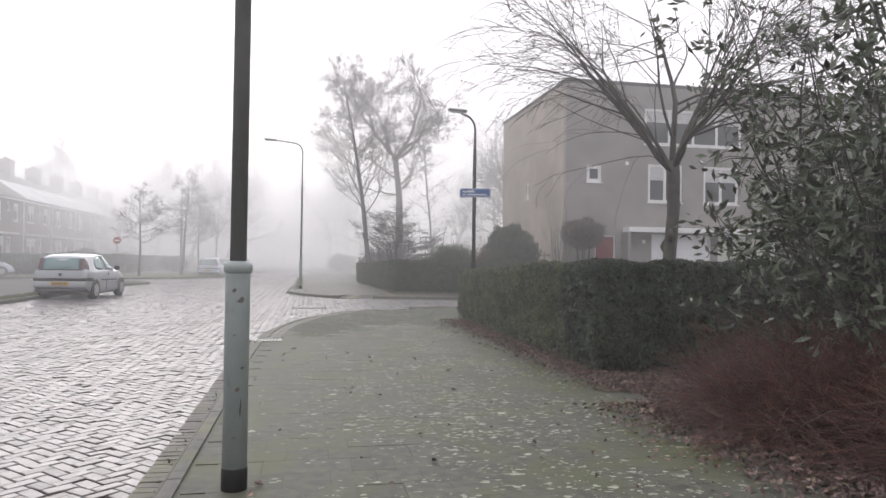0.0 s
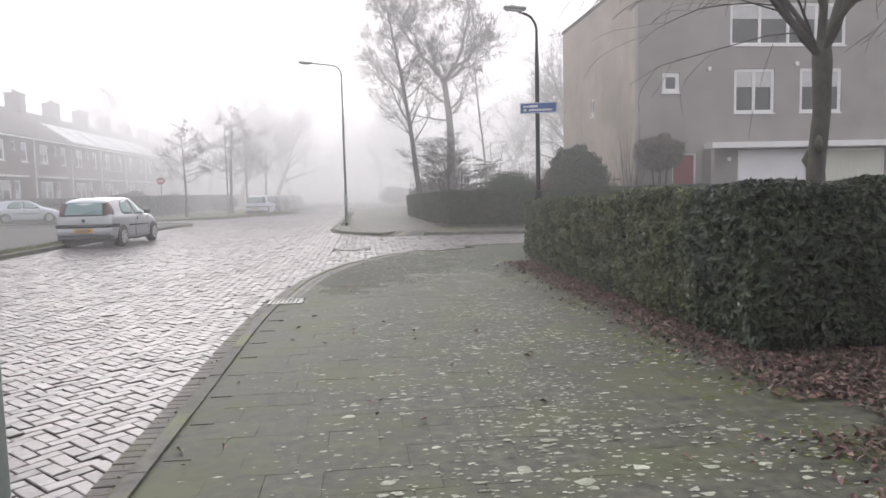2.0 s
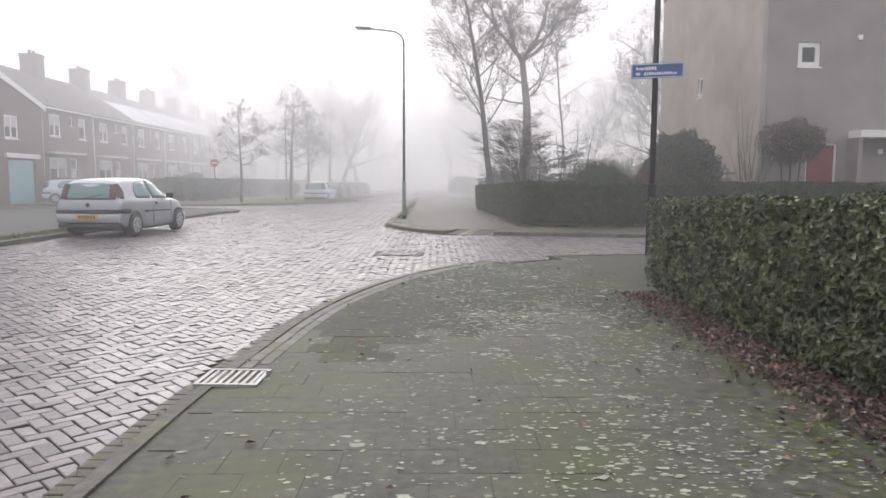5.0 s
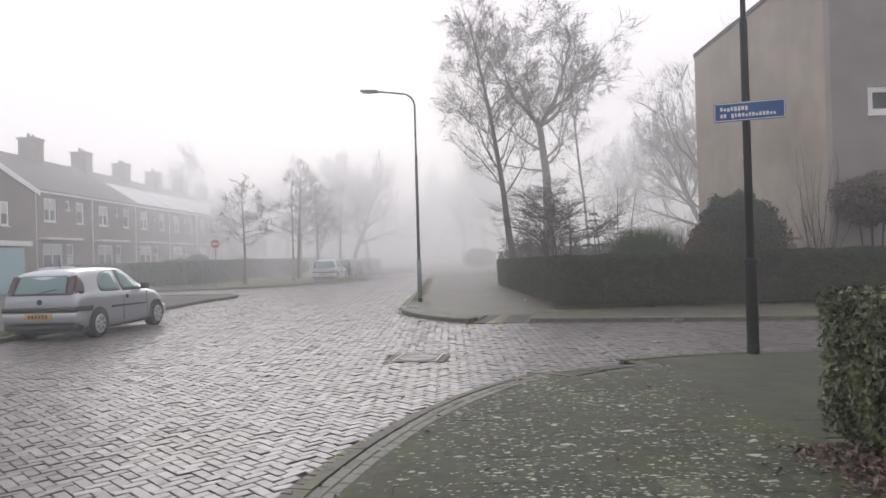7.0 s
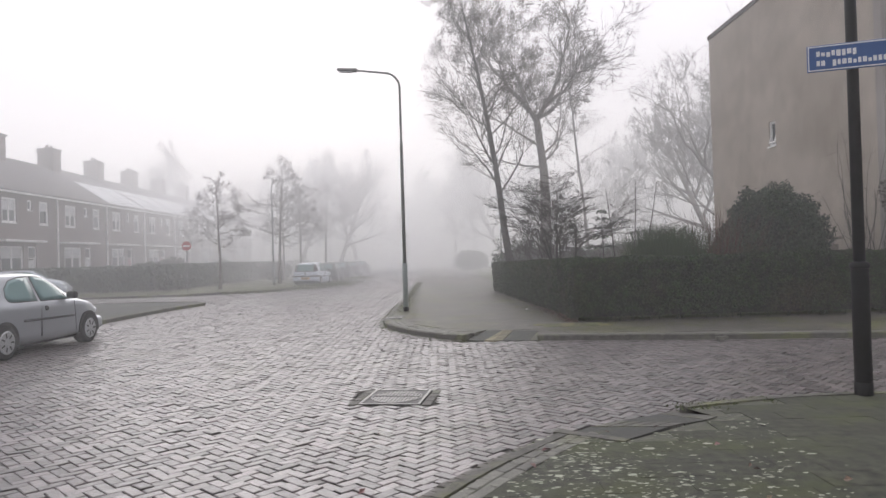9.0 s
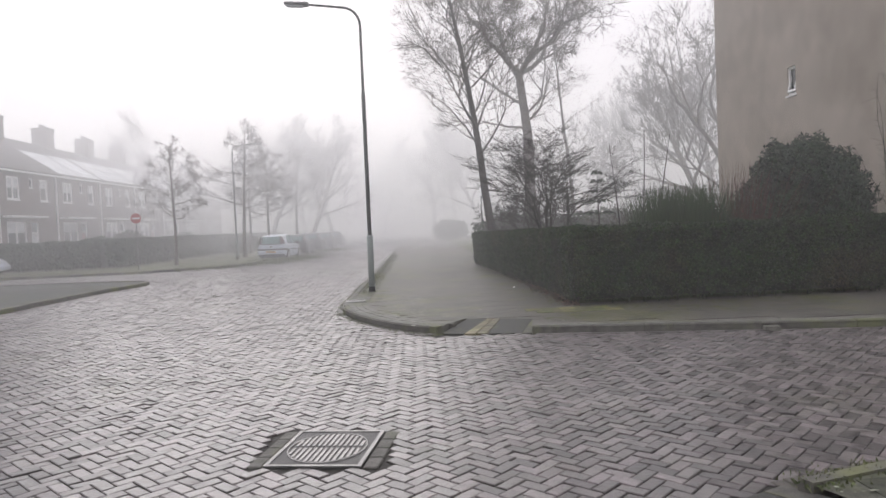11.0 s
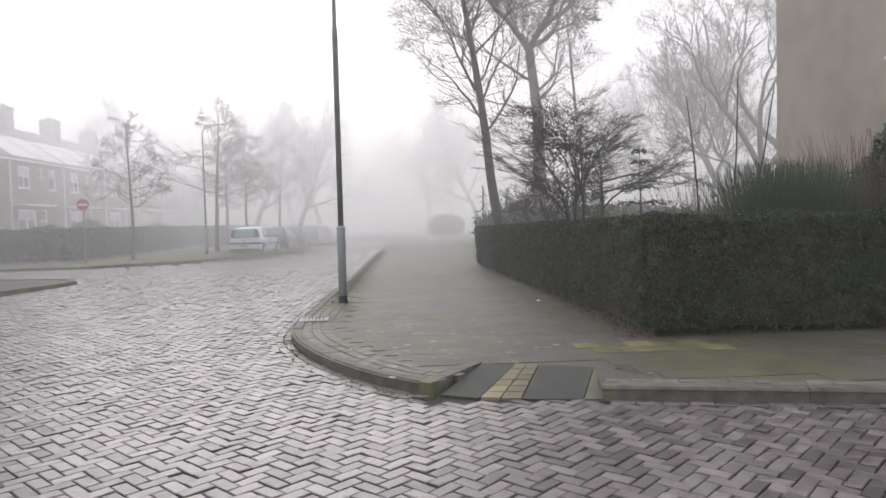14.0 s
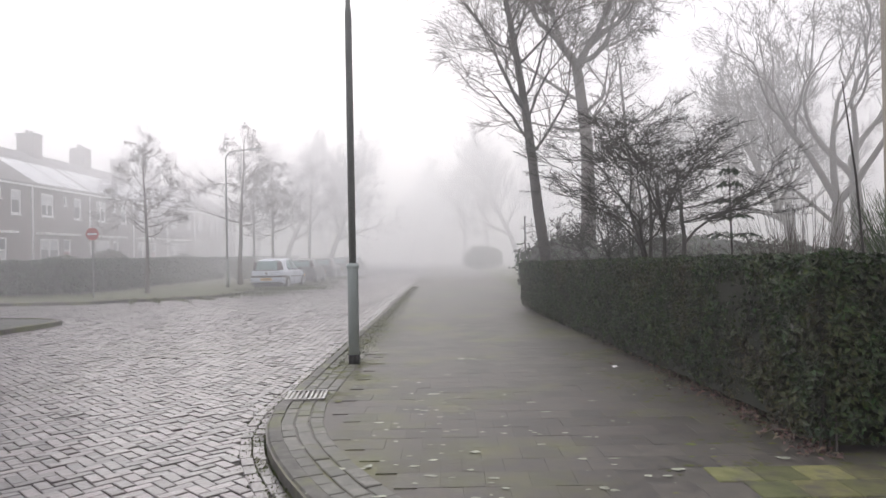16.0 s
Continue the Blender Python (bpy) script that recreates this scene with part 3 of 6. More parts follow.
obj("rim", B, "iron", manhole)
oval = [(0.3 * math.cos(2 * math.pi * k / 36), 0.35 * math.sin(2 * math.pi * k / 36), 0.003) for k in range(37)]
obj("oval_ring", Build().tube(oval, 0.01, 6, False), "iron", manhole, smooth=True)
for k in range(13):
    x = -0.252 + 0.042 * k
    w = 0.33 * math.sqrt(max(0.05, 1 - (x / 0.29) ** 2))
    for y0, y1 in ((-w, -0.025), (0.025, w)):
        obj("rib", Build().box((x - 0.012, y0, 0.0021), (x + 0.012, y1, 0.009)), "iron", manhole)
for dx in (-0.43, 0.43):
    g = empty("manhole_surround", pose(0.74 + dx * 0.988, 24.1 - dx * 0.156, ROAD + 0.003, 0, 0, -9), "row of four pale concrete blocks beside the manhole cover", "paving", "manhole surround blocks")
    for k in range(4):
        obj("block", Build().cham((-0.055, -0.42 + 0.212 * k, -0.06), (0.055, -0.22 + 0.212 * k, 0.003), 0.008), "kerb", g)

# dropped kerb on the far corner: two dark slabs and a strip of yellow tiles between
ramp = empty("kerb_ramp", pose(0, 0, 0), "sloped kerb ramp with two dark slabs and a yellow tile strip", "kerb ramp")


def sloped(name, quad, mat, parent, label="", lift=0.0):
    """A slab under a four-cornered outline whose first two corners lie at the road and last two at the pavement."""
    zs = (-0.088, -0.088, 0.004, 0.004)
    B = Build()
    B.v = [(x, y, z - 0.08) for (x, y), z in zip(quad, zs)] + [(x, y, z + lift) for (x, y), z in zip(quad, zs)]
    B.f = [(3, 2, 1, 0), (4, 5, 6, 7)] + [(i, (i + 1) % 4, 4 + (i + 1) % 4, 4 + i) for i in range(4)]
    return obj(name, B, mat, parent, label)


sloped("dark_slab", [(1.8, 29.38), (2.125, 29.22), (2.575, 30.12), (2.25, 30.2)], "slab_dark", ramp)
sloped("dark_slab", [(2.485, 29.14), (2.99, 29.06), (3.29, 29.85), (2.805, 30.06)], "slab_dark", ramp)
sloped("edge_stone", [(3.0, 29.06), (3.15, 29.03), (3.42, 29.83), (3.3, 29.86)], "kerb", ramp)
q = [np.array(p) for p in ((2.13, 29.22), (2.48, 29.14), (2.8, 30.06), (2.58, 30.12))]
for i in range(6):
    for j in range(2):
        c = []
        for u, v in ((j / 2 + 0.02, i / 6 + 0.01), ((j + 1) / 2 - 0.02, i / 6 + 0.01), ((j + 1) / 2 - 0.02, (i + 1) / 6 - 0.01), (j / 2 + 0.02, (i + 1) / 6 - 0.01)):
            c.append((1 - v) * ((1 - u) * q[0] + u * q[1]) + v * ((1 - u) * q[3] + u * q[2]))
        B = Build()
        zz = [-0.088 + 0.092 * ((i + d) / 6) for d in (0, 0, 1, 1)]
        B.v = [(p[0], p[1], z - 0.06) for p, z in zip(c, zz)] + [(p[0], p[1], z + 0.004) for p, z in zip(c, zz)]
        B.f = [(3, 2, 1, 0), (4, 5, 6, 7)] + [(k, (k + 1) % 4, 4 + (k + 1) % 4, 4 + k) for k in range(4)]
        obj("yellow_tile", B, "tile_yellow", ramp)
B = Build()
a, b2 = np.array((1.72, 29.4)), np.array((2.25, 30.22))
n = np.array((-(b2 - a)[1], (b2 - a)[0])) / np.linalg.norm(b2 - a) * 0.12
B.prism([tuple(a), tuple(b2), tuple(b2 + n), tuple(a + n)], -0.15, 0.014)
obj("return_kerb", B, "kerb", ramp)

# dropped kerb on the near corner
ramp2 = empty("kerb_ramp", pose(0, 0, 0), "sloped kerb ramp with dark slabs and worn tiles", "kerb ramp")
sloped("dark_slab", [(2.69, 22.36), (2.4, 22.12), (2.88, 21.6), (3.3, 21.93)], "slab_dark", ramp2)
sloped("dark_slab", [(3.5, 22.8), (3.01, 22.57), (3.49, 22.035), (3.72, 22.14)], "slab_dark", ramp2)
sloped("edge_stone", [(3.66, 22.88), (3.51, 22.81), (3.73, 22.145), (3.87, 22.27)], "kerb", ramp2)
q = [np.array(p) for p in ((3.0, 22.56), (2.7, 22.37), (3.31, 21.935), (3.48, 22.03))]
for i in range(5):
    for j in range(2):
        c = []
        for u, v in ((j / 2 + 0.02, i / 5 + 0.01), ((j + 1) / 2 - 0.02, i / 5 + 0.01), ((j + 1) / 2 - 0.02, (i + 1) / 5 - 0.01), (j / 2 + 0.02, (i + 1) / 5 - 0.01)):
            c.append((1 - v) * ((1 - u) * q[0] + u * q[1]) + v * ((1 - u) * q[3] + u * q[2]))
        zz = [-0.088 + 0.092 * ((i + d) / 5) for d in (0, 0, 1, 1)]
        B = Build()
        B.v = [(p[0], p[1], z - 0.06) for p, z in zip(c, zz)] + [(p[0], p[1], z + 0.004) for p, z in zip(c, zz)]
        B.f = [(3, 2, 1, 0), (4, 5, 6, 7)] + [(k, (k + 1) % 4, 4 + (k + 1) % 4, 4 + k) for k in range(4)]
        obj("worn_tile", B, "kerb", ramp2)
obj("return_kerb", Build().prism([(2.26, 21.86), (2.79, 21.49), (2.86, 21.57), (2.33, 21.94)], -0.15, 0.01), "kerb", ramp2)

# ---- hedges ----
def hedge(name, boxes, leaf, size, density, seed, label, top=1.38, fringe=0.03, slant=0.0, dark_end=None, fall=None):
    """A clipped hedge over a plan of boxes: a solid twig core coloured with inner shade and a skin of many small
    leaves.
    """
    rs = np.random.RandomState(seed)
    h = empty(name, pose(0, 0, 0), label, "hedge", "clipped hedges")
    B = Build()
    P, N = [], []
    for x0, y0, x1, y1, faces in boxes:
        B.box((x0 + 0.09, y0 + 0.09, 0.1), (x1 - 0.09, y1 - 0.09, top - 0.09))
        sides = {"w": (y1 - y0, top), "e": (y1 - y0, top), "s": (x1 - x0, top), "n": (x1 - x0, top), "t": (x1 - x0, y1 - y0)}
        for f in faces:
            a, b = sides[f]
            n = int(a * b * density)
            u, v = rs.rand(n), rs.rand(n)
            if f != "t":
                v = v ** 0.9
            d = np.abs(rs.normal(size=n)) * 0.06 - fringe
            if f == "t":
                p = np.stack([x0 + u * (x1 - x0), y0 + v * (y1 - y0), top - d], 1)
                nn = (0, 0, 1)
            elif f in "we":
                p = np.stack([(x0 + d) if f == "w" else (x1 - d), y0 + u * (y1 - y0), 0.06 + v * (top - 0.06)], 1)
                nn = (-1 if f == "w" else 1, 0, 0.35)
            else:
                p = np.stack([x0 + u * (x1 - x0), (y0 + d) if f == "s" else (y1 - d), 0.06 + v * (top - 0.06)], 1)
                nn = (0, -1 if f == "s" else 1, 0.35)
            # soft bulges, and a foot that draws in
            bul = np.array([noise.noise(Vector(q) * 1.3) + 0.6 * noise.noise(Vector(q) * 4) for q in p]) * 0.075
            p = p + np.array(nn) * bul[:, None]
            low = np.clip(0.35 - p[:, 2], 0, 1)
            if f != "t":
                p[:, 0] -= nn[0] * low * 0.25
                p[:, 1] -= nn[1] * low * 0.25
                keep = rs.rand(n) > low * 1.6
                p = p[keep]
            P.append(p)
            N.append(np.tile(np.array(nn, float), (len(p), 1)))
    drop = (lambda y: np.interp(y, fall[:2], fall[2:]) / top) if fall else (lambda y: 1.0 + 0.0 * y)
    B.v = [(x + slant * max(0, y - 33), y, z * float(drop(y))) for x, y, z in B.v]
    obj("twig_core", B, "hedge_core", h, "inner twigs as a solid core, coloured with the shade inside")
    P, N = np.vstack(P), np.vstack(N)
    P[:, 0] += slant * np.maximum(0, P[:, 1] - 33)
    P[:, 2] *= drop(P[:, 1])
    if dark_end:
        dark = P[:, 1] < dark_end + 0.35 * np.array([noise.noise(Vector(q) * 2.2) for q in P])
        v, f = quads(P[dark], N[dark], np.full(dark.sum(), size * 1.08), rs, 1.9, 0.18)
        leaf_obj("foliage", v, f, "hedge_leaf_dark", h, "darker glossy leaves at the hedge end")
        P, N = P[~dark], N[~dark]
    v, f = quads(P, N, np.full(len(P), size), rs, 1.8, 0.18)
    leaf_obj("foliage", v, f, leaf, h)
    T = Build()
    for x0, y0, x1, y1, faces in boxes:
        for f in faces:
            if f == "t":
                continue
            for k in range(int((x1 - x0 if f in "sn" else y1 - y0) * 5)):
                t = rs.rand()
                if f in "we":
                    p = Vector((x0 + 0.12 if f == "w" else x1 - 0.12, y0 + t * (y1 - y0), -0.02))
                else:
                    p = Vector((x0 + t * (x1 - x0), y0 + 0.12 if f == "s" else y1 - 0.12, -0.02))
                T.tube([p, p + Vector((rs.normal() * 0.06, rs.normal() * 0.06, 0.5))], [0.012, 0.006], 4, False)
    T.v = [(x + slant * max(0, y - 33), y, z) for x, y, z in T.v]
    obj("stem_mass", T, "bark_dark", h, "bare brown stems at the foot")["kind"] = "stuff"
    return h


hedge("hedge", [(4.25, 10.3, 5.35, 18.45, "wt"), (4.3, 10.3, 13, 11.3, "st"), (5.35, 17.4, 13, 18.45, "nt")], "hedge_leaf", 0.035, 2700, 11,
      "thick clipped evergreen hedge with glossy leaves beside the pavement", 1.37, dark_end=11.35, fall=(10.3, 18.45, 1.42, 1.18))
hedge("hedge", [(4.28, 31.3, 5.28, 45.0, "wtn"), (4.33, 31.3, 21, 32.3, "st")], "hedge_leaf_far", 0.031, 3000, 12,
      "clipped dark green hedge turning brown at its far end", 1.38, slant=-0.058, fall=(31.3, 45.0, 1.41, 1.2))
hedge("hedge", [(-15.2, 56, -14.4, 100, "est"), (-24, 55.6, -15.2, 56.4, "st")], "shrub_leaf", 0.12, 150, 13, "low dark garden hedge before the terraced houses", 1.5)


# ---- trees ----
def grow(seed, height, radius, fork, spread=0.6, levels=4, kids=(5, 6, 5, 4), droop=0.0, up=0.25, limb=0.6, wander=0.16, multi=1, twig=0.004, lean=0.12, ratio=0.55, thin=0.62):
    """Tapered limbs of a bare tree as two meshes: trunk with limbs, and twigs."""
    rg = random.Random(seed)
    big, fine = Build(), Build()

    def limbs(p, d, length, r, lev):
        n = 7 if lev < 2 else 5 if lev < 3 else 4
        pts, rad = [p.copy()], [r]
        q, dd = p.copy(), d.copy()
        for i in range(n):
            w = wander * (0.6 if lev == 0 else 1.0)
            dd = dd + Vector((rg.gauss(0, w), rg.gauss(0, w), rg.gauss(0, w * 0.7)))
            dd.z += (up if lev > 0 else 0.1) * 0.25 - (droop * 0.28 * (i / n) * (lev > 0))
            dd.normalize()
            q = q + dd * (length / n)
            pts.append(q.copy())
            rad.append(max(twig, r * (1 - (0.62 if lev == 0 else 0.85) * (i + 1) / n)))
        (big if lev < 2 else fine).tube(pts, rad, (9, 6, 4, 3, 3, 3)[lev], False)
        if lev >= levels:
            return
        m = kids[min(lev, len(kids) - 1)]
        for k in range(m):
            t = (0.25 + 0.75 * (k + rg.random()) / m) if lev > 0 else (fork + (1 - fork) * (k + 0.5 * rg.random()) / m)
            i = min(int(t * n), n - 1)
            base = pts[i].lerp(pts[i + 1], t * n - i)
            ax = (pts[i + 1] - pts[i]).normalized()
            o = ax.orthogonal().normalized()
            o.rotate(Matrix.Rotation(k * 2.4 + rg.uniform(-0.6, 0.6), 3, ax))
            ang = spread * rg.uniform(0.7, 1.3)
            nd = (ax * math.cos(ang) + o * math.sin(ang)).normalized()
            rl = limb if lev == 0 else ratio
            ln = length * rl * rg.uniform(0.75, 1.2) * ((1.15 - 0.5 * t) if lev else (1.1 - 0.45 * (t - fork) / max(0.05, 1 - fork)))
            limbs(base, nd, ln, max(twig, rad[i] * (thin if lev == 0 else 0.55)), lev + 1)

    for s in range(multi):
        a = 2 * math.pi * s / multi + rg.random()
        tilt = lean if multi == 1 else lean * rg.uniform(0.6, 1.3)
        d = Vector((math.cos(a) * tilt, math.sin(a) * tilt, 1)).normalized()
        limbs(Vector((math.cos(a), math.sin(a), 0)) * (radius * 0.8 if multi > 1 else 0) + Vector((0, 0, -0.1)), d, height * rg.uniform(0.9, 1.0), radius, 0)
    return big, fine


def tree(x, y, label, bark="bark", bark2=None, rz=0, group="", **kw):
    big, fine = grow(**kw)
    t = empty("tree", pose(x, y, 0, 0, 0, rz), label, "tree", group)
    obj("trunk", big, bark, t, smooth=True)
    obj("crown", fine, bark2 or bark, t, "bare twigs", True)
    return t


# garden tree behind the near hedge: short trunk, limbs from one head
rg = random.Random(21)
garden_tree = empty("tree", pose(7.35, 13.95, 0), "bare grey garden tree with a forked trunk behind the hedge", "tree")
B = Build().tube([(0.02, 0, -0.1), (0.0, 0, 0.8), (-0.03, 0.02, 1.6), (0.03, 0, 2.4), (0.02, 0, 3.1), (0.02, 0.02, 3.35)], [0.18, 0.135, 0.122, 0.115, 0.13, 0.11], 12)
for z, a in ((1.75, 2.6), (1.95, -2.2), (2.55, 0.3)):
    B.tube([(0.12 * math.cos(a), 0.12 * math.sin(a), z - 0.12), (0.16 * math.cos(a), 0.16 * math.sin(a), z), (0.12 * math.cos(a), 0.12 * math.sin(a), z + 0.12)], [0.03, 0.055, 0.03], 6)
obj("trunk", B, "bark", garden_tree, smooth=True)
BT = Build()


def arching(p, d, length, r, lev, rgen, limbs_b, twigs_b, droop, maxlev=3, kids=(9, 6, 4), twig=0.0045):
    n = 9 if lev == 0 else 6
    pts, rad, q, dd = [p.copy()], [r], p.copy(), d.copy()
    for i in range(n):
        dd = dd + Vector((rgen.gauss(0, 0.14), rgen.gauss(0, 0.14), rgen.gauss(0, 0.09)))
        dd.z -= droop * (0.4 + i / n) * (0.6 + 0.6 * lev)
        dd.normalize()
        q = q + dd * length / n
        pts.append(q.copy())
        rad.append(max(twig, r * (1 - 0.88 * (i + 1) / n)))
    (limbs_b if lev < 1 else twigs_b).tube(pts, rad, (7, 5, 3, 3)[lev], False)
    if lev >= maxlev:
        return
    m = kids[lev]
    for k in range(m):
        t = (0.12 if lev == 0 else 0.25) + (0.86 if lev == 0 else 0.73) * (k + rgen.random()) / m
        i = min(int(t * n), n - 1)
        ax = (pts[i + 1] - pts[i]).normalized()
        o = ax.orthogonal().normalized()
        o.rotate(Matrix.Rotation(rgen.uniform(0, 6.28), 3, ax))
        ang = rgen.uniform(0.4, 0.8)
        out = Vector((pts[i].x, pts[i].y, 0.0)).normalized()
        nd = (ax * math.cos(ang) + o * math.sin(ang) + out * (0.45 if lev == 0 else 0.2)).normalized()
        arching(pts[i].lerp(pts[i + 1], t * n - i), nd, length * (rgen.uniform(0.5, 0.8) * (1.15 - 0.5 * t) if lev == 0 else rgen.uniform(0.35, 0.6)), max(twig, rad[i] * 0.55), lev + 1, rgen, limbs_b, twigs_b, droop, maxlev, kids, twig)


for a, el, ln, r in ((3.3, 0.82, 4.3, 0.085), (2.5, 1.4, 4.6, 0.095), (0.1, 1.08, 4.4, 0.1), (0.9, 0.9, 4.0, 0.07), (4.5, 1.0, 4.2, 0.075), (5.6, 0.85, 3.9, 0.065), (3.0, 1.1, 4.3, 0.06)):
    d = Vector((math.cos(a) * math.cos(el), math.sin(a) * math.cos(el), math.sin(el)))
    BL = Build()
    arching(Vector((0.02, 0.02, 3.15)) + d * 0.04, d, ln * 0.86, r * 0.68, 0, rg, BL, BT, 0.03 if el < 0.9 else 0.016)
    obj("limb", BL, "bark", garden_tree, smooth=True)
for a, el, ln, r in ((3.25, 0.75, 3.5, 0.028), (3.9, 0.6, 3.3, 0.024)):
    d = Vector((math.cos(a) * math.cos(el), math.sin(a) * math.cos(el), math.sin(el)))
    BL = Build()
    arching(Vector((0.0, 0.0, 3.1)) + d * 0.04, d, ln, r, 0, rg, BL, BT, 0.1, 2, (7, 4), 0.003)
    obj("limb", BL, "bark_dark", garden_tree, smooth=True)
obj("crown", BT, "bark_dark", garden_tree, "thin arching twigs", True)


def crown_tree(x, y, label, bark, seed, trunk, r0, limbs, length, angle, depth=6, shrink=0.76, split=(2, 3), up=0.12, twig=0.007, leader=None, side=(), shoots=2, category="tree", group="", bark2=None, wander=0.13, sag=0.05):
    """A bare tree: a trunk, main limbs that divide again and again towards a rounded crown, side limbs lower down and short shoots."""
    rg5 = random.Random(seed)
    big, fine = Build(), Build()

    def bend(p, d, ln, r, r1, n, w, lift):
        pts, rad = [p.copy()], [r]
        d = d.copy()
        for i in range(n):
            d = (d + Vector((rg5.gauss(0, w), rg5.gauss(0, w), rg5.gauss(0, w * 0.7) + lift))).normalized()
            pts.append(pts[-1] + d * ln / n)
            rad.append(max(twig, r + (r1 - r) * (i + 1) / n))
        return pts, rad, d

    def turned(d, ang):
        o = d.orthogonal().normalized()
        o.rotate(Matrix.Rotation(rg5.uniform(0, 6.283), 3, d))
        return (d * math.cos(ang) + o * math.sin(ang)).normalized()

    def bough(p, d, ln, r, lev):
        n = 5 if lev < 2 else 4 if lev < 4 else 3
        lift = (up * 0.3 if lev < depth - 2 else -sag) * (1 if d.z < 0.9 else 0)
        pts, rad, d2 = bend(p, d, ln, r, r * 0.66, n, wander, lift)
        (big if lev < 2 else fine).tube(pts, rad, 8 if lev < 1 else 6 if lev < 2 else 4 if lev < 4 else 3, False)
        for k in range(shoots if lev > 0 else 0):
            i = rg5.randrange(1, n)
            q, qr, _ = bend(pts[i], turned((pts[i + 1] - pts[i]).normalized(), rg5.uniform(0.5, 1.0)), ln * rg5.uniform(0.7, 1.3), max(twig, rad[i] * 0.4), twig, 4, wander, 0.03)
            fine.tube(q, qr, 3, False)
        if lev >= depth:
            return
        m = rg5.randint(*split)
        for k in range(m):
            ang = rg5.uniform(0.1, 0.3) if k == 0 else rg5.uniform(0.35, 0.75)
            bough(pts[-1], turned(d2, ang), ln * shrink * rg5.uniform(0.8, 1.15) * (1.0 if k == 0 else 0.86), max(twig, rad[-1] * (0.9 if k == 0 else 0.68)), lev + 1)

    pts, rad, d = bend(Vector((0, 0, -0.1)), Vector(leader or (0, 0, 1)).normalized(), trunk + 0.1, r0, r0 * 0.55 if limbs > 1 else r0 * 0.15, 9, 0.035, 0.01)
    rad[0] *= 1.25
    big.tube(pts, rad, 10, False)
    a0 = rg5.uniform(0, 6.283)
    for k in range(limbs):
        a = a0 + 6.283 * k / limbs + rg5.uniform(-0.4, 0.4)
        el = angle * rg5.uniform(0.7, 1.25)
        bough(pts[-1], Vector((math.cos(a) * math.sin(el), math.sin(a) * math.sin(el), math.cos(el))), length * rg5.uniform(0.85, 1.15), rad[-1] * 0.78, 0)
    for h, a, el, ln, dep in side:
        t = h * (len(pts) - 1)
        i = min(int(t), len(pts) - 2)
        bough(pts[i].lerp(pts[i + 1], t - i), Vector((math.cos(a) * math.sin(el), math.sin(a) * math.sin(el), math.cos(el))), ln, max(twig * 2, rad[i] * 0.34), max(0, depth - dep))
    t = empty("tree", pose(x, y, 0), label, category, group)
    obj("trunk", big, bark, t, smooth=True)
    obj("crown", fine, bark2 or bark, t, "bare twigs", True)
    return t


rg6 = random.Random(12)
crown_tree(4.5, 46.0, "slender bare tree with fine reddish twigs behind the hedge", "bark_dark", 5, 12.8, 0.19, 0, 0.8, 0.3, depth=4, leader=(-0.02, 0, 1), bark2="bark_far", twig=0.005,
           side=[(0.34 + 0.62 * k / 25, k * 2.4 + rg6.uniform(-0.4, 0.4), rg6.uniform(0.7, 1.05), (1.95 - 1.2 * k / 27) * rg6.uniform(0.8, 1.15), 3) for k in range(28)], shoots=6, up=0.4, shrink=0.78, sag=0.0, wander=0.15)
crown_tree(7.4, 54.5, "tall bare tree with a forked crown in the fog", "bark_far", 9, 9.2, 0.36, 5, 2.15, 0.78, depth=5, twig=0.0085, shrink=0.84, shoots=5, sag=0.0, wander=0.2,
           side=[(0.78, 0.2, 0.9, 1.9, 4), (0.84, 3.4, 0.9, 2.0, 4), (0.9, 1.8, 0.8, 1.9, 4), (0.7, 3.0, 1.05, 1.5, 3), (0.74, 5.9, 1.05, 1.5, 3)])
crown_tree(11.25, 60.8, "thin sparse young tree with a few withered leaves", "bark_far", 17, 10.5, 0.11, 2, 1.2, 0.4, depth=3, twig=0.009,
           side=[(0.45 + 0.05 * k, k * 2.4, 0.8, 1.3, 2) for k in range(10)], shoots=2, up=0.3)
crown_tree(20.7, 60.2, "tall bare tree behind the beige house", "bark_far", 14, 3.6, 0.44, 3, 3.4, 0.42, depth=5, twig=0.008, shrink=0.84, up=0.4, shoots=2, sag=0.0, wander=0.18,
           side=[(0.7, 3.1, 0.8, 3.0, 5)])
crown_tree(23.5, 63.0, "tall bare tree behind the beige house", "bark_far", 15, 5.0, 0.46, 3, 3.3, 0.36, depth=5, twig=0.008, shrink=0.84, up=0.4, shoots=2, sag=0.0, wander=0.18)

# spreading many-stemmed shrub tree
def stool_tree(x, y, label, seed, stems, height, lean, reach, depth, r, twig):
    """A many-stemmed shrub tree: steep stems from one foot that spread into flat, finely divided sprays."""
    rg7 = random.Random(seed)
    t = empty("tree", pose(x, y, 0), label, "tree")
    fine = Build()

    def spread_out(p, d, ln, r1, lev, out):
        n = 7 if lev == 0 else 5 if lev < 3 else 4
        pts, rad = [p.copy()], [r1]
        d = d.copy()
        for i in range(n):
            w = 0.1 if lev == 0 else 0.2
            d = d + Vector((rg7.gauss(0, w), rg7.gauss(0, w), rg7.gauss(0, w * 0.7)))
            if lev > 0:
                d.z += ((0.75 if lev < 2 else 0.42) - d.z) * 0.18
            d.normalize()
            pts.append(pts[-1] + d * ln / n)
            rad.append(max(twig, r1 * (1 - 0.5 * (i + 1) / n)))
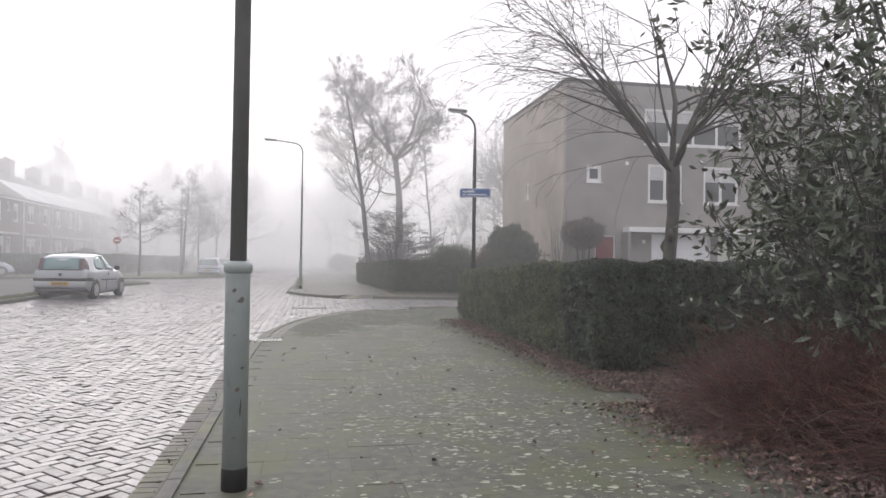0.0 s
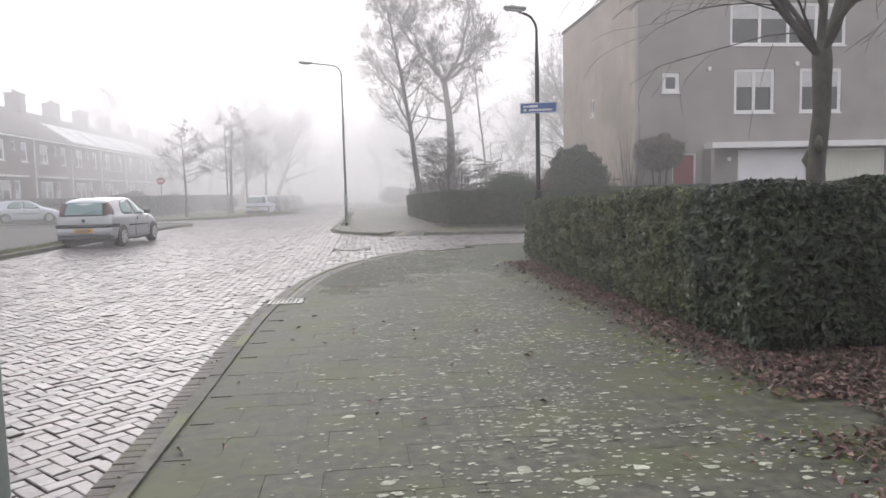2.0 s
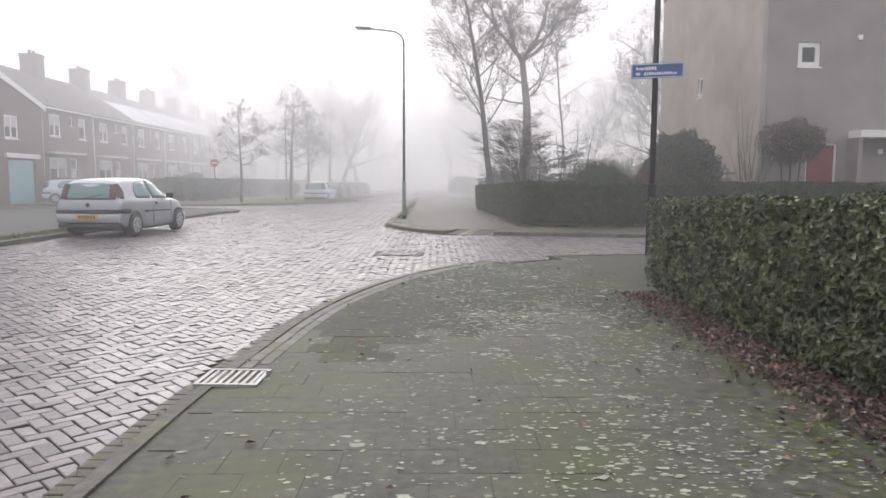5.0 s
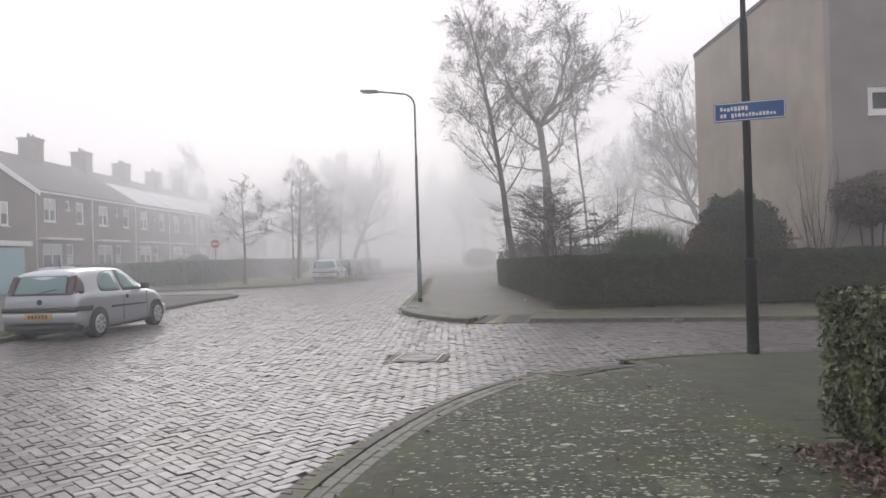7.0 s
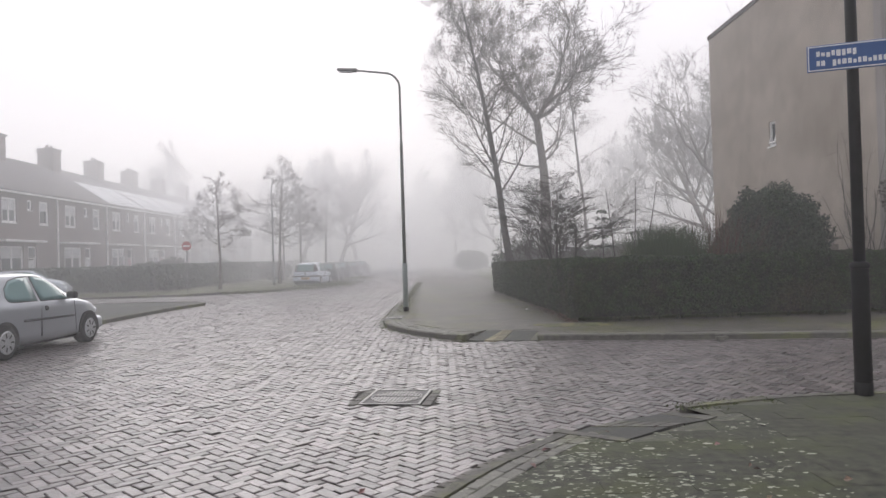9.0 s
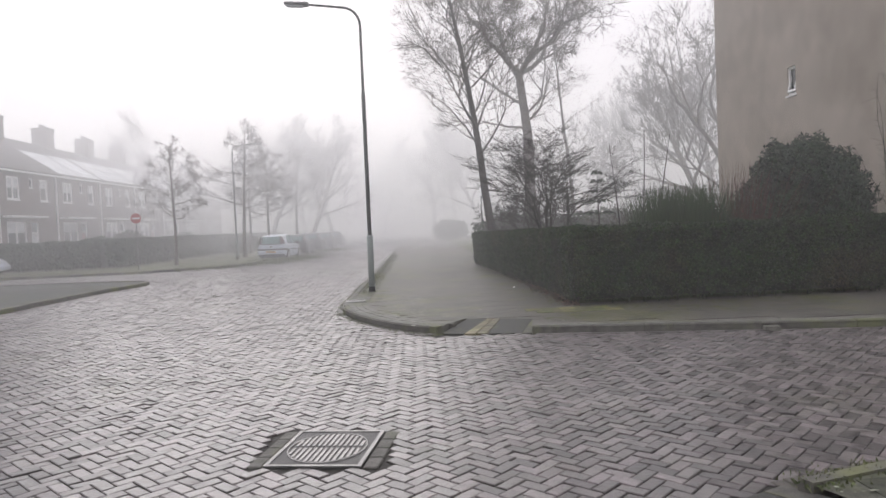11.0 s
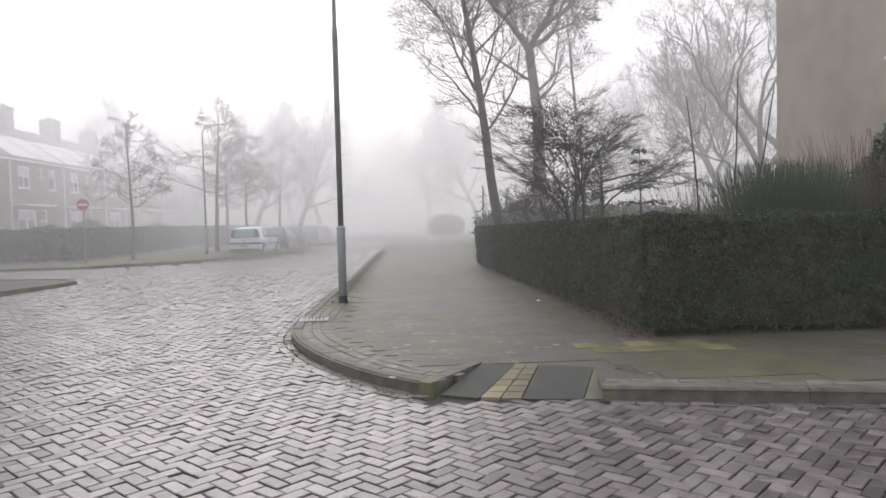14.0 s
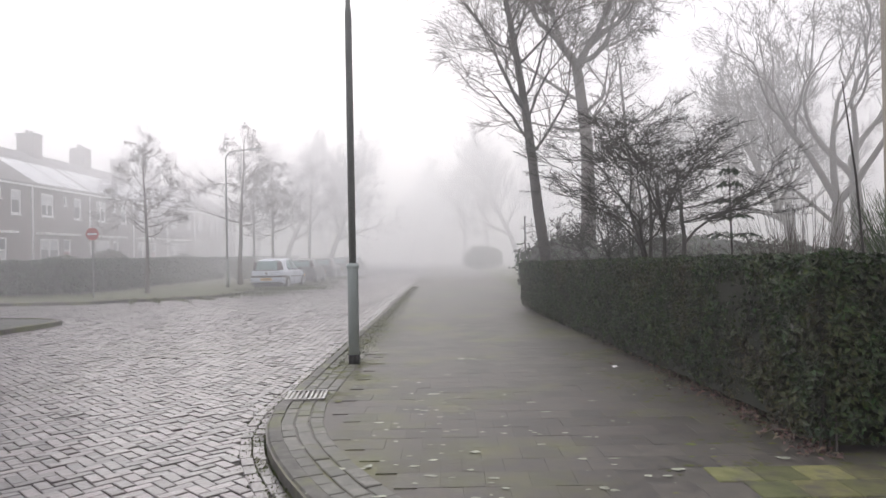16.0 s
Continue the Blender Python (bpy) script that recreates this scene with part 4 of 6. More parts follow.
        out.tube(pts, rad, 7 if lev == 0 else 5 if lev == 1 else 3, False)
        if lev >= depth:
            return
        m = 4
        for k in range(m):
            tt = 0.66 + 0.34 * (k + rg7.random() * 0.6) / m if lev < 1 else 0.25 + 0.75 * (k + rg7.random() * 0.6) / m
            i = min(int(tt * n), n - 1)
            ax = (pts[i + 1] - pts[i]).normalized()
            side2 = Vector((-ax.y, ax.x, rg7.gauss(0, 0.45))).normalized() * (1 if (k + lev) % 2 else -1)
            nd = (ax + side2 * rg7.uniform(0.5, 1.0) + Vector((math.copysign(0.12, pts[i].x), 0, 0)) * (lev == 0)).normalized()
            spread_out(pts[i].lerp(pts[i + 1], min(1, tt * n - i)), nd, ln * (rg7.uniform(0.5, 0.68) if lev == 0 else rg7.uniform(0.48, 0.68)) * reach, max(twig, rad[i] * 0.62), lev + 1, fine)

    for s2 in range(stems):
        a = 6.283 * s2 / stems + rg7.uniform(-0.4, 0.4)
        ll = lean * rg7.uniform(0.6, 1.35)
        BS = Build()
        spread_out(Vector((math.cos(a) * 0.12, math.sin(a) * 0.12, -0.05)), Vector((math.cos(a) * ll, math.sin(a) * ll, 1)).normalized(), height * rg7.uniform(0.85, 1.1) * (1 - 0.25 * abs(ll - lean)), r * rg7.uniform(0.75, 1.15), 0, BS)
        obj("stem", BS, "bark_dark", t, smooth=True)
    obj("crown", fine, "bark_dark", t, "dark fine twigs in flat sprays", True)
    return t


stool_tree(5.25, 38.0, "dark many-stemmed shrub tree with a wide twiggy crown", 35, 5, 2.8, 0.34, 0.97, 5, 0.055, 0.004)
tree(5.7, 42.5, "low dark shrub with a mass of fine twigs", "bark_dark", rz=70, seed=32, height=2.4, radius=0.04, fork=0.5, spread=1.0, levels=4, kids=(5, 6, 5, 3), limb=0.55, up=0.05, droop=0.1, wander=0.14, multi=7, lean=0.45, twig=0.006, thin=0.55)

# street trees and the misty trees beyond
street_tree = crown_tree(-11.69, 56.67, "young bare street tree on the grass verge", "bark_far", 41, 6.4, 0.1, 0, 0.5, 0.3, depth=4, twig=0.005, shoots=3, wander=0.16, shrink=0.74, sag=0.02, up=0.05, group="street trees",
                         side=[(0.4 + 0.56 * k / 25, k * 2.4 + rg6.uniform(-0.4, 0.4), rg6.uniform(1.15, 1.5) - 0.5 * k / 25, (1.15 - 0.8 * k / 25) * rg6.uniform(0.8, 1.2), 3) for k in range(26)])
for x, y, s, rz in ((-9.95, 64.5, 1.3, 80), (-9.6, 70.5, 1.15, 200), (-9.2, 80, 1.35, 140), (-11.6, 73, 1.1, 30)):
    t = copy_thing(street_tree, pose(x, y, 0, 0, 0, rz))
    t.scale = (s, s, s)
far_tree = tree(-14, 92, "large bare tree faded by the fog", "bark_far", seed=51, height=11, radius=0.28, fork=0.3, spread=0.7, levels=4, kids=(13, 8, 6, 5), limb=0.45, up=0.3, wander=0.16, lean=0.03, twig=0.014, group="misty trees")
for x, y, s, rz in ((-21, 108, 1.15, 50), (-9, 104, 1.1, 190), (-15, 122, 1.3, 100), (-4, 128, 1.15, 10), (3.5, 112, 1.0, 240), (9, 98, 1.1, 150), (8, 130, 1.3, 70), (-28, 128, 1.4, 20),
                    (18, 88, 1.1, 300), (27, 78, 1.2, 210), (22, 66, 1.0, 120), (-38, 112, 1.3, 280), (14, 118, 1.3, 33), (-9.5, 90, 0.95, 310), (1, 148, 1.4, 80), (-16, 148, 1.5, 160)):
    t = copy_thing(far_tree, pose(x, y, 0, 0, 0, rz))
    t.scale = (s, s, s)


# ---- shrubs ----
def shrub(x, y, r, z0, z1, leaf, size, count, seed, label, squash=1.0, core=0.78, name="shrub"):
    """A leafy evergreen bush: uneven clumps of leaves over a solid core coloured with inner shade."""
    rs = np.random.RandomState(seed)
    s = empty(name, pose(x, y, 0), label, "shrub")
    h = (z1 - z0) / 2
    d = rs.normal(size=(count, 3))
    d /= np.linalg.norm(d, axis=1)[:, None]
    k = np.array([1 + 0.22 * noise.noise(Vector(q) * 1.7 + Vector((seed, 0, 0))) + 0.2 * noise.noise(Vector(q) * 4.5) + 0.12 * noise.noise(Vector(q) * 11) for q in d])
    rad = k * (1.02 - np.abs(rs.normal(size=count)) * 0.13)
    p = d * rad[:, None] * np.array([r, r * squash, h]) + np.array([0, 0, z0 + h])
    v, f = quads(p, d, np.full(count, size), rs, 2.0, 0.15)
    leaf_obj("foliage", v, f, leaf, s)
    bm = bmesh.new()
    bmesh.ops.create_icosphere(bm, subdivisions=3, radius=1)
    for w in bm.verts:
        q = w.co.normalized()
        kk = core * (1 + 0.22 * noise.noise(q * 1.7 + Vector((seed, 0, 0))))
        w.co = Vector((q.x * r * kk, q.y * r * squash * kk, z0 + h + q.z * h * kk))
    from_bm("twig_core", bm, "hedge_core", s, "inner twigs as a solid core, coloured with the shade inside")
    T = Build()
    for i in range(6):
        a = i * 1.05
        T.tube([(0.15 * math.cos(a), 0.15 * math.sin(a), -0.05), (0.4 * r * math.cos(a), 0.4 * r * math.sin(a), z0 + h)], [0.03, 0.012], 5, False)
    obj("stem_mass", T, "bark_dark", s)
    return s


shrub(10.15, 34.0, 1.28, 0.2, 3.1, "shrub_leaf", 0.05, 36000, 8, "rounded dark evergreen bush against the gable", core=0.76)
shrub(13.15, 32.15, 0.95, 2.1, 3.5, "bark_far", 0.05, 6000, 71, "brown climbing shrub in a rounded clump beside the front door", core=0.62)
shrub(4.8, 88, 1.7, 0.0, 2.1, "hedge_leaf_far", 0.1, 4500, 9, "rounded bush beside the far pavement")
for x, y, r, z, s in ((8.6, 50, 2.2, 1.9, 61), (12, 48.5, 2.0, 1.7, 62), (16, 47.5, 2.4, 2.0, 63), (20, 52, 2.6, 2.1, 69), (24.5, 55, 2.8, 2.3, 70), (12.5, 56, 2.6, 2.2, 72), (6.0, 52, 1.8, 2.1, 64), (-17.5, 60, 1.2, 1.7, 65), (-18.5, 67, 1.3, 2.0, 66), (-17.6, 76, 1.2, 1.8, 67), (-12.5, 74, 1.3, 1.5, 68)):
    shrub(x, y, r, 0, z, "hedge_leaf_far", 0.12, 1800, s, "dull green and brown garden bush in the fog")


def spray(name, x, y, count, height, spread, mat, seed, label, r=0.006, arch=0.25, base=0.2, tangle=0.08):
    """A bush of many thin rods that fan out from the ground."""
    rg2 = random.Random(seed)
    s = empty(name, pose(x, y, 0), label, "shrub")
    for part in range(3):
        B2 = Build()
        for i in range(count // 3):
            a, o = rg2.uniform(0, 6.283), rg2.random() ** 0.6
            p = Vector((math.cos(a) * base * o, math.sin(a) * base * o, -0.02))
            d = Vector((math.cos(a) * spread * o + rg2.gauss(0, 0.1), math.sin(a) * spread * o + rg2.gauss(0, 0.1), 1)).normalized()
            ln = height * rg2.uniform(0.6, 1.1)
            pts = [p]
            for k in range(4):
                d = (d + Vector((rg2.gauss(0, tangle), rg2.gauss(0, tangle), -arch * o * 0.5 + rg2.gauss(0, tangle * 0.6)))).normalized()
                pts.append(pts[-1] + d * ln / 4)
            B2.tube(pts, [r, r * 0.9, r * 0.75, r * 0.6, r * 0.4], 3, False)
        obj("twig_mass", B2, mat, s)["kind"] = "stuff"
    return s


spray("shrub", 7.15, 33.35, 4600, 2.1, 0.1, "broom", 1, "upright green broom bush above the hedge", 0.0055, 0.05, 0.62, 0.09)
spray("shrub", 8.5, 33.6, 420, 2.5, 0.35, "red_twig", 2, "thin red-brown bush with upright twigs", 0.006, 0.1, 0.5)
spray("shrub", 8.9, 40.5, 260, 2.6, 0.4, "bark_far", 4, "sparse bare bush with upright twigs", 0.007, 0.1, 0.5)
spray("shrub", 5.05, 7.2, 5400, 1.2, 0.75, "red_twig", 3, "dense red-brown twiggy bush at the pavement edge", 0.004, 0.45, 0.7, 0.55)
spray("shrub", 5.5, 5.8, 4800, 1.25, 0.9, "red_twig", 6, "dense red-brown twiggy bush at the pavement edge", 0.004, 0.45, 0.7, 0.55)
spray("shrub", 5.6, 7.0, 60, 2.1, 1.1, "bark_far", 7, "arching bare canes above the red-brown bush", 0.007, 0.6, 0.3)

thin_post = empty("post", pose(5.05, 56.8, 0), "thin dark metal post at the edge of the far pavement", "post")
obj("shaft", Build().lathe([(0.035, -0.05), (0.035, 3.0), (0.045, 3.02), (0.045, 3.1)], sides=10), "pole_black", thin_post, smooth=True)

climber = empty("climbing_plant", pose(12.47, 33.6, 0), "bare brown climbing plant spread against the beige gable", "climber")
rg8 = random.Random(19)
CB = Build()
for k in range(20):
    p = Vector((-0.03, rg8.gauss(0, 0.14), -0.02))
    d = Vector((0, rg8.gauss(0, 0.16), 1)).normalized()
    pts = [p]
    ln = rg8.uniform(2.6, 5.2)
    for i in range(9):
        d = (d + Vector((0, rg8.gauss(0, 0.2), rg8.gauss(0.03, 0.08)))).normalized()
        pts.append(pts[-1] + d * ln / 9 + Vector((rg8.uniform(-0.012, 0.01), 0, 0)))
    CB.tube(pts, [0.012, 0.011, 0.01, 0.009, 0.008, 0.007, 0.006, 0.005, 0.004, 0.003], 4, False)
    for i in range(4, 10):
        e = pts[i] + Vector((-rg8.uniform(0.02, 0.12), rg8.gauss(0, 0.2), rg8.gauss(0.05, 0.15)))
        CB.tube([pts[i], e], [0.006, 0.003], 3, False)
obj("twig_mass", CB, "bark_dark", climber)["kind"] = "stuff"

stems = empty("bare_stems", pose(5.9, 33.2, 0), "three long bare whips above the hedge", "stems")
for x, dx, h in ((-0.05, -0.28, 3.15), (0.35, 0.12, 3.4), (0.55, 0.5, 3.3)):
    obj("whip", Build().tube([(x, 0, -0.02), (x + dx * 0.2, 0.05, h * 0.4), (x + dx * 0.55, 0, h * 0.7), (x + dx * 0.9, 0.03, h)], [0.018, 0.014, 0.011, 0.006], 6), "bark_dark", stems)

# large leathery evergreen at the start
rs = np.random.RandomState(77)
rg3 = random.Random(77)
ever = empty("shrub", pose(5.75, 7.15, 0), "tall open evergreen shrub with long leathery leaves", "shrub")
EB = Build()
LP, LN = [], []
for k in range(84):
    a = rg3.uniform(0, 6.283)
    el = rg3.uniform(0.75, 1.45)
    d = Vector((math.cos(a) * math.cos(el), math.sin(a) * math.cos(el), math.sin(el)))
    p = Vector((0.2 * math.cos(a), 0.2 * math.sin(a), 0.2))
    ln = min(rg3.uniform(2.0, 4.4), 1.25 / math.cos(el))
    pts = [p]
    for i in range(7):
        d = (d + Vector((rg3.gauss(0, 0.13), rg3.gauss(0, 0.13), rg3.gauss(0.03, 0.1)))).normalized()
        pts.append(pts[-1] + d * ln / 7)
    EB.tube(pts, [0.022, 0.019, 0.016, 0.013, 0.011, 0.009, 0.007, 0.004], 4, False)
    for i in range(3, 8):
        for j in range(5 if pts[i].z > 1.5 else 1):
            e = (Vector((rg3.gauss(0, 1), rg3.gauss(0, 1), rg3.gauss(0, 0.5)))).normalized()
            tip = pts[i] + e * rg3.uniform(0.15, 0.4)
            EB.tube([pts[i], pts[i].lerp(tip, 0.6) + Vector((0, 0, 0.03)), tip], [0.006, 0.005, 0.003], 3, False)
            for q in range(9):
                w = Vector((rg3.gauss(0, 0.07), rg3.gauss(0, 0.07), rg3.gauss(0, 0.06)))
                LP.append(tip + w)
                LN.append((w.normalized() * 0.9 + Vector((0, 0, 0.15))))
obj("branch_mass", EB, "bark_dark", ever)["kind"] = "stuff"
LP, LN = np.array([tuple(q) for q in LP]), np.array([tuple(q) for q in LN])
v, f = quads(LP, LN, np.full(len(LP), 0.047), rs, 2.6, 0.12)
leaf_obj("foliage", v, f, "ever_leaf", ever)

# young conifer on the lawn
sap = empty("sapling", pose(6.9, 39.2, 0), "thin young conifer with drooping side branches on the lawn", "tree")
obj("trunk", Build().tube([(0, 0, -0.05), (0.02, 0, 1.5), (0, 0.01, 3.1)], [0.03, 0.022, 0.005], 7), "bark_dark", sap, smooth=True)
SB, SP = Build(), []
rg4 = random.Random(8)
for k, z in enumerate((1.3, 1.7, 2.05, 2.35, 2.65, 2.9)):
    for j in range(5):
        a = j * 1.2566 + k * 0.6
        r = 0.75 * (1 - (z - 1.0) / 2.4)
        e = Vector((math.cos(a) * r, math.sin(a) * r, z + 0.02))
        mid = Vector((math.cos(a) * r * 0.6, math.sin(a) * r * 0.6, z + 0.1))
        SB.tube([(0, 0, z), mid, e], [0.01, 0.007, 0.003], 4, False)
        for i in range(14):
            t = 0.3 + 0.7 * i / 13
            SP.append(tuple(mid.lerp(e, max(0, t * 2 - 1)) if t > 0.5 else Vector((0, 0, z)).lerp(mid, t * 2)))
obj("branch_whorls", SB, "bark_dark", sap)["kind"] = "stuff"
SP = np.array(SP) + np.array([0, 0, -0.02])
v, f = quads(SP, np.tile(np.array([0, 0, -0.6]), (len(SP), 1)), np.full(len(SP), 0.05), np.random.RandomState(8), 2.0, 0.1)
leaf_obj("foliage", v, f, "shrub_leaf", sap)

# ---- houses ----
def wall_boxes(B, length, height, openings, thick, m, z0=0.0):
    """An upright wall along local x, from y 0 to thick, in one skin, cut by openings (x0, z0, x1, z1)."""
    xs = sorted({0.0, length, *[o[0] for o in openings], *[o[2] for o in openings]})
    zs = sorted({z0, height, *[max(z0, o[1]) for o in openings], *[o[3] for o in openings]})
    solid = {(i, j): not any(o[0] < (xs[i] + xs[i + 1]) / 2 < o[2] and o[1] < (zs[j] + zs[j + 1]) / 2 < o[3] for o in openings)
             for i in range(len(xs) - 1) for j in range(len(zs) - 1)}
    at = {}

    def corner(i, j, y):
        if (i, j, y) not in at:
            at[i, j, y] = len(B.v)
            B.v.append(tuple(m @ Vector((xs[i], y, zs[j]))))
        return at[i, j, y]

    for (i, j), s in solid.items():
        if not s:
            continue
        B.f.append((corner(i, j, 0), corner(i + 1, j, 0), corner(i + 1, j + 1, 0), corner(i, j + 1, 0)))
        B.f.append((corner(i, j + 1, thick), corner(i + 1, j + 1, thick), corner(i + 1, j, thick), corner(i, j, thick)))
        for di, dj, a, b in ((-1, 0, (0, 1), (0, 0)), (1, 0, (1, 0), (1, 1)), (0, -1, (0, 0), (1, 0)), (0, 1, (1, 1), (0, 1))):
            if not solid.get((i + di, j + dj)):
                p, q = (i + a[0], j + a[1]), (i + b[0], j + b[1])
                B.f.append((corner(*q, 0), corner(*p, 0), corner(*p, thick), corner(*q, thick)))


def window(parent, m, x0, z0, x1, z1, panes=2, depth=0.09, bar=0.07, curtain=0.5, transom=0, sill=True, name="window"):
    """A white framed window in a wall opening, with panes, a sill and a net curtain."""
    w = new(name)
    w.parent = parent
    w.matrix_basis = m
    F = Build()
    y0, y1 = depth - 0.05, depth + 0.03
    F.box((x0, y0, z0), (x1, y1, z0 + bar)).box((x0, y0, z1 - bar), (x1, y1, z1)).box((x0, y0, z0 + bar), (x0 + bar, y1, z1 - bar)).box((x1 - bar, y0, z0 + bar), (x1, y1, z1 - bar))
    step = (x1 - x0 - bar) / panes
    for k in range(1, panes):
        c = x0 + bar / 2 + step * k
        F.box((c - bar / 2, y0, z0 + bar), (c + bar / 2, y1, z1 - bar))
    obj("frame", F, "white_paint", w)
    for k in range(panes):
        a, b = x0 + bar / 2 + step * k + bar / 2, x0 + bar / 2 + step * (k + 1) - bar / 2
        obj("pane", Build().box((a, depth, z0 + bar), (b, depth + 0.012, z1 - bar)), "glass", w)
        if curtain:
            obj("curtain", Build().box((a, depth - 0.008, z1 - bar - curtain * (z1 - z0 - 2 * bar)), (b, depth - 0.004, z1 - bar)), "curtain", w, "pale net curtain")
    if sill:
        obj("sill", Build().box((x0 - 0.04, -0.05, z0 - 0.05), (x1 + 0.04, depth - 0.05, z0)), "white_paint", w)
    return w


# flat-roofed beige house on the corner of the side street
villa = empty("house", pose(12.5, 32.8, 0), "three-storey flat-roofed house with beige gable and white garage doors", "house")
H = 10.0
I = Matrix.Identity(4)
front = [(1.05, 5.28, 1.8, 6.08), (4.2, 4.4, 6.0, 6.25), (7.15, 4.4, 9.05, 6.25), (11.2, 5.28, 12.0, 6.08), (14.3, 4.4, 16.1, 6.25), (4.0, 7.2, 9.2, 8.95), (14.0, 7.2, 19.2, 8.95), (1.5, 0.0, 2.55, 2.75),
         (4.4, 0.0, 7.6, 2.85), (7.95, 0.0, 11.2, 2.85)]
B = Build()
wall_boxes(B, 26, H, front, 0.3, I, -0.1)
obj("front_wall", B, "brick_wall", villa, "grey-brown brick front")
gm = Matrix.Translation((0, 10.7, 0)) @ Matrix.Rotation(-math.pi / 2, 4, "Z")
B = Build()
wall_boxes(B, 10.395, H, [(4.75, 4.92, 5.2, 5.74)], 0.3, gm, -0.1)
obj("gable_wall", B, "render_wall", villa, "plain beige brick gable")
obj("back_wall", Build().box((0.305, 10.4, -0.1), (26, 10.7, H)).box((25.7, 0.305, -0.1), (26, 10.395, H)), "brick_wall", villa)
roof = obj("roof", Build().box((-0.04, -0.04, H + 0.004), (26.04, 10.74, H + 0.16)), "roof_tile", villa, "thin dark roof edge")
obj("floor_slab", Build().box((0.31, 0.31, 6.6), (25.6, 10.3, 6.75)).box((0.31, 0.31, 3.2), (25.6, 10.3, 3.35)).box((0.31, 5.2, 0), (25.6, 5.3, 9.9)), "brick_wall", villa)
for o in front[:1] + front[3:4]:
    window(villa, I, *o, panes=1, curtain=0.0, bar=0.16)
for o in (front[1], front[2], front[4]):
    window(villa, I, *o, panes=2, curtain=0.4, bar=0.13)
for o in (front[5], front[6]):
    window(villa, I, *o, panes=4, curtain=0.35, bar=0.12)
w = window(villa, gm, 4.75, 4.92, 5.2, 5.74, panes=1, curtain=0.0, bar=0.07)
sash = new("open_sash")
sash.parent = w
sash.matrix_basis = Matrix.Translation((4.78, 0.02, 5.0)) @ Matrix.Rotation(radians(-14), 4, "X")
S = Build().box((0, -0.05, 0), (0.4, -0.01, 0.06)).box((0, -0.05, 0.62), (0.4, -0.01, 0.68)).box((0, -0.05, 0.06), (0.06, -0.01, 0.62)).box((0.34, -0.05, 0.06), (0.4, -0.01, 0.62))
S.v = [tuple(sash.matrix_basis @ Vector(q)) for q in S.v]
bpy.data.objects.remove(sash)
obj("open_sash", S, "white_paint", w, "white sash tilted open")
door = obj("door", Build().box((1.56, 0.12, 0), (2.49, 0.17, 2.69)), "door_red", villa, "dark red front door")
obj("door_panel", Build().box((1.68, 0.105, 0.3), (2.37, 0.119, 1.1)).box((1.68, 0.105, 1.3), (2.37, 0.119, 2.5)), "door_red", door)
obj("handle", Build().box((2.38, 0.07, 1.0), (2.42, 0.119, 1.14)), "alloy", door, "metal handle")
obj("door_frame", Build().box((1.5, 0.06, 0), (1.56, 0.2, 2.75)).box((2.49, 0.06, 0), (2.6, 0.2, 2.75)).box((1.56, 0.06, 2.69), (2.49, 0.2, 2.75)), "white_paint", villa, "white door frame")
for x0, x1, mat, lab in ((4.4, 7.6, "garage_white", "white ribbed garage door"), (7.95, 11.2, "garage_cream", "cream ribbed garage door")):
    g = obj("garage_door", Build().box((x0 + 0.1, 0.12, 0), (x1 - 0.1, 0.16, 2.75)), mat, villa, lab)
    n = 16
    R = Build()
    for k in range(n):
        a = x0 + 0.12 + (x1 - x0 - 0.24) * k / n
        R.box((a, 0.108, 0.03), (a + 0.6 * (x1 - x0 - 0.24) / n, 0.119, 2.72))
    obj("ribs", R, mat, g)
    obj("handle", Build().box(((x0 + x1) / 2 - 0.06, 0.07, 0.95), ((x0 + x1) / 2 + 0.06, 0.107, 1.0)), "plastic", g)
    obj("frame", Build().box((x0, 0.08, 0), (x0 + 0.1, 0.2, 2.85)).box((x1 - 0.1, 0.08, 0), (x1, 0.2, 2.85)).box((x0 + 0.1, 0.08, 2.75), (x1 - 0.1, 0.2, 2.85)), "white_paint", villa)
obj("canopy", Build().box((2.9, -0.7, 2.92), (12.4, -0.002, 3.16)), "white_paint", villa, "white flat canopy above the garages")
obj("porch_wall", Build().box((2.85, -0.68, -0.1), (3.0, -0.003, 2.91)), "brick_wall", villa)
for x, z in ((3.0, 6.15), (6.9, 6.35), (3.9, 2.4)):
    obj("wall_lamp", Build().box((x, -0.1, z), (x + 0.14, -0.002, z + 0.16)), "white_paint", villa, "small white wall lamp")
driveway = tagged(plane_obj("pavement_5", 15.2, 26, 26.5, 32.75, 0.006, "asphalt"), "damp paved drive before the garages", "drive", "", "structure")

garden_rail = empty("fence", pose(11.2, 34.6, 0), "low pale garden gate beside the gable", "fence")
for x in (-0.25, 0.35, 0.9):
    obj("post", Build().box((x, 0, -0.05), (x + 0.07, 0.07, 1.95)), "wood_fence", garden_rail)
obj("rail", Build().box((-0.25, -0.03, 1.72), (1.2, -0.001, 1.8)), "wood_fence", garden_rail)
obj("board", Build().box((0.1, -0.06, 0.1), (1.05, -0.031, 1.6)), "wood_fence", garden_rail)


# terraced row across the street
def row_house(y, frost):
    h = empty("house", pose(-24.2, y, 0), "two-storey brown brick terraced house" + (" with frost on its roof" if frost else " with a dark tiled roof"), "house", "terraced houses")
    m = Matrix.Rotation(math.pi / 2, 4, "Z")
    W = 6.84
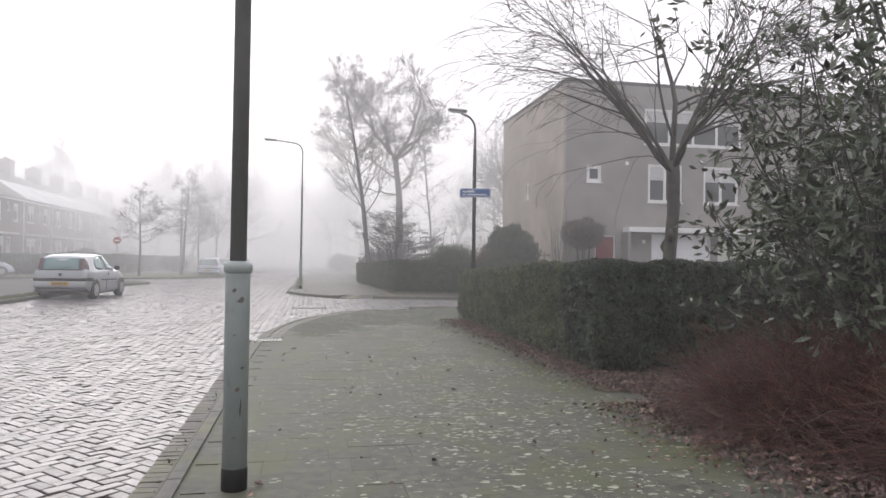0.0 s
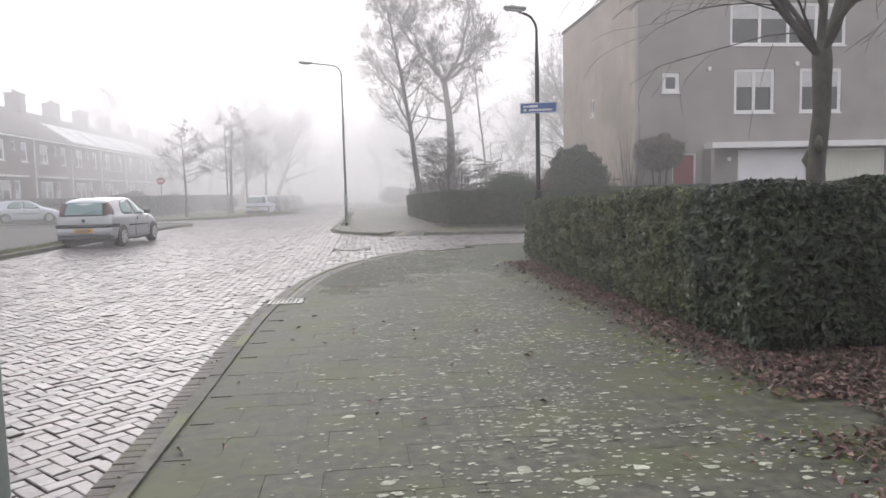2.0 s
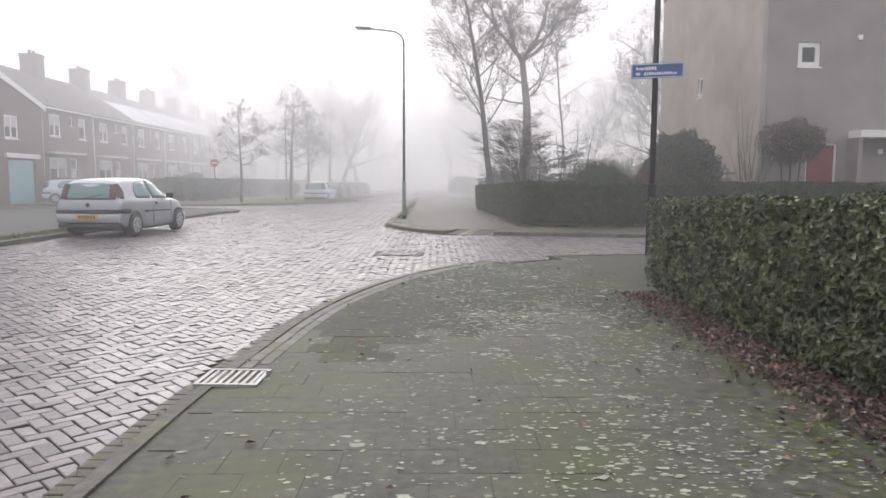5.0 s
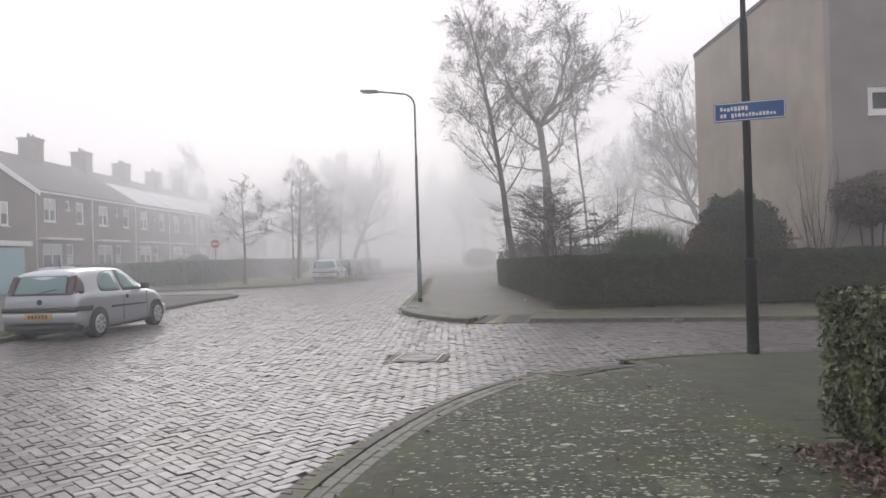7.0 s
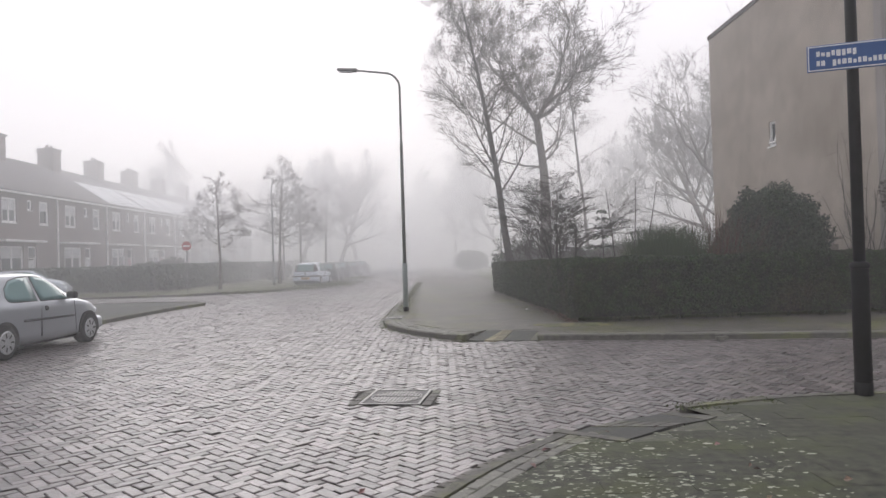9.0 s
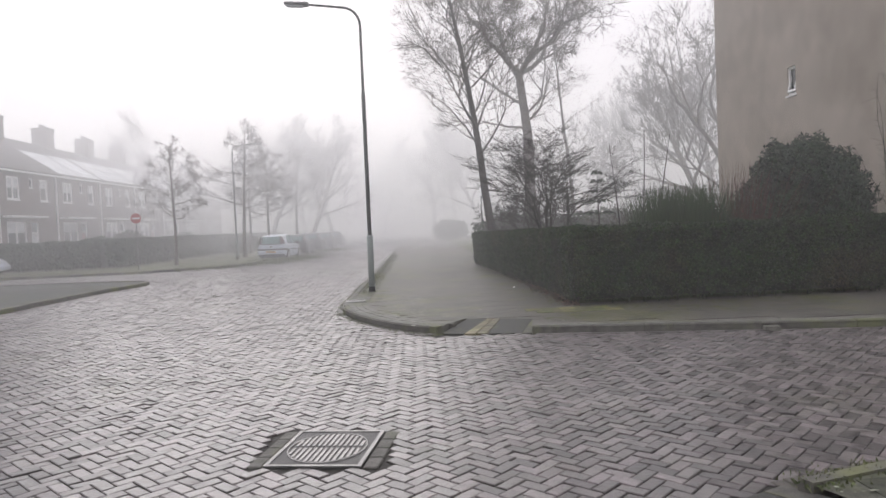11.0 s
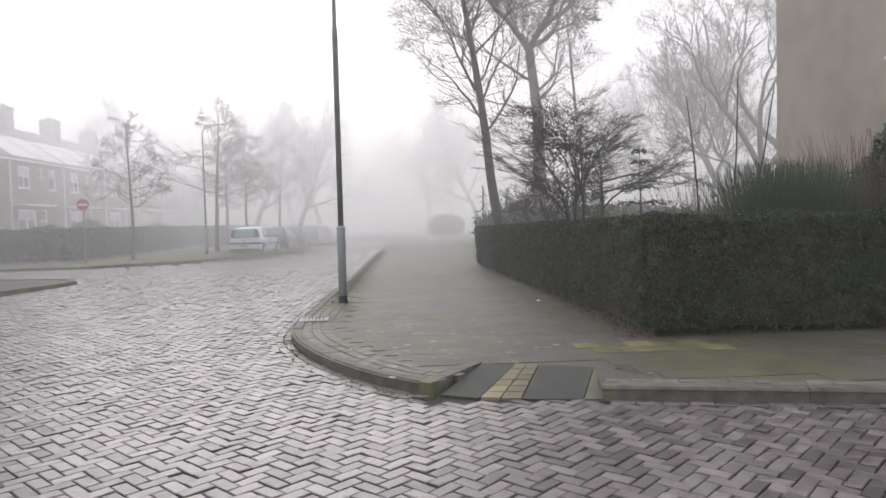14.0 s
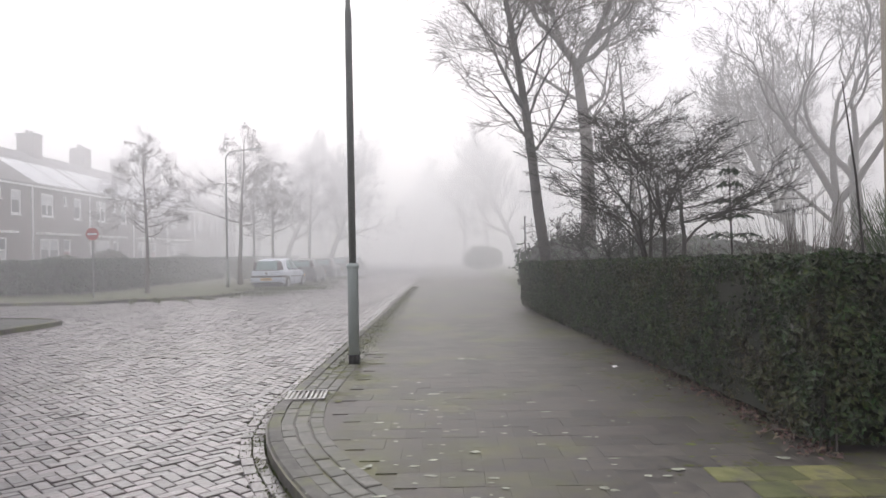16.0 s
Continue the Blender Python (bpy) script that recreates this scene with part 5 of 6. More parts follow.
    ops = [(1.1, 4.35, 2.5, 5.85), (3.6, 5.2, 4.1, 5.85), (4.9, 4.35, 5.9, 5.85), (0.9, 0.95, 3.1, 2.95), (3.6, 0.0, 4.5, 2.95)]
    B = Build()
    wall_boxes(B, W, 6.3, ops, 0.3, m, -0.1)
    obj("front_wall", B, "row_brick", h)
    obj("party_wall", Build().prism([(-8.4, -0.1), (-0.305, -0.1), (-0.305, 6.25), (-4.2, 9.05), (-8.4, 6.25)], 0.0, 0.2, 1), "row_brick", h)
    obj("back_wall", Build().box((-8.7, 0, -0.1), (-8.41, W, 6.3)), "row_brick", h)
    for a, b in ((0.35, -4.2), (-8.75, -4.2)):
        e = 6.2 - 0.05
        n = math.copysign(1, a - b)
        r = obj("roof_slope", Build().prism([(a, e), (a, e + 0.18), (b, 9.3), (b, 9.12)] if n > 0 else [(b, 9.12), (b, 9.3), (a, e + 0.18), (a, e)], 0.0, W - 0.004, 1), "roof_tile", h)
        if frost and n > 0:
            for k in range(2):
                s0, s1 = 0.02, 0.62
                p = lambda t, o: (a + (b - a) * t, e + 0.18 + (9.3 - e - 0.18) * t + o)
                obj("frost_sheet", Build().prism([p(s0, 0.006), p(s0, 0.03), p(s1, 0.03), p(s1, 0.006)], 0.25 + k * 3.4, 3.3 + k * 3.2, 1), "frost", r, "white frost")
    obj("gutter", Build().box((0.36, 0, 6.1), (0.47, W - 0.004, 6.2)), "white_paint", h)
    c = obj("chimney", Build().box((-4.8, W - 0.55, 8.7), (-3.6, W + 0.55, 10.55)), "row_brick", h)
    obj("chimney_cap", Build().box((-4.88, W - 0.63, 10.555), (-3.52, W + 0.63, 10.68)), "roof_tile", c)
    for k in (-0.28, 0.25):
        obj("chimney_pot", Build().lathe([(0.13, 10.69), (0.1, 11.0)], (-4.2, W + k, 0), 8), "roof_tile", c)
    window(h, m, *ops[0], panes=2, bar=0.12, curtain=0.5)
    window(h, m, *ops[1], panes=1, bar=0.1, curtain=0)
    window(h, m, *ops[2], panes=1, bar=0.12, curtain=0.4)
    window(h, m, *ops[3], panes=2, bar=0.13, curtain=0.35)
    d = obj("door", Build().box((-0.14, 3.68, 0), (-0.1, 4.42, 2.1)), "door_red" if frost else "curtain", h)
    window(h, m, 3.6, 2.15, 4.5, 2.95, panes=1, bar=0.1, curtain=0, sill=False)
    obj("door_frame", Build().box((-0.16, 3.6, 0), (-0.06, 3.68, 2.15)).box((-0.16, 4.42, 0), (-0.06, 4.5, 2.15)), "white_paint", h)
    obj("canopy", Build().box((0.002, 0.5, 3.2), (0.6, 4.7, 3.32)), "white_paint", h, "white strip canopy")
    obj("downpipe", Build().box((0.002, 0.05, 0), (0.09, 0.14, 6.1)), "white_paint", h)
    return h


plain_house = row_house(55.1, False)
copy_thing(plain_house, pose(-24.2, 55.1 + 6.85, 0))
frost_house = row_house(55.1 + 2 * 6.85, True)
for k in range(3, 8):
    copy_thing(frost_house if k < 6 else plain_house, pose(-24.2, 55.1 + k * 6.85, 0))

end_house = empty("house", pose(-24.0, 43.0, 0), "brown brick house with a wide gable and a teal garage door", "house")
m = Matrix.Rotation(math.pi / 2, 4, "Z")
B = Build()
wall_boxes(B, 12.0, 6.0, [(8.2, 0, 11.0, 2.75), (2.0, 3.9, 4.0, 5.4), (2.0, 1.0, 4.4, 2.9), (8.0, 3.9, 9.4, 5.3)], 0.3, m, -0.1)
obj("front_wall", B, "row_brick", end_house)
obj("gable", Build().prism([(0, 6.0), (12, 6.0), (6, 7.9)], -0.3, 0.0, 0), "row_brick", end_house)
obj("side_wall", Build().box((-8, 0, -0.1), (-0.305, 0.3, 6.0)), "row_brick", end_house)
obj("side_wall", Build().box((-8, 11.7, -0.1), (-0.305, 12, 6.0)), "row_brick", end_house)
obj("back_wall", Build().box((-8.3, 0, -0.1), (-8.001, 12, 6.0)), "row_brick", end_house)
for s in (0, 1):
    y0, y1 = (-0.3, 6) if s == 0 else (12.1, 6)
    p = [(y0, 6.0), (y1, 8.02), (y1, 8.2), (y0, 6.18)]
    r = obj("roof_slope", Build().prism(p if s == 0 else p[::-1], -8.5, 0.2, 0), "roof_tile", end_house)
    q = [(y0, 5.86), (y1, 7.88), (y1, 8.22), (y0, 6.2)]
    obj("verge_board", Build().prism(q if s == 0 else q[::-1], 0.204, 0.25, 0), "white_paint", r, "white verge board")
g = obj("garage_door", Build().box((-0.12, 8.3, 0), (-0.08, 10.9, 2.65)), "garage_teal", end_house, "teal garage door")
obj("ribs", Build().box((-0.079, 8.5, 0.1), (-0.07, 9.2, 2.5)).box((-0.079, 9.3, 0.1), (-0.07, 9.9, 2.5)).box((-0.079, 10.0, 0.1), (-0.07, 10.7, 2.5)), "garage_teal", g)
obj("lintel", Build().box((0.002, 7.9, 2.76), (0.12, 11.4, 3.05)), "white_paint", end_house)
window(end_house, m, 2.0, 3.9, 4.0, 5.4, panes=2, bar=0.12)
window(end_house, m, 2.0, 1.0, 4.4, 2.9, panes=2, bar=0.12)
window(end_house, m, 8.0, 3.9, 9.4, 5.3, panes=2, bar=0.12)

# ---- cars ----
def loft(sections, closed_ends=True):
    """A skin over cross-sections, each a list of points of equal number."""
    B = Build()
    n = len(sections[0])
    for s in sections:
        B.v += [tuple(p) for p in s]
    for i in range(len(sections) - 1):
        for j in range(n - 1):
            B.f.append((i * n + j, i * n + j + 1, (i + 1) * n + j + 1, (i + 1) * n + j))
    if closed_ends:
        B.f.append(tuple(range(n))[::-1])
        B.f.append(tuple((len(sections) - 1) * n + j for j in range(n)))
    return B


STATIONS = [(-1.91, 0.45, 0.8, 0.84, 0.6, 0.64, 0.55), (-1.885, 0.36, 0.88, 0.96, 0.72, 0.75, 0.66), (-1.82, 0.3, 0.92, 1.12, 0.77, 0.79, 0.66), (-1.7, 0.27, 0.94, 1.34, 0.79, 0.81, 0.63),
            (-1.5, 0.22, 0.945, 1.41, 0.8, 0.82, 0.6), (-1.1, 0.2, 0.94, 1.445, 0.81, 0.825, 0.59), (-0.4, 0.19, 0.93, 1.455, 0.81, 0.825, 0.58), (0.1, 0.19, 0.915, 1.43, 0.81, 0.825, 0.57),
            (0.5, 0.19, 0.905, 1.27, 0.81, 0.82, 0.59), (0.85, 0.2, 0.895, 1.05, 0.81, 0.815, 0.64), (1.08, 0.2, 0.885, 0.93, 0.81, 0.81, 0.68), (1.35, 0.22, 0.84, 0.88, 0.8, 0.8, 0.66),
            (1.62, 0.26, 0.75, 0.79, 0.75, 0.75, 0.6), (1.8, 0.32, 0.62, 0.66, 0.66, 0.66, 0.52), (1.9, 0.4, 0.5, 0.54, 0.55, 0.55, 0.42)]


def car(m, paint, label, length=3.82, width=1.65, high=1.455):
    """A small three-door hatchback; its nose points along local +y, its wheels stand on z 0."""
    c = empty("car", m, label, "car", "parked cars")
    st = smooth_line([np.array(r) for r in STATIONS], 0.09)
    st[:, 0] *= length / 3.82
    st[:, 3] = np.where(st[:, 3] > 0.95, 0.95 + (st[:, 3] - 0.95) * (high - 0.95) / (1.455 - 0.95), st[:, 3])
    L = length / 2
    secs = []
    for y, z0, zb, zt, ws, wb, wt in st:
        k = min(1.0, max(0.0, (zt - zb) / 0.3))
        half = [(ws * 0.88, z0), (ws, z0 + 0.05), (ws + 0.01, z0 + 0.16), (wb, 0.5 * (z0 + zb) + 0.04), (wb + 0.004, zb - 0.12), (wb - 0.012, zb - 0.04), (wb - 0.04, zb)]
        for t in (0.25, 0.5, 0.75, 1.0):
            half.append((wb - 0.045 + (wt - wb + 0.045) * t, zb + (zt - 0.055 * k - 0.004 - zb) * t))
        half += [(wt - 0.03, zt - 0.025 * k), (wt - 0.09, zt - 0.008 * k), (wt * 0.5, zt + 0.012), (0, zt + 0.02)]
        secs.append([(-x, y, z) for x, z in half] + [(x, y, z) for x, z in half[-2::-1]])
    b = loft(secs)
    b.f = [f[::-1] for f in b.f]
    obj("body", b, paint, c, smooth=True)
    col = lambda y, k: float(np.interp(y, st[:, 0], st[:, k]))

    def side(y, z, s, out):
        zb, zt, wb, wt = col(y, 2), col(y, 3), col(y, 5), col(y, 6)
        if z < zb:
            return (s * (wb + 0.004 + out), y, z)
        t = min(1.0, (z - zb) / max(0.02, zt - 0.059 - zb))
        return (s * (wb - 0.045 + (wt - wb + 0.045) * t + out), y, z)

    def patch(name, outline, s, mat, out, lab=""):
        """A panel that lies on the flank: rings shrinking to the middle of an outline of (y, z)."""
        o = [np.array(p) for p in outline]
        o = [a + (b2 - a) * t for a, b2 in zip(o, o[1:] + o[:1]) for t in (0, 0.5)]
        mid, n = sum(o) / len(o), len(o)
        B = Build()
        B.v += [side(p[0], p[1], s, -0.012) for p in o]
        for f in (1.0, 0.66, 0.33):
            B.v += [side(*(mid + (p - mid) * f), s, out) for p in o]
        B.v.append(side(*mid, s, out))
        for r in range(3):
            for k in range(n):
                q = (r * n + k, r * n + (k + 1) % n, (r + 1) * n + (k + 1) % n, (r + 1) * n + k)
                B.f.append(q if s > 0 else q[::-1])
        for k in range(n):
            q = (3 * n + k, 3 * n + (k + 1) % n, 4 * n)
            B.f.append(q if s > 0 else q[::-1])
        return obj(name, B, mat, c, lab, True)

    h = high - 1.455
    rear = lambda z: float(np.interp(z, [0.84, 0.96, 1.12, 1.34 + h, 1.41 + h], [-L, -L + 0.022, -L + 0.088, -L + 0.208, -L + 0.4]))

    def tail(name, x0, x1, z0, z1, mat, out, lab="", taper=0.0):
        B = Build()
        n = 6
        for k in range(n + 1):
            z = z0 + (z1 - z0) * k / n
            d = taper * k / n
            for x in (x0 + (d if x0 < 0 else 0), x1 - (d if x1 > 0 else 0)):
                B.v.append((x, rear(z) - out, z))
        m2 = len(B.v)
        B.v += [(x, y + 0.03 + out, z) for x, y, z in B.v]
        B.f = [(2 * k, 2 * k + 1, 2 * k + 3, 2 * k + 2) for k in range(n)]
        ring = [0] + [2 * k + 1 for k in range(n + 1)] + [2 * k for k in range(n, 0, -1)]
        B.f += [(ring[(i + 1) % len(ring)], ring[i], ring[i] + m2, ring[(i + 1) % len(ring)] + m2) for i in range(len(ring))]
        return obj(name, B, mat, c, lab, False)

    tail("window_surround", -0.6, 0.6, 0.93, 1.365 + h, "plastic", 0.012, "black rear window surround", 0.05)
    tail("rear_window", -0.53, 0.53, 0.975, 1.325 + h, "car_glass", 0.018, "blue-green rear window", 0.05)
    for s in (-1, 1):
        front = [(-0.16, 0.95), (0.3, 0.945), (0.72, 0.94), (0.62, 1.08), (0.42, 1.22), (0.2, 1.33 + h), (0.05, 1.37 + h), (-0.2, 1.385 + h)]
        back = [(-0.28, 0.955), (-0.3, 1.38 + h), (-0.55, 1.38 + h), (-0.82, 1.33 + h), (-1.0, 1.2), (-1.05, 1.06), (-1.02, 0.985), (-0.9, 0.965)]
        for name, o in (("front_side_window", front), ("rear_side_window", back)):
            cy = sum(p[0] for p in o) / len(o)
            cz = sum(p[1] for p in o) / len(o)
            patch("window_trim", [(cy + (y - cy) * 1.06, cz + (z - cz) * 1.09) for y, z in o], s, "plastic", 0.005, "black window trim")
            patch(name, o, s, "car_glass", 0.011, "blue-green side window")
        patch("tail_light", [(-L + 0.06, 0.95), (-L + 0.26, 0.95), (-L + 0.36, 1.08), (-L + 0.38, 1.22 + h), (-L + 0.33, 1.33 + h), (-L + 0.22, 1.32 + h), (-L + 0.1, 1.12)], s, "lamp_red", 0.012, "dark red tail light")
        tail("tail_light_face", min(s * 0.57, s * 0.69), max(s * 0.57, s * 0.69), 0.94, 1.32 + h, "lamp_red", 0.014, "dark red tail light", 0.03)
        patch("side_strip", [(-0.72, 0.595), (0.78, 0.575), (0.78, 0.615), (-0.72, 0.64)], s, "plastic", 0.012, "black side strip")
        patch("rear_quarter_trim", [(-L + 0.02, 0.6), (-1.45, 0.58), (-1.42, 0.69), (-L + 0.03, 0.7)], s, "plastic", 0.012, "black bumper trim")
        patch("door_gap", [(-0.235, 0.3), (-0.225, 0.3), (-0.215, 0.93), (-0.225, 0.93)], s, "plastic", 0.004)
        patch("door_gap", [(0.86, 0.3), (0.87, 0.3), (0.82, 0.88), (0.81, 0.88)], s, "plastic", 0.004)
        p = side(-0.08, 0.8, s, 0.0)
        obj("door_handle", Build().tube([(p[0] - s * 0.01, p[1], p[2]), (p[0] + s * 0.022, p[1], p[2])], [0.05, 0.04], 14), "plastic", c, "round black door handle")
        from_bm("mirror", bevelled((s * 0.87 - 0.1, 0.6, 0.93), (s * 0.87 + 0.1, 0.72, 1.07), 0.045, 3), "plastic", c, "black door mirror", True)
        from_bm("headlight", bevelled((s * 0.55 - 0.16, L - 0.36, 0.56), (s * 0.55 + 0.16, L - 0.1, 0.7), 0.05, 3), "lamp_clear", c, "clear headlight", True)
        for y in (-1.2, 1.29):
            # no opening in the body: a black half disc stands for the shaded well
            arch = Build()
            n = 18
            arch.v += [(s * 0.7, y, 0.3), (s * 0.834, y, 0.3)]
            for k in range(n + 1):
                a = -0.25 + (math.pi + 0.5) * k / n
                for x in (0.7, 0.834):
                    arch.v.append((s * x, y + 0.345 * math.cos(a), 0.3 + 0.345 * math.sin(a)))
            for k in range(n):
                i2 = 2 + 2 * k
                f = [(1, i2 + 1, i2 + 3), (i2, i2 + 2, i2 + 3, i2 + 1)]
                arch.f += f if s > 0 else [q[::-1] for q in f]
            obj("wheel_arch", arch, "plastic", c, "black half disc in place of the shaded wheel well")
            wh = obj("wheel", Build().tube([(s * 0.6, y, 0.29), (s * 0.83, y, 0.29)], 0.2, 20), "plastic", c)
            t = Build()
            t.tube([(s * 0.62, y, 0.29), (s * 0.64, y, 0.29), (s * 0.825, y, 0.29), (s * 0.85, y, 0.29)], [0.27, 0.29, 0.29, 0.262], 30)
            obj("tyre", t, "rubber", wh, smooth=True)
            r = Build()
            r.tube([(s * 0.851, y, 0.29), (s * 0.862, y, 0.29)], [0.2, 0.185], 26)
            obj("rim", r, "alloy", wh, "silver wheel trim")
            g = Build()
            for k in range(7):
                a = 2 * math.pi * k / 7
                g.box((-0.014, 0.08, 0), (0.014, 0.16, 0.004), Matrix.Translation((s * 0.8625, y, 0.29)) @ Matrix.Rotation(a, 4, "X") @ Matrix.Rotation(s * math.pi / 2, 4, "Y"))
            obj("spoke_gap", g, "plastic", wh)["kind"] = "stuff"
    B = Build()
    ys = np.linspace(0.24, 1.0, 8)
    for y in ys:
        w = col(y, 6) - 0.1
        z = col(y, 3)
        for x, dz in ((-w, 0.004), (-w * 0.5, 0.02), (0, 0.028), (w * 0.5, 0.02), (w, 0.004)):
            B.v.append((x, y, z + dz))
    B.f = [(5 * a + k, 5 * a + k + 1, 5 * a + k + 6, 5 * a + k + 5) for a in range(7) for k in range(4)]
    obj("windscreen", B, "car_glass", c, "blue-green windscreen", True)
    from_bm("rear_bumper", bevelled((-0.795, -L - 0.045, 0.36), (0.795, -L + 0.3, 0.6), 0.06, 3), paint, c, "", True)
    from_bm("bumper_skirt", bevelled((-0.76, -L - 0.02, 0.24), (0.76, -L + 0.3, 0.358), 0.03, 2), "plastic", c, "black bumper skirt", True)
    from_bm("bumper_strip", bevelled((-0.79, -L - 0.05, 0.6), (0.79, -L + 0.1, 0.69), 0.025), "plastic", c, "black bumper strip", True)
    from_bm("front_bumper", bevelled((-0.76, L - 0.3, 0.24), (0.76, L + 0.04, 0.5), 0.07, 3), paint, c, "", True)
    p = from_bm("number_plate", bevelled((-0.28, -L - 0.06, 0.45), (0.28, -L - 0.044, 0.57), 0.004), "plate", c, "yellow number plate")
    for k in range(6):
        x = -0.21 + 0.072 * k
        obj("plate_bar", Build().box((x, -L - 0.064, 0.475), (x + 0.045, -L - 0.061, 0.545)), "plastic", p)
    obj("wiper", Build().tube([(0, -L + 0.0, 0.99), (0.35, -L + 0.03, 1.06)], 0.008, 5), "plastic", c)
    obj("badge", Build().tube([(0, -L + 0.02, 0.8), (0, -L - 0.012, 0.8)], 0.055, 16), "plastic", c, "round dark badge")
    obj("aerial", Build().tube([(0, -1.2, high), (0, -1.3, high + 0.22)], 0.007, 5), "plastic", c)
    obj("underbody", Build().box((-0.7, -L + 0.3, 0.15), (0.7, L - 0.3, 0.3)), "plastic", c, "black underbody")
    return c


silver_car = car(pose(-7.58, 29.95, ROAD, 0, 0, -3.5), "car_silver", "silver three-door hatchback parked at the kerb")
silver_car.scale = (1.09, 1.09, 1.09)
pale = car(pose(-21.0, 53.4, 0.004, 0, 0, -72), "car_pale", "pale blue-silver car parked on a drive by the garage")
car2 = car(pose(-7.1, 61.9, ROAD, 0, 0, -5), "car_pale", "pale silver car parked along the misty street", 4.0, 1.68, 1.52)
dark_car = car(pose(-7.1, 68.8, ROAD), "car_dark", "dark parked car fading into the fog")
for y in (75.5, 83.0, 90.5):
    copy_thing(dark_car, pose(-7.1, y, ROAD))

# ---- paving pieces: road bricks, tiles, border courses ----
rs = np.random.RandomState(3)


def pieces_mesh(c, ang, sx, sy, top, height, inset, tilt=0.0, jitter=0.0):
    """Low blocks with a bevelled top: centres c (n, 2), turn ang (n), half sizes, all in one array of points and quads."""
    n = len(c)
    base = np.array([(-1, -1), (1, -1), (1, 1), (-1, 1)], float)
    lo, hi = base * np.array([sx, sy]), base * np.array([sx - inset, sy - inset])
    ca, sa = np.cos(ang)[:, None], np.sin(ang)[:, None]

    def turn(p):
        return np.stack([p[:, 0] * ca - p[:, 1] * sa + c[:, :1], p[:, 0] * sa + p[:, 1] * ca + c[:, 1:]], 2)

    tl, th = turn(lo), turn(hi)
    dz = rs.normal(size=(n, 1)) * jitter
    tx, ty = rs.normal(size=(n, 1)) * tilt, rs.normal(size=(n, 1)) * tilt
    zt = top + dz + (th[:, :, 0] - c[:, :1]) * tx + (th[:, :, 1] - c[:, 1:]) * ty
    zl = zt - inset * 0.8
    bot = np.full((n, 4), top - height)
    v = np.concatenate([np.concatenate([tl, bot[..., None]], 2), np.concatenate([tl, zl[..., None]], 2), np.concatenate([th, zt[..., None]], 2)], 1)
    q = [(8, 9, 10, 11)] + [(a + i, a + (i + 1) % 4, b + (i + 1) % 4, b + i) for a, b in ((0, 4), (4, 8)) for i in range(4)]
    return v, np.array(q)


def lay(v, q, name, rest_name, mat, parent, pick, label, category):
    """Joins the far pieces into one mesh and makes those picked objects of their own."""
    far = np.where(~pick)[0]
    f = (q[None] + (np.arange(len(far)) * 12)[:, None, None]).reshape(-1, 4)
    ob = leaf_obj(rest_name, v[far].reshape(-1, 3), f, mat, parent)
    ob["kind"] = "stuff"
    for i in np.where(pick)[0][:300]:
        me = bpy.data.meshes.new(name)
        me.from_pydata([tuple(p) for p in v[i]], [], [tuple(int(k) for k in r) for r in q])
        me.materials.append(M[mat + "_piece"])
        o = new(name, me)
        o.parent = parent


def distance(c, line):
    d = np.full(len(c), 1e9)
    for a in line:
        d = np.minimum(d, (c[:, 0] - a[0]) ** 2 + (c[:, 1] - a[1]) ** 2)
    return np.sqrt(d)


# road: herringbone at 45 degrees
G = 0.103
n = 420
ii, jj = np.meshgrid(np.arange(-n, n + 1), np.arange(-n, n + 1), indexing="ij")
s4 = (ii - jj) % 4
hz, vt = s4 == 0, s4 == 3
cu = np.concatenate([(ii[hz] + 1.0), (ii[vt] + 0.5)]) * G
cv = np.concatenate([(jj[hz] + 0.5), (jj[vt] + 1.0)]) * G
an = np.concatenate([np.zeros(hz.sum()), np.full(vt.sum(), math.pi / 2)]) + math.pi / 4
r2 = math.sqrt(0.5)
C = np.stack([(cu - cv) * r2 + 2.0, (cu + cv) * r2 + 26.0], 1)
ok = (C[:, 0] > -17) & (C[:, 0] < 17) & (C[:, 1] > -1) & ((C[:, 1] < 58) | (C[:, 0] > -8) & (C[:, 0] < 0.5) & (C[:, 1] < 82))
ok &= ~((C[:, 0] < -9.5) & (C[:, 1] < 44))
C, an = C[ok], an[ok]
bad = np.zeros(len(C), bool)
for P in (near_poly, far_poly, left_poly, leftfar_poly):
    bad |= inside(C[:, 0], C[:, 1], P)
gut_n, gut_n2, gut_b, gut_a = NEAR_A, NEAR_B[NEAR_B[:, 0] < 17], FAR_B[FAR_B[:, 1] < 60], FAR_A[FAR_A[:, 0] < 17]
fine_n, fine_b, fine_a = np.vstack([smooth_line(gut_n, 0.12), smooth_line(gut_n2, 0.12)]), smooth_line(gut_b, 0.12), smooth_line(gut_a, 0.12)
near_edge = (distance(C, fine_n) < 0.19) | (distance(C, fine_b) < 0.19) | (distance(C, fine_a) < 0.1)
drain = (np.abs(C[:, 0] - 0.74) < 0.54) & (np.abs(C[:, 1] - 24.1 + 0.156 * (C[:, 0] - 0.74)) < 0.47)
ramp_near = inside(C[:, 0], C[:, 1], np.array([(2.33, 21.93), (2.86, 21.57), (3.88, 22.28), (3.68, 22.95), (2.7, 22.45)]))
ramp_mouth = ramp_near | (C[:, 0] > 1.7) & (C[:, 0] < 3.2) & (C[:, 1] > 29.12)
keep = ~bad & ~near_edge & ~drain & ~ramp_mouth
C, an = C[keep], an[keep]
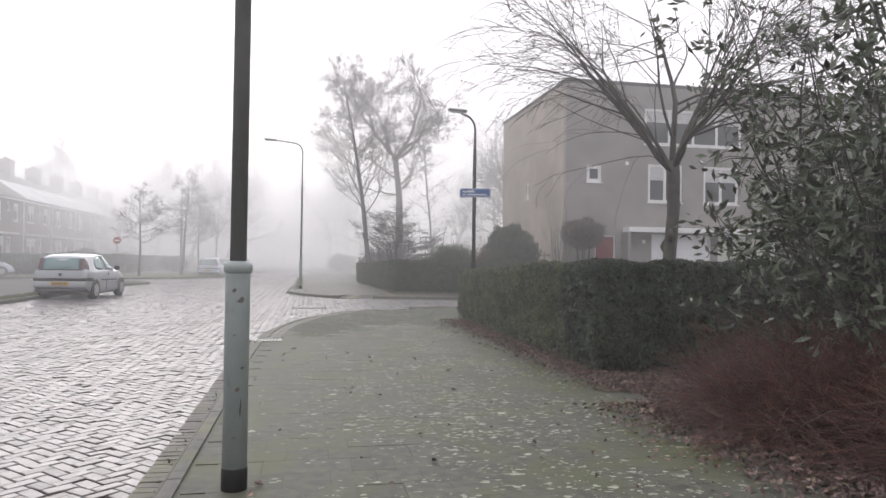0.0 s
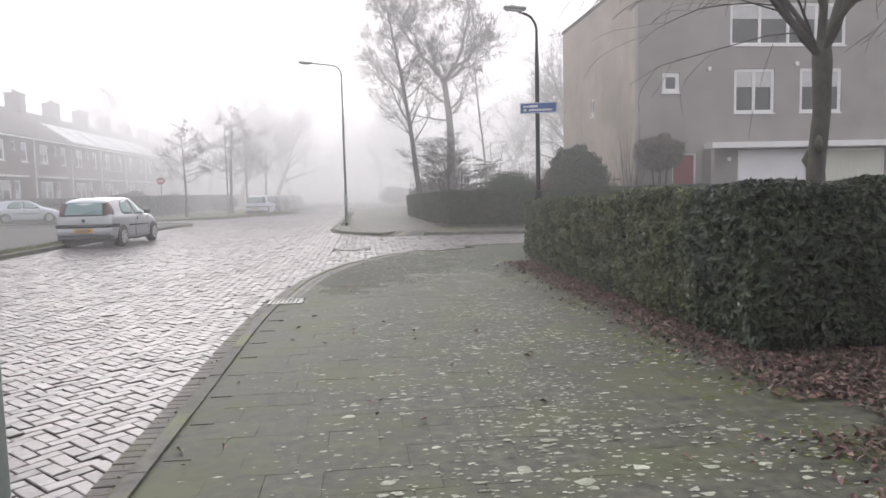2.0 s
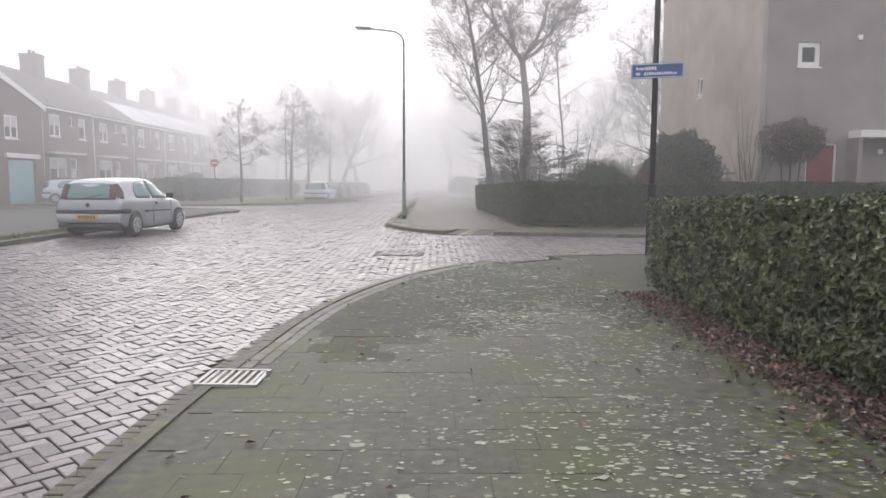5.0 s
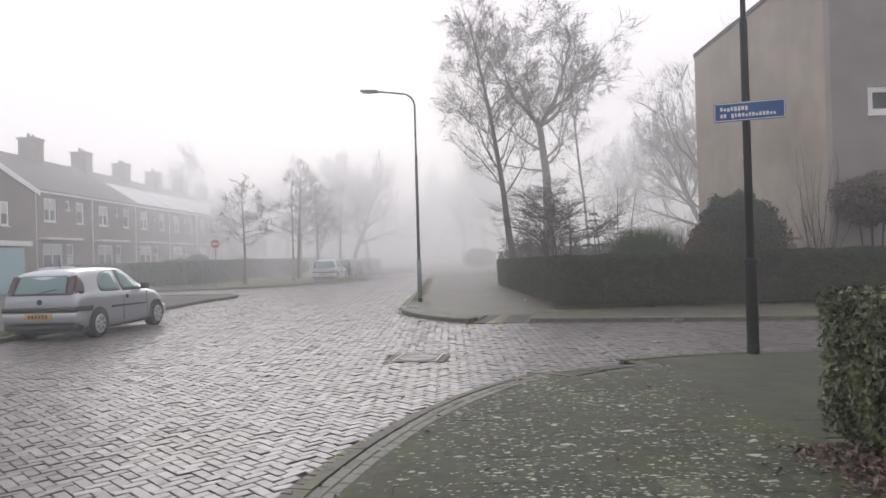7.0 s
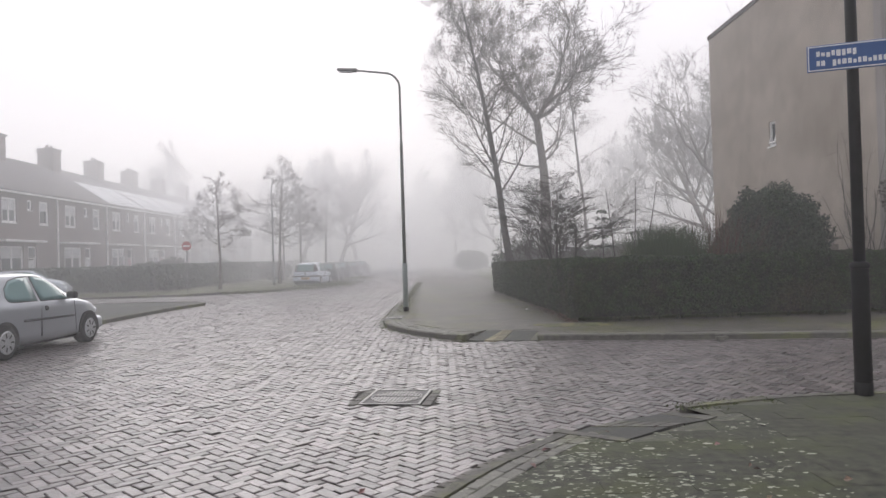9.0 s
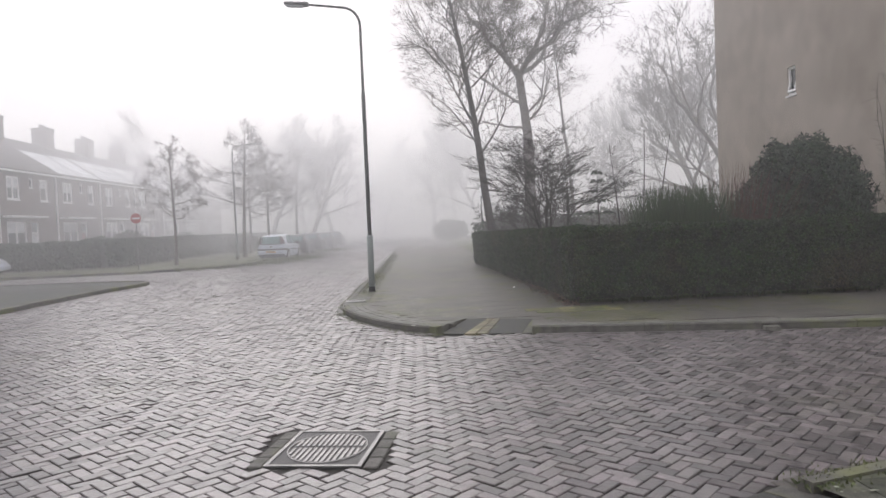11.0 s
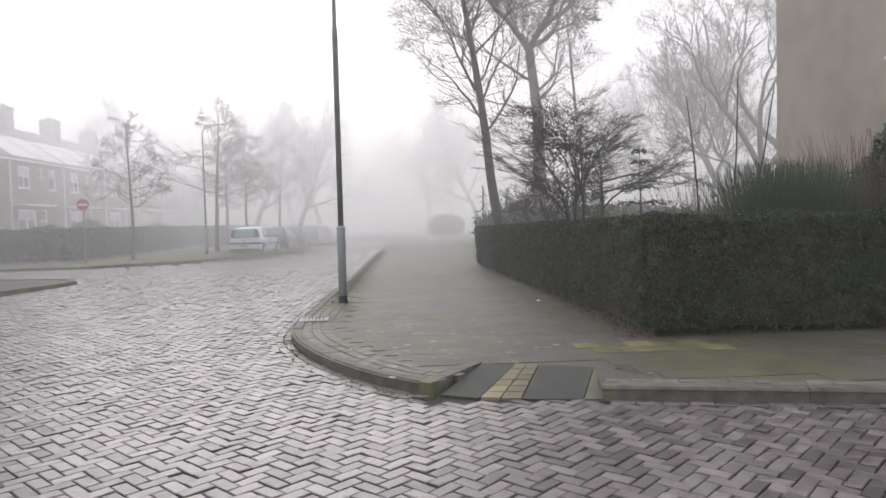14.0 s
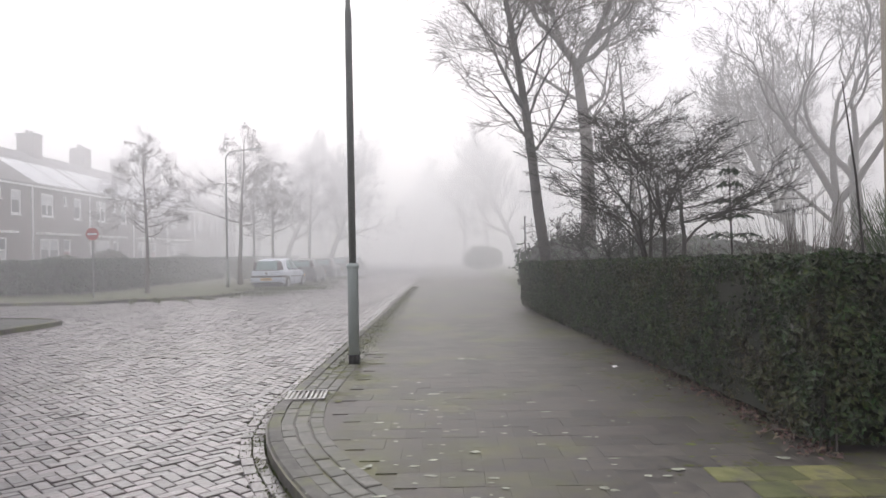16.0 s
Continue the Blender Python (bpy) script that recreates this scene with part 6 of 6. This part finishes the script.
v, q = pieces_mesh(C, an, 0.0985, 0.047, ROAD, 0.03, 0.006, 0.026, 0.0025)
pick = (C[:, 0] > 0.4) & (C[:, 0] < 2.9) & (C[:, 1] > 24.6) & (C[:, 1] < 26.9)
lay(v, q, "brick", "bricks", "brick_road", road, pick, "", "")


# gutter and border courses along the kerbs
def course(line, off, length, wide, top, mat, name, parent, rows=1, part=False, gap=0.006):
    """Rows of bricks that follow a line at an offset to its left."""
    d = np.diff(line, axis=0)
    s = np.concatenate([[0], np.cumsum(np.linalg.norm(d, axis=1))])
    cc, aa = [], []
    for r in range(rows):
        o = off + np.sign(off) * r * (wide + gap)
        m = int(s[-1] / (length + gap))
        t = (np.arange(m) + 0.5 + 0.5 * (r % 2)) * (length + gap)
        t = t[t < s[-1]]
        x, y = np.interp(t, s, line[:, 0]), np.interp(t, s, line[:, 1])
        gx, gy = np.interp(t + 0.1, s, line[:, 0]) - np.interp(t - 0.1, s, line[:, 0]), np.interp(t + 0.1, s, line[:, 1]) - np.interp(t - 0.1, s, line[:, 1])
        g = np.hypot(gx, gy)
        cc.append(np.stack([x - gy / g * o, y + gx / g * o], 1))
        aa.append(np.arctan2(gy, gx))
    cc, aa = np.vstack(cc), np.concatenate(aa)
    vv, qq = pieces_mesh(cc, aa, length / 2, wide / 2, top, 0.06, 0.007, 0.015, 0.002)
    lay(vv, qq, name, name + "s", mat, parent, np.arange(len(cc)) < (200 if part else 0), "", "")


course(gut_n, 0.108, 0.098, 0.2, ROAD + 0.007, "tile_far", "gutter_brick", road)
course(gut_n2, 0.108, 0.098, 0.2, ROAD + 0.007, "tile_far", "gutter_brick", road)
course(gut_b, 0.06, 0.2, 0.098, ROAD + 0.007, "brick_road", "gutter_brick", road, rows=2)
course(gut_a, 0.06, 0.2, 0.098, ROAD + 0.007, "brick_road", "gutter_brick", road, rows=1)
course(NEAR_A[NEAR_A[:, 1] > 14.7], -0.185, 0.2, 0.098, 0.006, "border_block", "border_brick", pavement_near, rows=2, gap=0.01)
border_b = FAR_B[(FAR_B[:, 1] < 37)]
border_a = FAR_A[FAR_A[:, 0] < 12]
course(border_b, -0.19, 0.21, 0.115, 0.004, "border_block", "border_brick", pavement_far, rows=3, part=True, gap=0.015)
course(border_a, -0.19, 0.2, 0.11, 0.002, "border_block", "border_brick", pavement_far, rows=2)


def tiles(x0, x1, y0, y1, poly, shift, skip, size, mat, parent, pick_box):
    nx, ny = int((x1 - x0) / size), int((y1 - y0) / size)
    i, j = np.meshgrid(np.arange(nx), np.arange(ny), indexing="ij")
    c = np.stack([x0 + (i + 0.5 + 0.5 * (j % 2) * shift).ravel() * size, y0 + (j + 0.5).ravel() * size], 1)
    ok = inside(c[:, 0], c[:, 1], poly)
    for line, dist in skip:
        ok &= distance(c, line) > dist
    c = c[ok]
    rp = (c[:, 0] > 1.6) & (c[:, 0] < 3.55) & (c[:, 1] > 28.9) & (c[:, 1] < 30.3)
    rp |= inside(c[:, 0], c[:, 1], np.array([(2.1, 22.1), (2.75, 21.4), (4.05, 22.2), (3.7, 22.9)]))
    c = c[~rp]
    hedged = ((c[:, 0] > 4.35) & (c[:, 1] > 9.6) & (c[:, 1] < 18.4)) | ((c[:, 0] > 4.4) & (c[:, 1] > 31.5)) | ((c[:, 0] > 4.3) & (c[:, 1] < 9.6))
    c = c[~hedged]
    vv, qq = pieces_mesh(c, np.zeros(len(c)), size / 2 - 0.0004, size / 2 - 0.0004, 0.0, 0.04, 0.0016, 0.004, 0.0008)
    pk = (c[:, 0] > pick_box[0]) & (c[:, 0] < pick_box[1]) & (c[:, 1] > pick_box[2]) & (c[:, 1] < pick_box[3])
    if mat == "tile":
        # tiles beyond about y 16, with a ragged edge, take the darker colour
        drab = c[:, 1] + 0.8 * np.sin(c[:, 0] * 1.7) + rs.normal(size=len(c)) * 0.5 > 16.2
        lay(vv[drab], qq, "tile", "tiles", "tile_corner", parent, pk[drab], "", "")
        vv, pk = vv[~drab], pk[~drab]
    lay(vv, qq, "tile", "tiles", mat, parent, pk, "", "")


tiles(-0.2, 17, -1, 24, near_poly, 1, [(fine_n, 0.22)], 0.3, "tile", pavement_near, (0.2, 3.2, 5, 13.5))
border_fine_b, border_fine_a = smooth_line(border_b, 0.1), smooth_line(border_a, 0.1)
tiles(-0.1, 17, 24.5, 75, far_poly, 1, [(fine_b, 0.3), (border_fine_b, 0.66), (border_fine_a, 0.5)], 0.3, "tile_far", pavement_far, (0.6, 4.0, 29, 36.5))
garden_1 = sheet("ground_1", np.array([(4.4, 9.55), (30, 9.55), (30, 18.4), (4.4, 18.4)]), 0.012, "soil", "dark garden soil behind the near hedge", "soil")
garden_0 = sheet("ground_2", np.array([(4.35, -8), (30, -8), (30, 9.5), (4.35, 9.5)]), 0.014, "soil", "dark soil under the red-brown bushes", "soil")
garden_2 = sheet("ground_3", np.array([(4.45, 31.55), (34, 31.55), (34, 95), (4.45, 95)]), 0.012, "grass", "damp winter lawn behind the far hedge", "lawn")
garden_3 = sheet("ground_4", np.array([(-24.2, 56.2), (-14.6, 56.2), (-14.6, 105), (-24.2, 105)]), 0.012, "soil", "front gardens of the terraced row", "soil")


# ---- lichen flecks, dead leaves, tufts and litter ----
def flecks(name, count, xs, ys, size, mat, z, seed, parent_poly, label, category, weight=None):
    r = np.random.RandomState(seed)
    c = np.stack([r.uniform(*xs, count), r.uniform(*ys, count)], 1)
    ok = inside(c[:, 0], c[:, 1], parent_poly)
    if weight is not None:
        ok &= r.rand(count) < weight(c)
    c = c[ok]
    n, k = len(c), 9
    a = np.linspace(0, 2 * math.pi, k, endpoint=False)[None] + r.rand(n, 1) * 6
    rad = size * np.exp(r.normal(size=(n, 1)) * 0.42) * r.uniform(0.5, 1.25, (n, k))
    st = r.uniform(0.32, 0.8, (n, 1))
    v = np.stack([c[:, :1] + np.cos(a) * rad, c[:, 1:] + np.sin(a) * rad * st, np.repeat(z + r.rand(n, 1) * 0.0025, k, 1)], 2)
    f = np.arange(n * k).reshape(n, k)
    ob = leaf_obj(name, v.reshape(-1, 3), f, mat)
    return tagged(ob, label, category, "", "stuff")


cl = lambda c: np.clip(np.array([0.42 + 0.7 * noise.noise(Vector((p[0] * 0.8, p[1] * 0.8, 3))) + 0.45 * noise.noise(Vector((p[0] * 3.2, p[1] * 3.2, 8))) for p in c]) * np.exp(-((c[:, 0] - 2.45) / 1.4) ** 2) * 1.15, 0.02, 1)
flecks("lichen_flecks", 45000, (0.1, 4.2), (2.5, 23), 0.0152, "lichen", 0.0018, 5, near_poly, "pale lichen flecks on the mossy tiles", "lichen", cl)
flecks("lichen_flecks", 1400, (0.3, 4.2), (29.5, 45), 0.026, "lichen", 0.004, 6, far_poly, "scattered pale flecks on the brown-grey tiles", "lichen",
       lambda c: np.exp(-((c[:, 0] - 1.7) / 1.1) ** 2 - ((c[:, 1] - 31.5) / 2.6) ** 2) * 0.8 + 0.06)

patchy = lambda c, s: np.clip(np.array([0.35 + 1.6 * noise.noise(Vector((p[0] * 1.6, p[1] * 1.6, s))) for p in c]), 0, 1)
flecks("moss_patches", 9000, (3.0, 4.4), (6.5, 19), 0.02, "moss", 0.002, 8, near_poly, "yellow-green moss along the litter edge", "moss",
       lambda c: patchy(c, 2) * np.exp(-((c[:, 0] - 3.75) / 0.4) ** 2) * 0.9)
flecks("moss_patches", 9000, (2.2, 4.4), (29.8, 44), 0.022, "moss", 0.002, 9, far_poly, "yellow-green moss along the foot of the far hedge", "moss",
       lambda c: patchy(c, 5) * np.exp(-((c[:, 0] - 3.95 + 0.05 * np.maximum(0, c[:, 1] - 33)) / 0.45) ** 2))
flecks("moss_patches", 5000, (3.5, 9.0), (29.6, 31.4), 0.022, "moss", 0.002, 10, far_poly, "yellow-green moss before the far hedge", "moss",
       lambda c: patchy(c, 7) * 0.55)


flecks("moss_patches", 5200, (-0.05, 1.0), (33.2, 43), 0.024, "moss", 0.003, 11, far_poly, "yellow-green moss round the foot of the far lamp post", "moss",
       lambda c: patchy(c, 9) * np.exp(-((c[:, 0] - 0.25) / 0.35) ** 2))


def leaf_litter(name, count, seed, place, label, size=0.036):
    r = np.random.RandomState(seed)
    p = place(r, count)
    v, f = quads(p, np.tile(np.array([0, 0, 1.4]), (len(p), 1)), np.full(len(p), size), r, 1.5, 0.3)
    v[:, 2] = np.maximum(v[:, 2], 0.006)
    return tagged(leaf_obj(name, v, f, "dead_leaf"), label, "leaves", "", "stuff")


leaf_litter("fallen_leaves", 9500, 1, lambda r, n: np.stack([4.42 - np.abs(r.normal(size=n)) * 0.26 + 0.1 * np.sin(np.linspace(0, 30, n)), r.uniform(9.2, 18.2, n), 0.012 + np.abs(r.normal(size=n)) * 0.02], 1), "brown fallen leaves along the foot of the hedge")
leaf_litter("fallen_leaves", 7500, 2, lambda r, n: np.stack([4.5 - np.abs(r.normal(size=n)) * 0.42, r.uniform(4.5, 8.6, n), 0.012 + np.abs(r.normal(size=n)) * 0.025], 1), "brown fallen leaves round the red-brown bush", 0.036)
leaf_litter("fallen_leaves", 7000, 3, lambda r, n: np.stack([r.uniform(4.15, 8.5, n), 10.35 - r.rand(n) ** 1.5 * 2.3, 0.012 + np.abs(r.normal(size=n)) * 0.02], 1), "brown fallen leaves before the hedge end")
leaf_litter("fallen_leaves", 2600, 4, lambda r, n: np.stack([4.42 - np.abs(r.normal(size=n)) * 0.16, r.uniform(31.2, 48, n), 0.012 + np.abs(r.normal(size=n)) * 0.015], 1), "dark fallen leaves along the far hedge", 0.035)
leaf_litter("fallen_leaves", 160, 5, lambda r, n: np.stack([r.uniform(0, 4.3, n), r.uniform(4, 22, n), 0.012 + np.abs(r.normal(size=n)) * 0.004], 1), "single brown leaves scattered over the pavement", 0.04)


def tufts(name, count, seed, line, off, spread, h, label):
    r = np.random.RandomState(seed)
    i = r.randint(0, len(line), count)
    g = np.gradient(line, axis=0)[i]
    g /= np.linalg.norm(g, axis=1)[:, None]
    o = off + r.normal(size=count) * spread
    p = line[i] + np.stack([-g[:, 1], g[:, 0]], 1) * o[:, None] + r.normal(size=(count, 2)) * 0.05
    d = np.concatenate([r.normal(size=(count, 2)) * 0.45, np.ones((count, 1))], 1) * (h * r.uniform(0.4, 1.2, (count, 1)))
    w = r.normal(size=(count, 3)) * 0.007
    z = np.full((count, 1), ROAD - 0.01 if off > 0 else -0.008)
    b = np.concatenate([p, z], 1)
    v = np.stack([b - w, b + w, b + d], 1).reshape(-1, 3)
    f = np.arange(count * 3).reshape(count, 3)
    return tagged(leaf_obj(name, v, f, "grass_blade"), label, "grass", "", "stuff")


tufts("moss_tufts", 8000, 1, fine_b[(fine_b[:, 1] < 40)], 0.06, 0.05, 0.028, "green weeds in the gutter of the rounded kerb")
tufts("moss_tufts", 2500, 2, fine_n[(fine_n[:, 1] > 4)], 0.03, 0.03, 0.035, "small weeds in the kerb gutter")
tufts("moss_tufts", 6000, 7, fine_b[(fine_b[:, 1] > 35.5) & (fine_b[:, 1] < 58)], -0.3, 0.12, 0.03, "moss and short weeds along the inner edge of the kerb")
tufts("moss_tufts", 380, 8, np.array([(3.68, 22.78), (3.8, 22.82), (3.95, 22.88), (4.2, 22.95), (4.6, 23.04)]), -0.1, 0.06, 0.03, "weeds beside the near kerb ramp")
tufts("grass_tufts", 9000, 3, LEFT_FAR[(LEFT_FAR[:, 1] > 52) & (LEFT_FAR[:, 1] < 75)], -1.6, 0.9, 0.12, "rough winter grass on the verge")
tufts("grass_tufts", 7000, 9, smooth_line(LEFT_NEAR[(LEFT_NEAR[:, 1] > 18) & (LEFT_NEAR[:, 1] < 34) & (LEFT_NEAR[:, 0] > -9)][::-1], 0.03), -0.55, 0.22, 0.09, "low moss and grass behind the far kerb")
wrapper = Build()
for k in range(6):
    a = k * 1.05
    wrapper.v.append((0.05 * math.cos(a), 0.035 * math.sin(a), 0.008 + 0.02 * (k % 2)))
wrapper.v.append((0, 0, 0.035))
wrapper.f = [(k, (k + 1) % 6, 6) for k in range(6)]
lit = tagged(obj("litter", wrapper, "litter"), "crumpled white paper on the pavement by the hedge", "litter")
lit.matrix_basis = pose(3.75, 35.2, 0)
for x, y in [(2.25, 5.4)] + [(3.65 + 0.3 * k, 30.65) for k in range(4)] + [(3.8 + 0.3 * k, 30.95) for k in range(4)] + [(3.5, 30.95), (4.85, 30.65)]:
    t = tagged(obj("paving_tile", Build().cham((-0.147, -0.147, -0.03), (0.147, 0.147, 0.006), 0.006), "tile_yellow" if y < 20 else "tile_moss"), "yellowish mossy concrete paving tile", "tile", "yellow tiles")
    t.matrix_basis = pose(x, y, 0.004)

# ---- ground fog ----
fog_mat = bpy.data.materials.new("fog")
fog_mat.use_nodes = True
fn, fl = fog_mat.node_tree.nodes, fog_mat.node_tree.links
fn.remove(fn["Principled BSDF"])
scat = fn.new("ShaderNodeVolumeScatter")
scat.inputs["Color"].default_value = (0.985, 0.99, 1.0, 1)
scat.inputs["Density"].default_value = FOG_DENSITY
scat.inputs["Anisotropy"].default_value = 0.5
fl.new(scat.outputs[0], fn["Material Output"].inputs["Volume"])
M["fog"] = fog_mat
fog = obj("fog_bank", Build().box((-320, -60, -0.15), (320, 420, FOG_TOP)), "fog")


def fog_layer(density, x, y0, y1, top, label):
    """One more bank of even fog, laid inside the widest one."""
    m = fog_mat.copy()
    m.node_tree.nodes["Volume Scatter"].inputs["Density"].default_value = density
    M["fog_%s" % y0] = m
    tagged(obj("fog_bank", Build().box((-x, y0, -0.155 + 0.0001 * (320 - x)), (x, y1, top)), "fog_%s" % y0), label, "fog", "", "stuff")


fog_layer(0.011, 315, 41, 415, FOG_TOP - 0.8, "thicker pale fog that begins beyond the street corner")
fog_layer(0.018, 310, 64, 410, FOG_TOP - 1.5, "denser bank of pale fog over the far street")
tagged(fog, "low bank of pale grey morning fog over the street", "fog", "", "stuff")
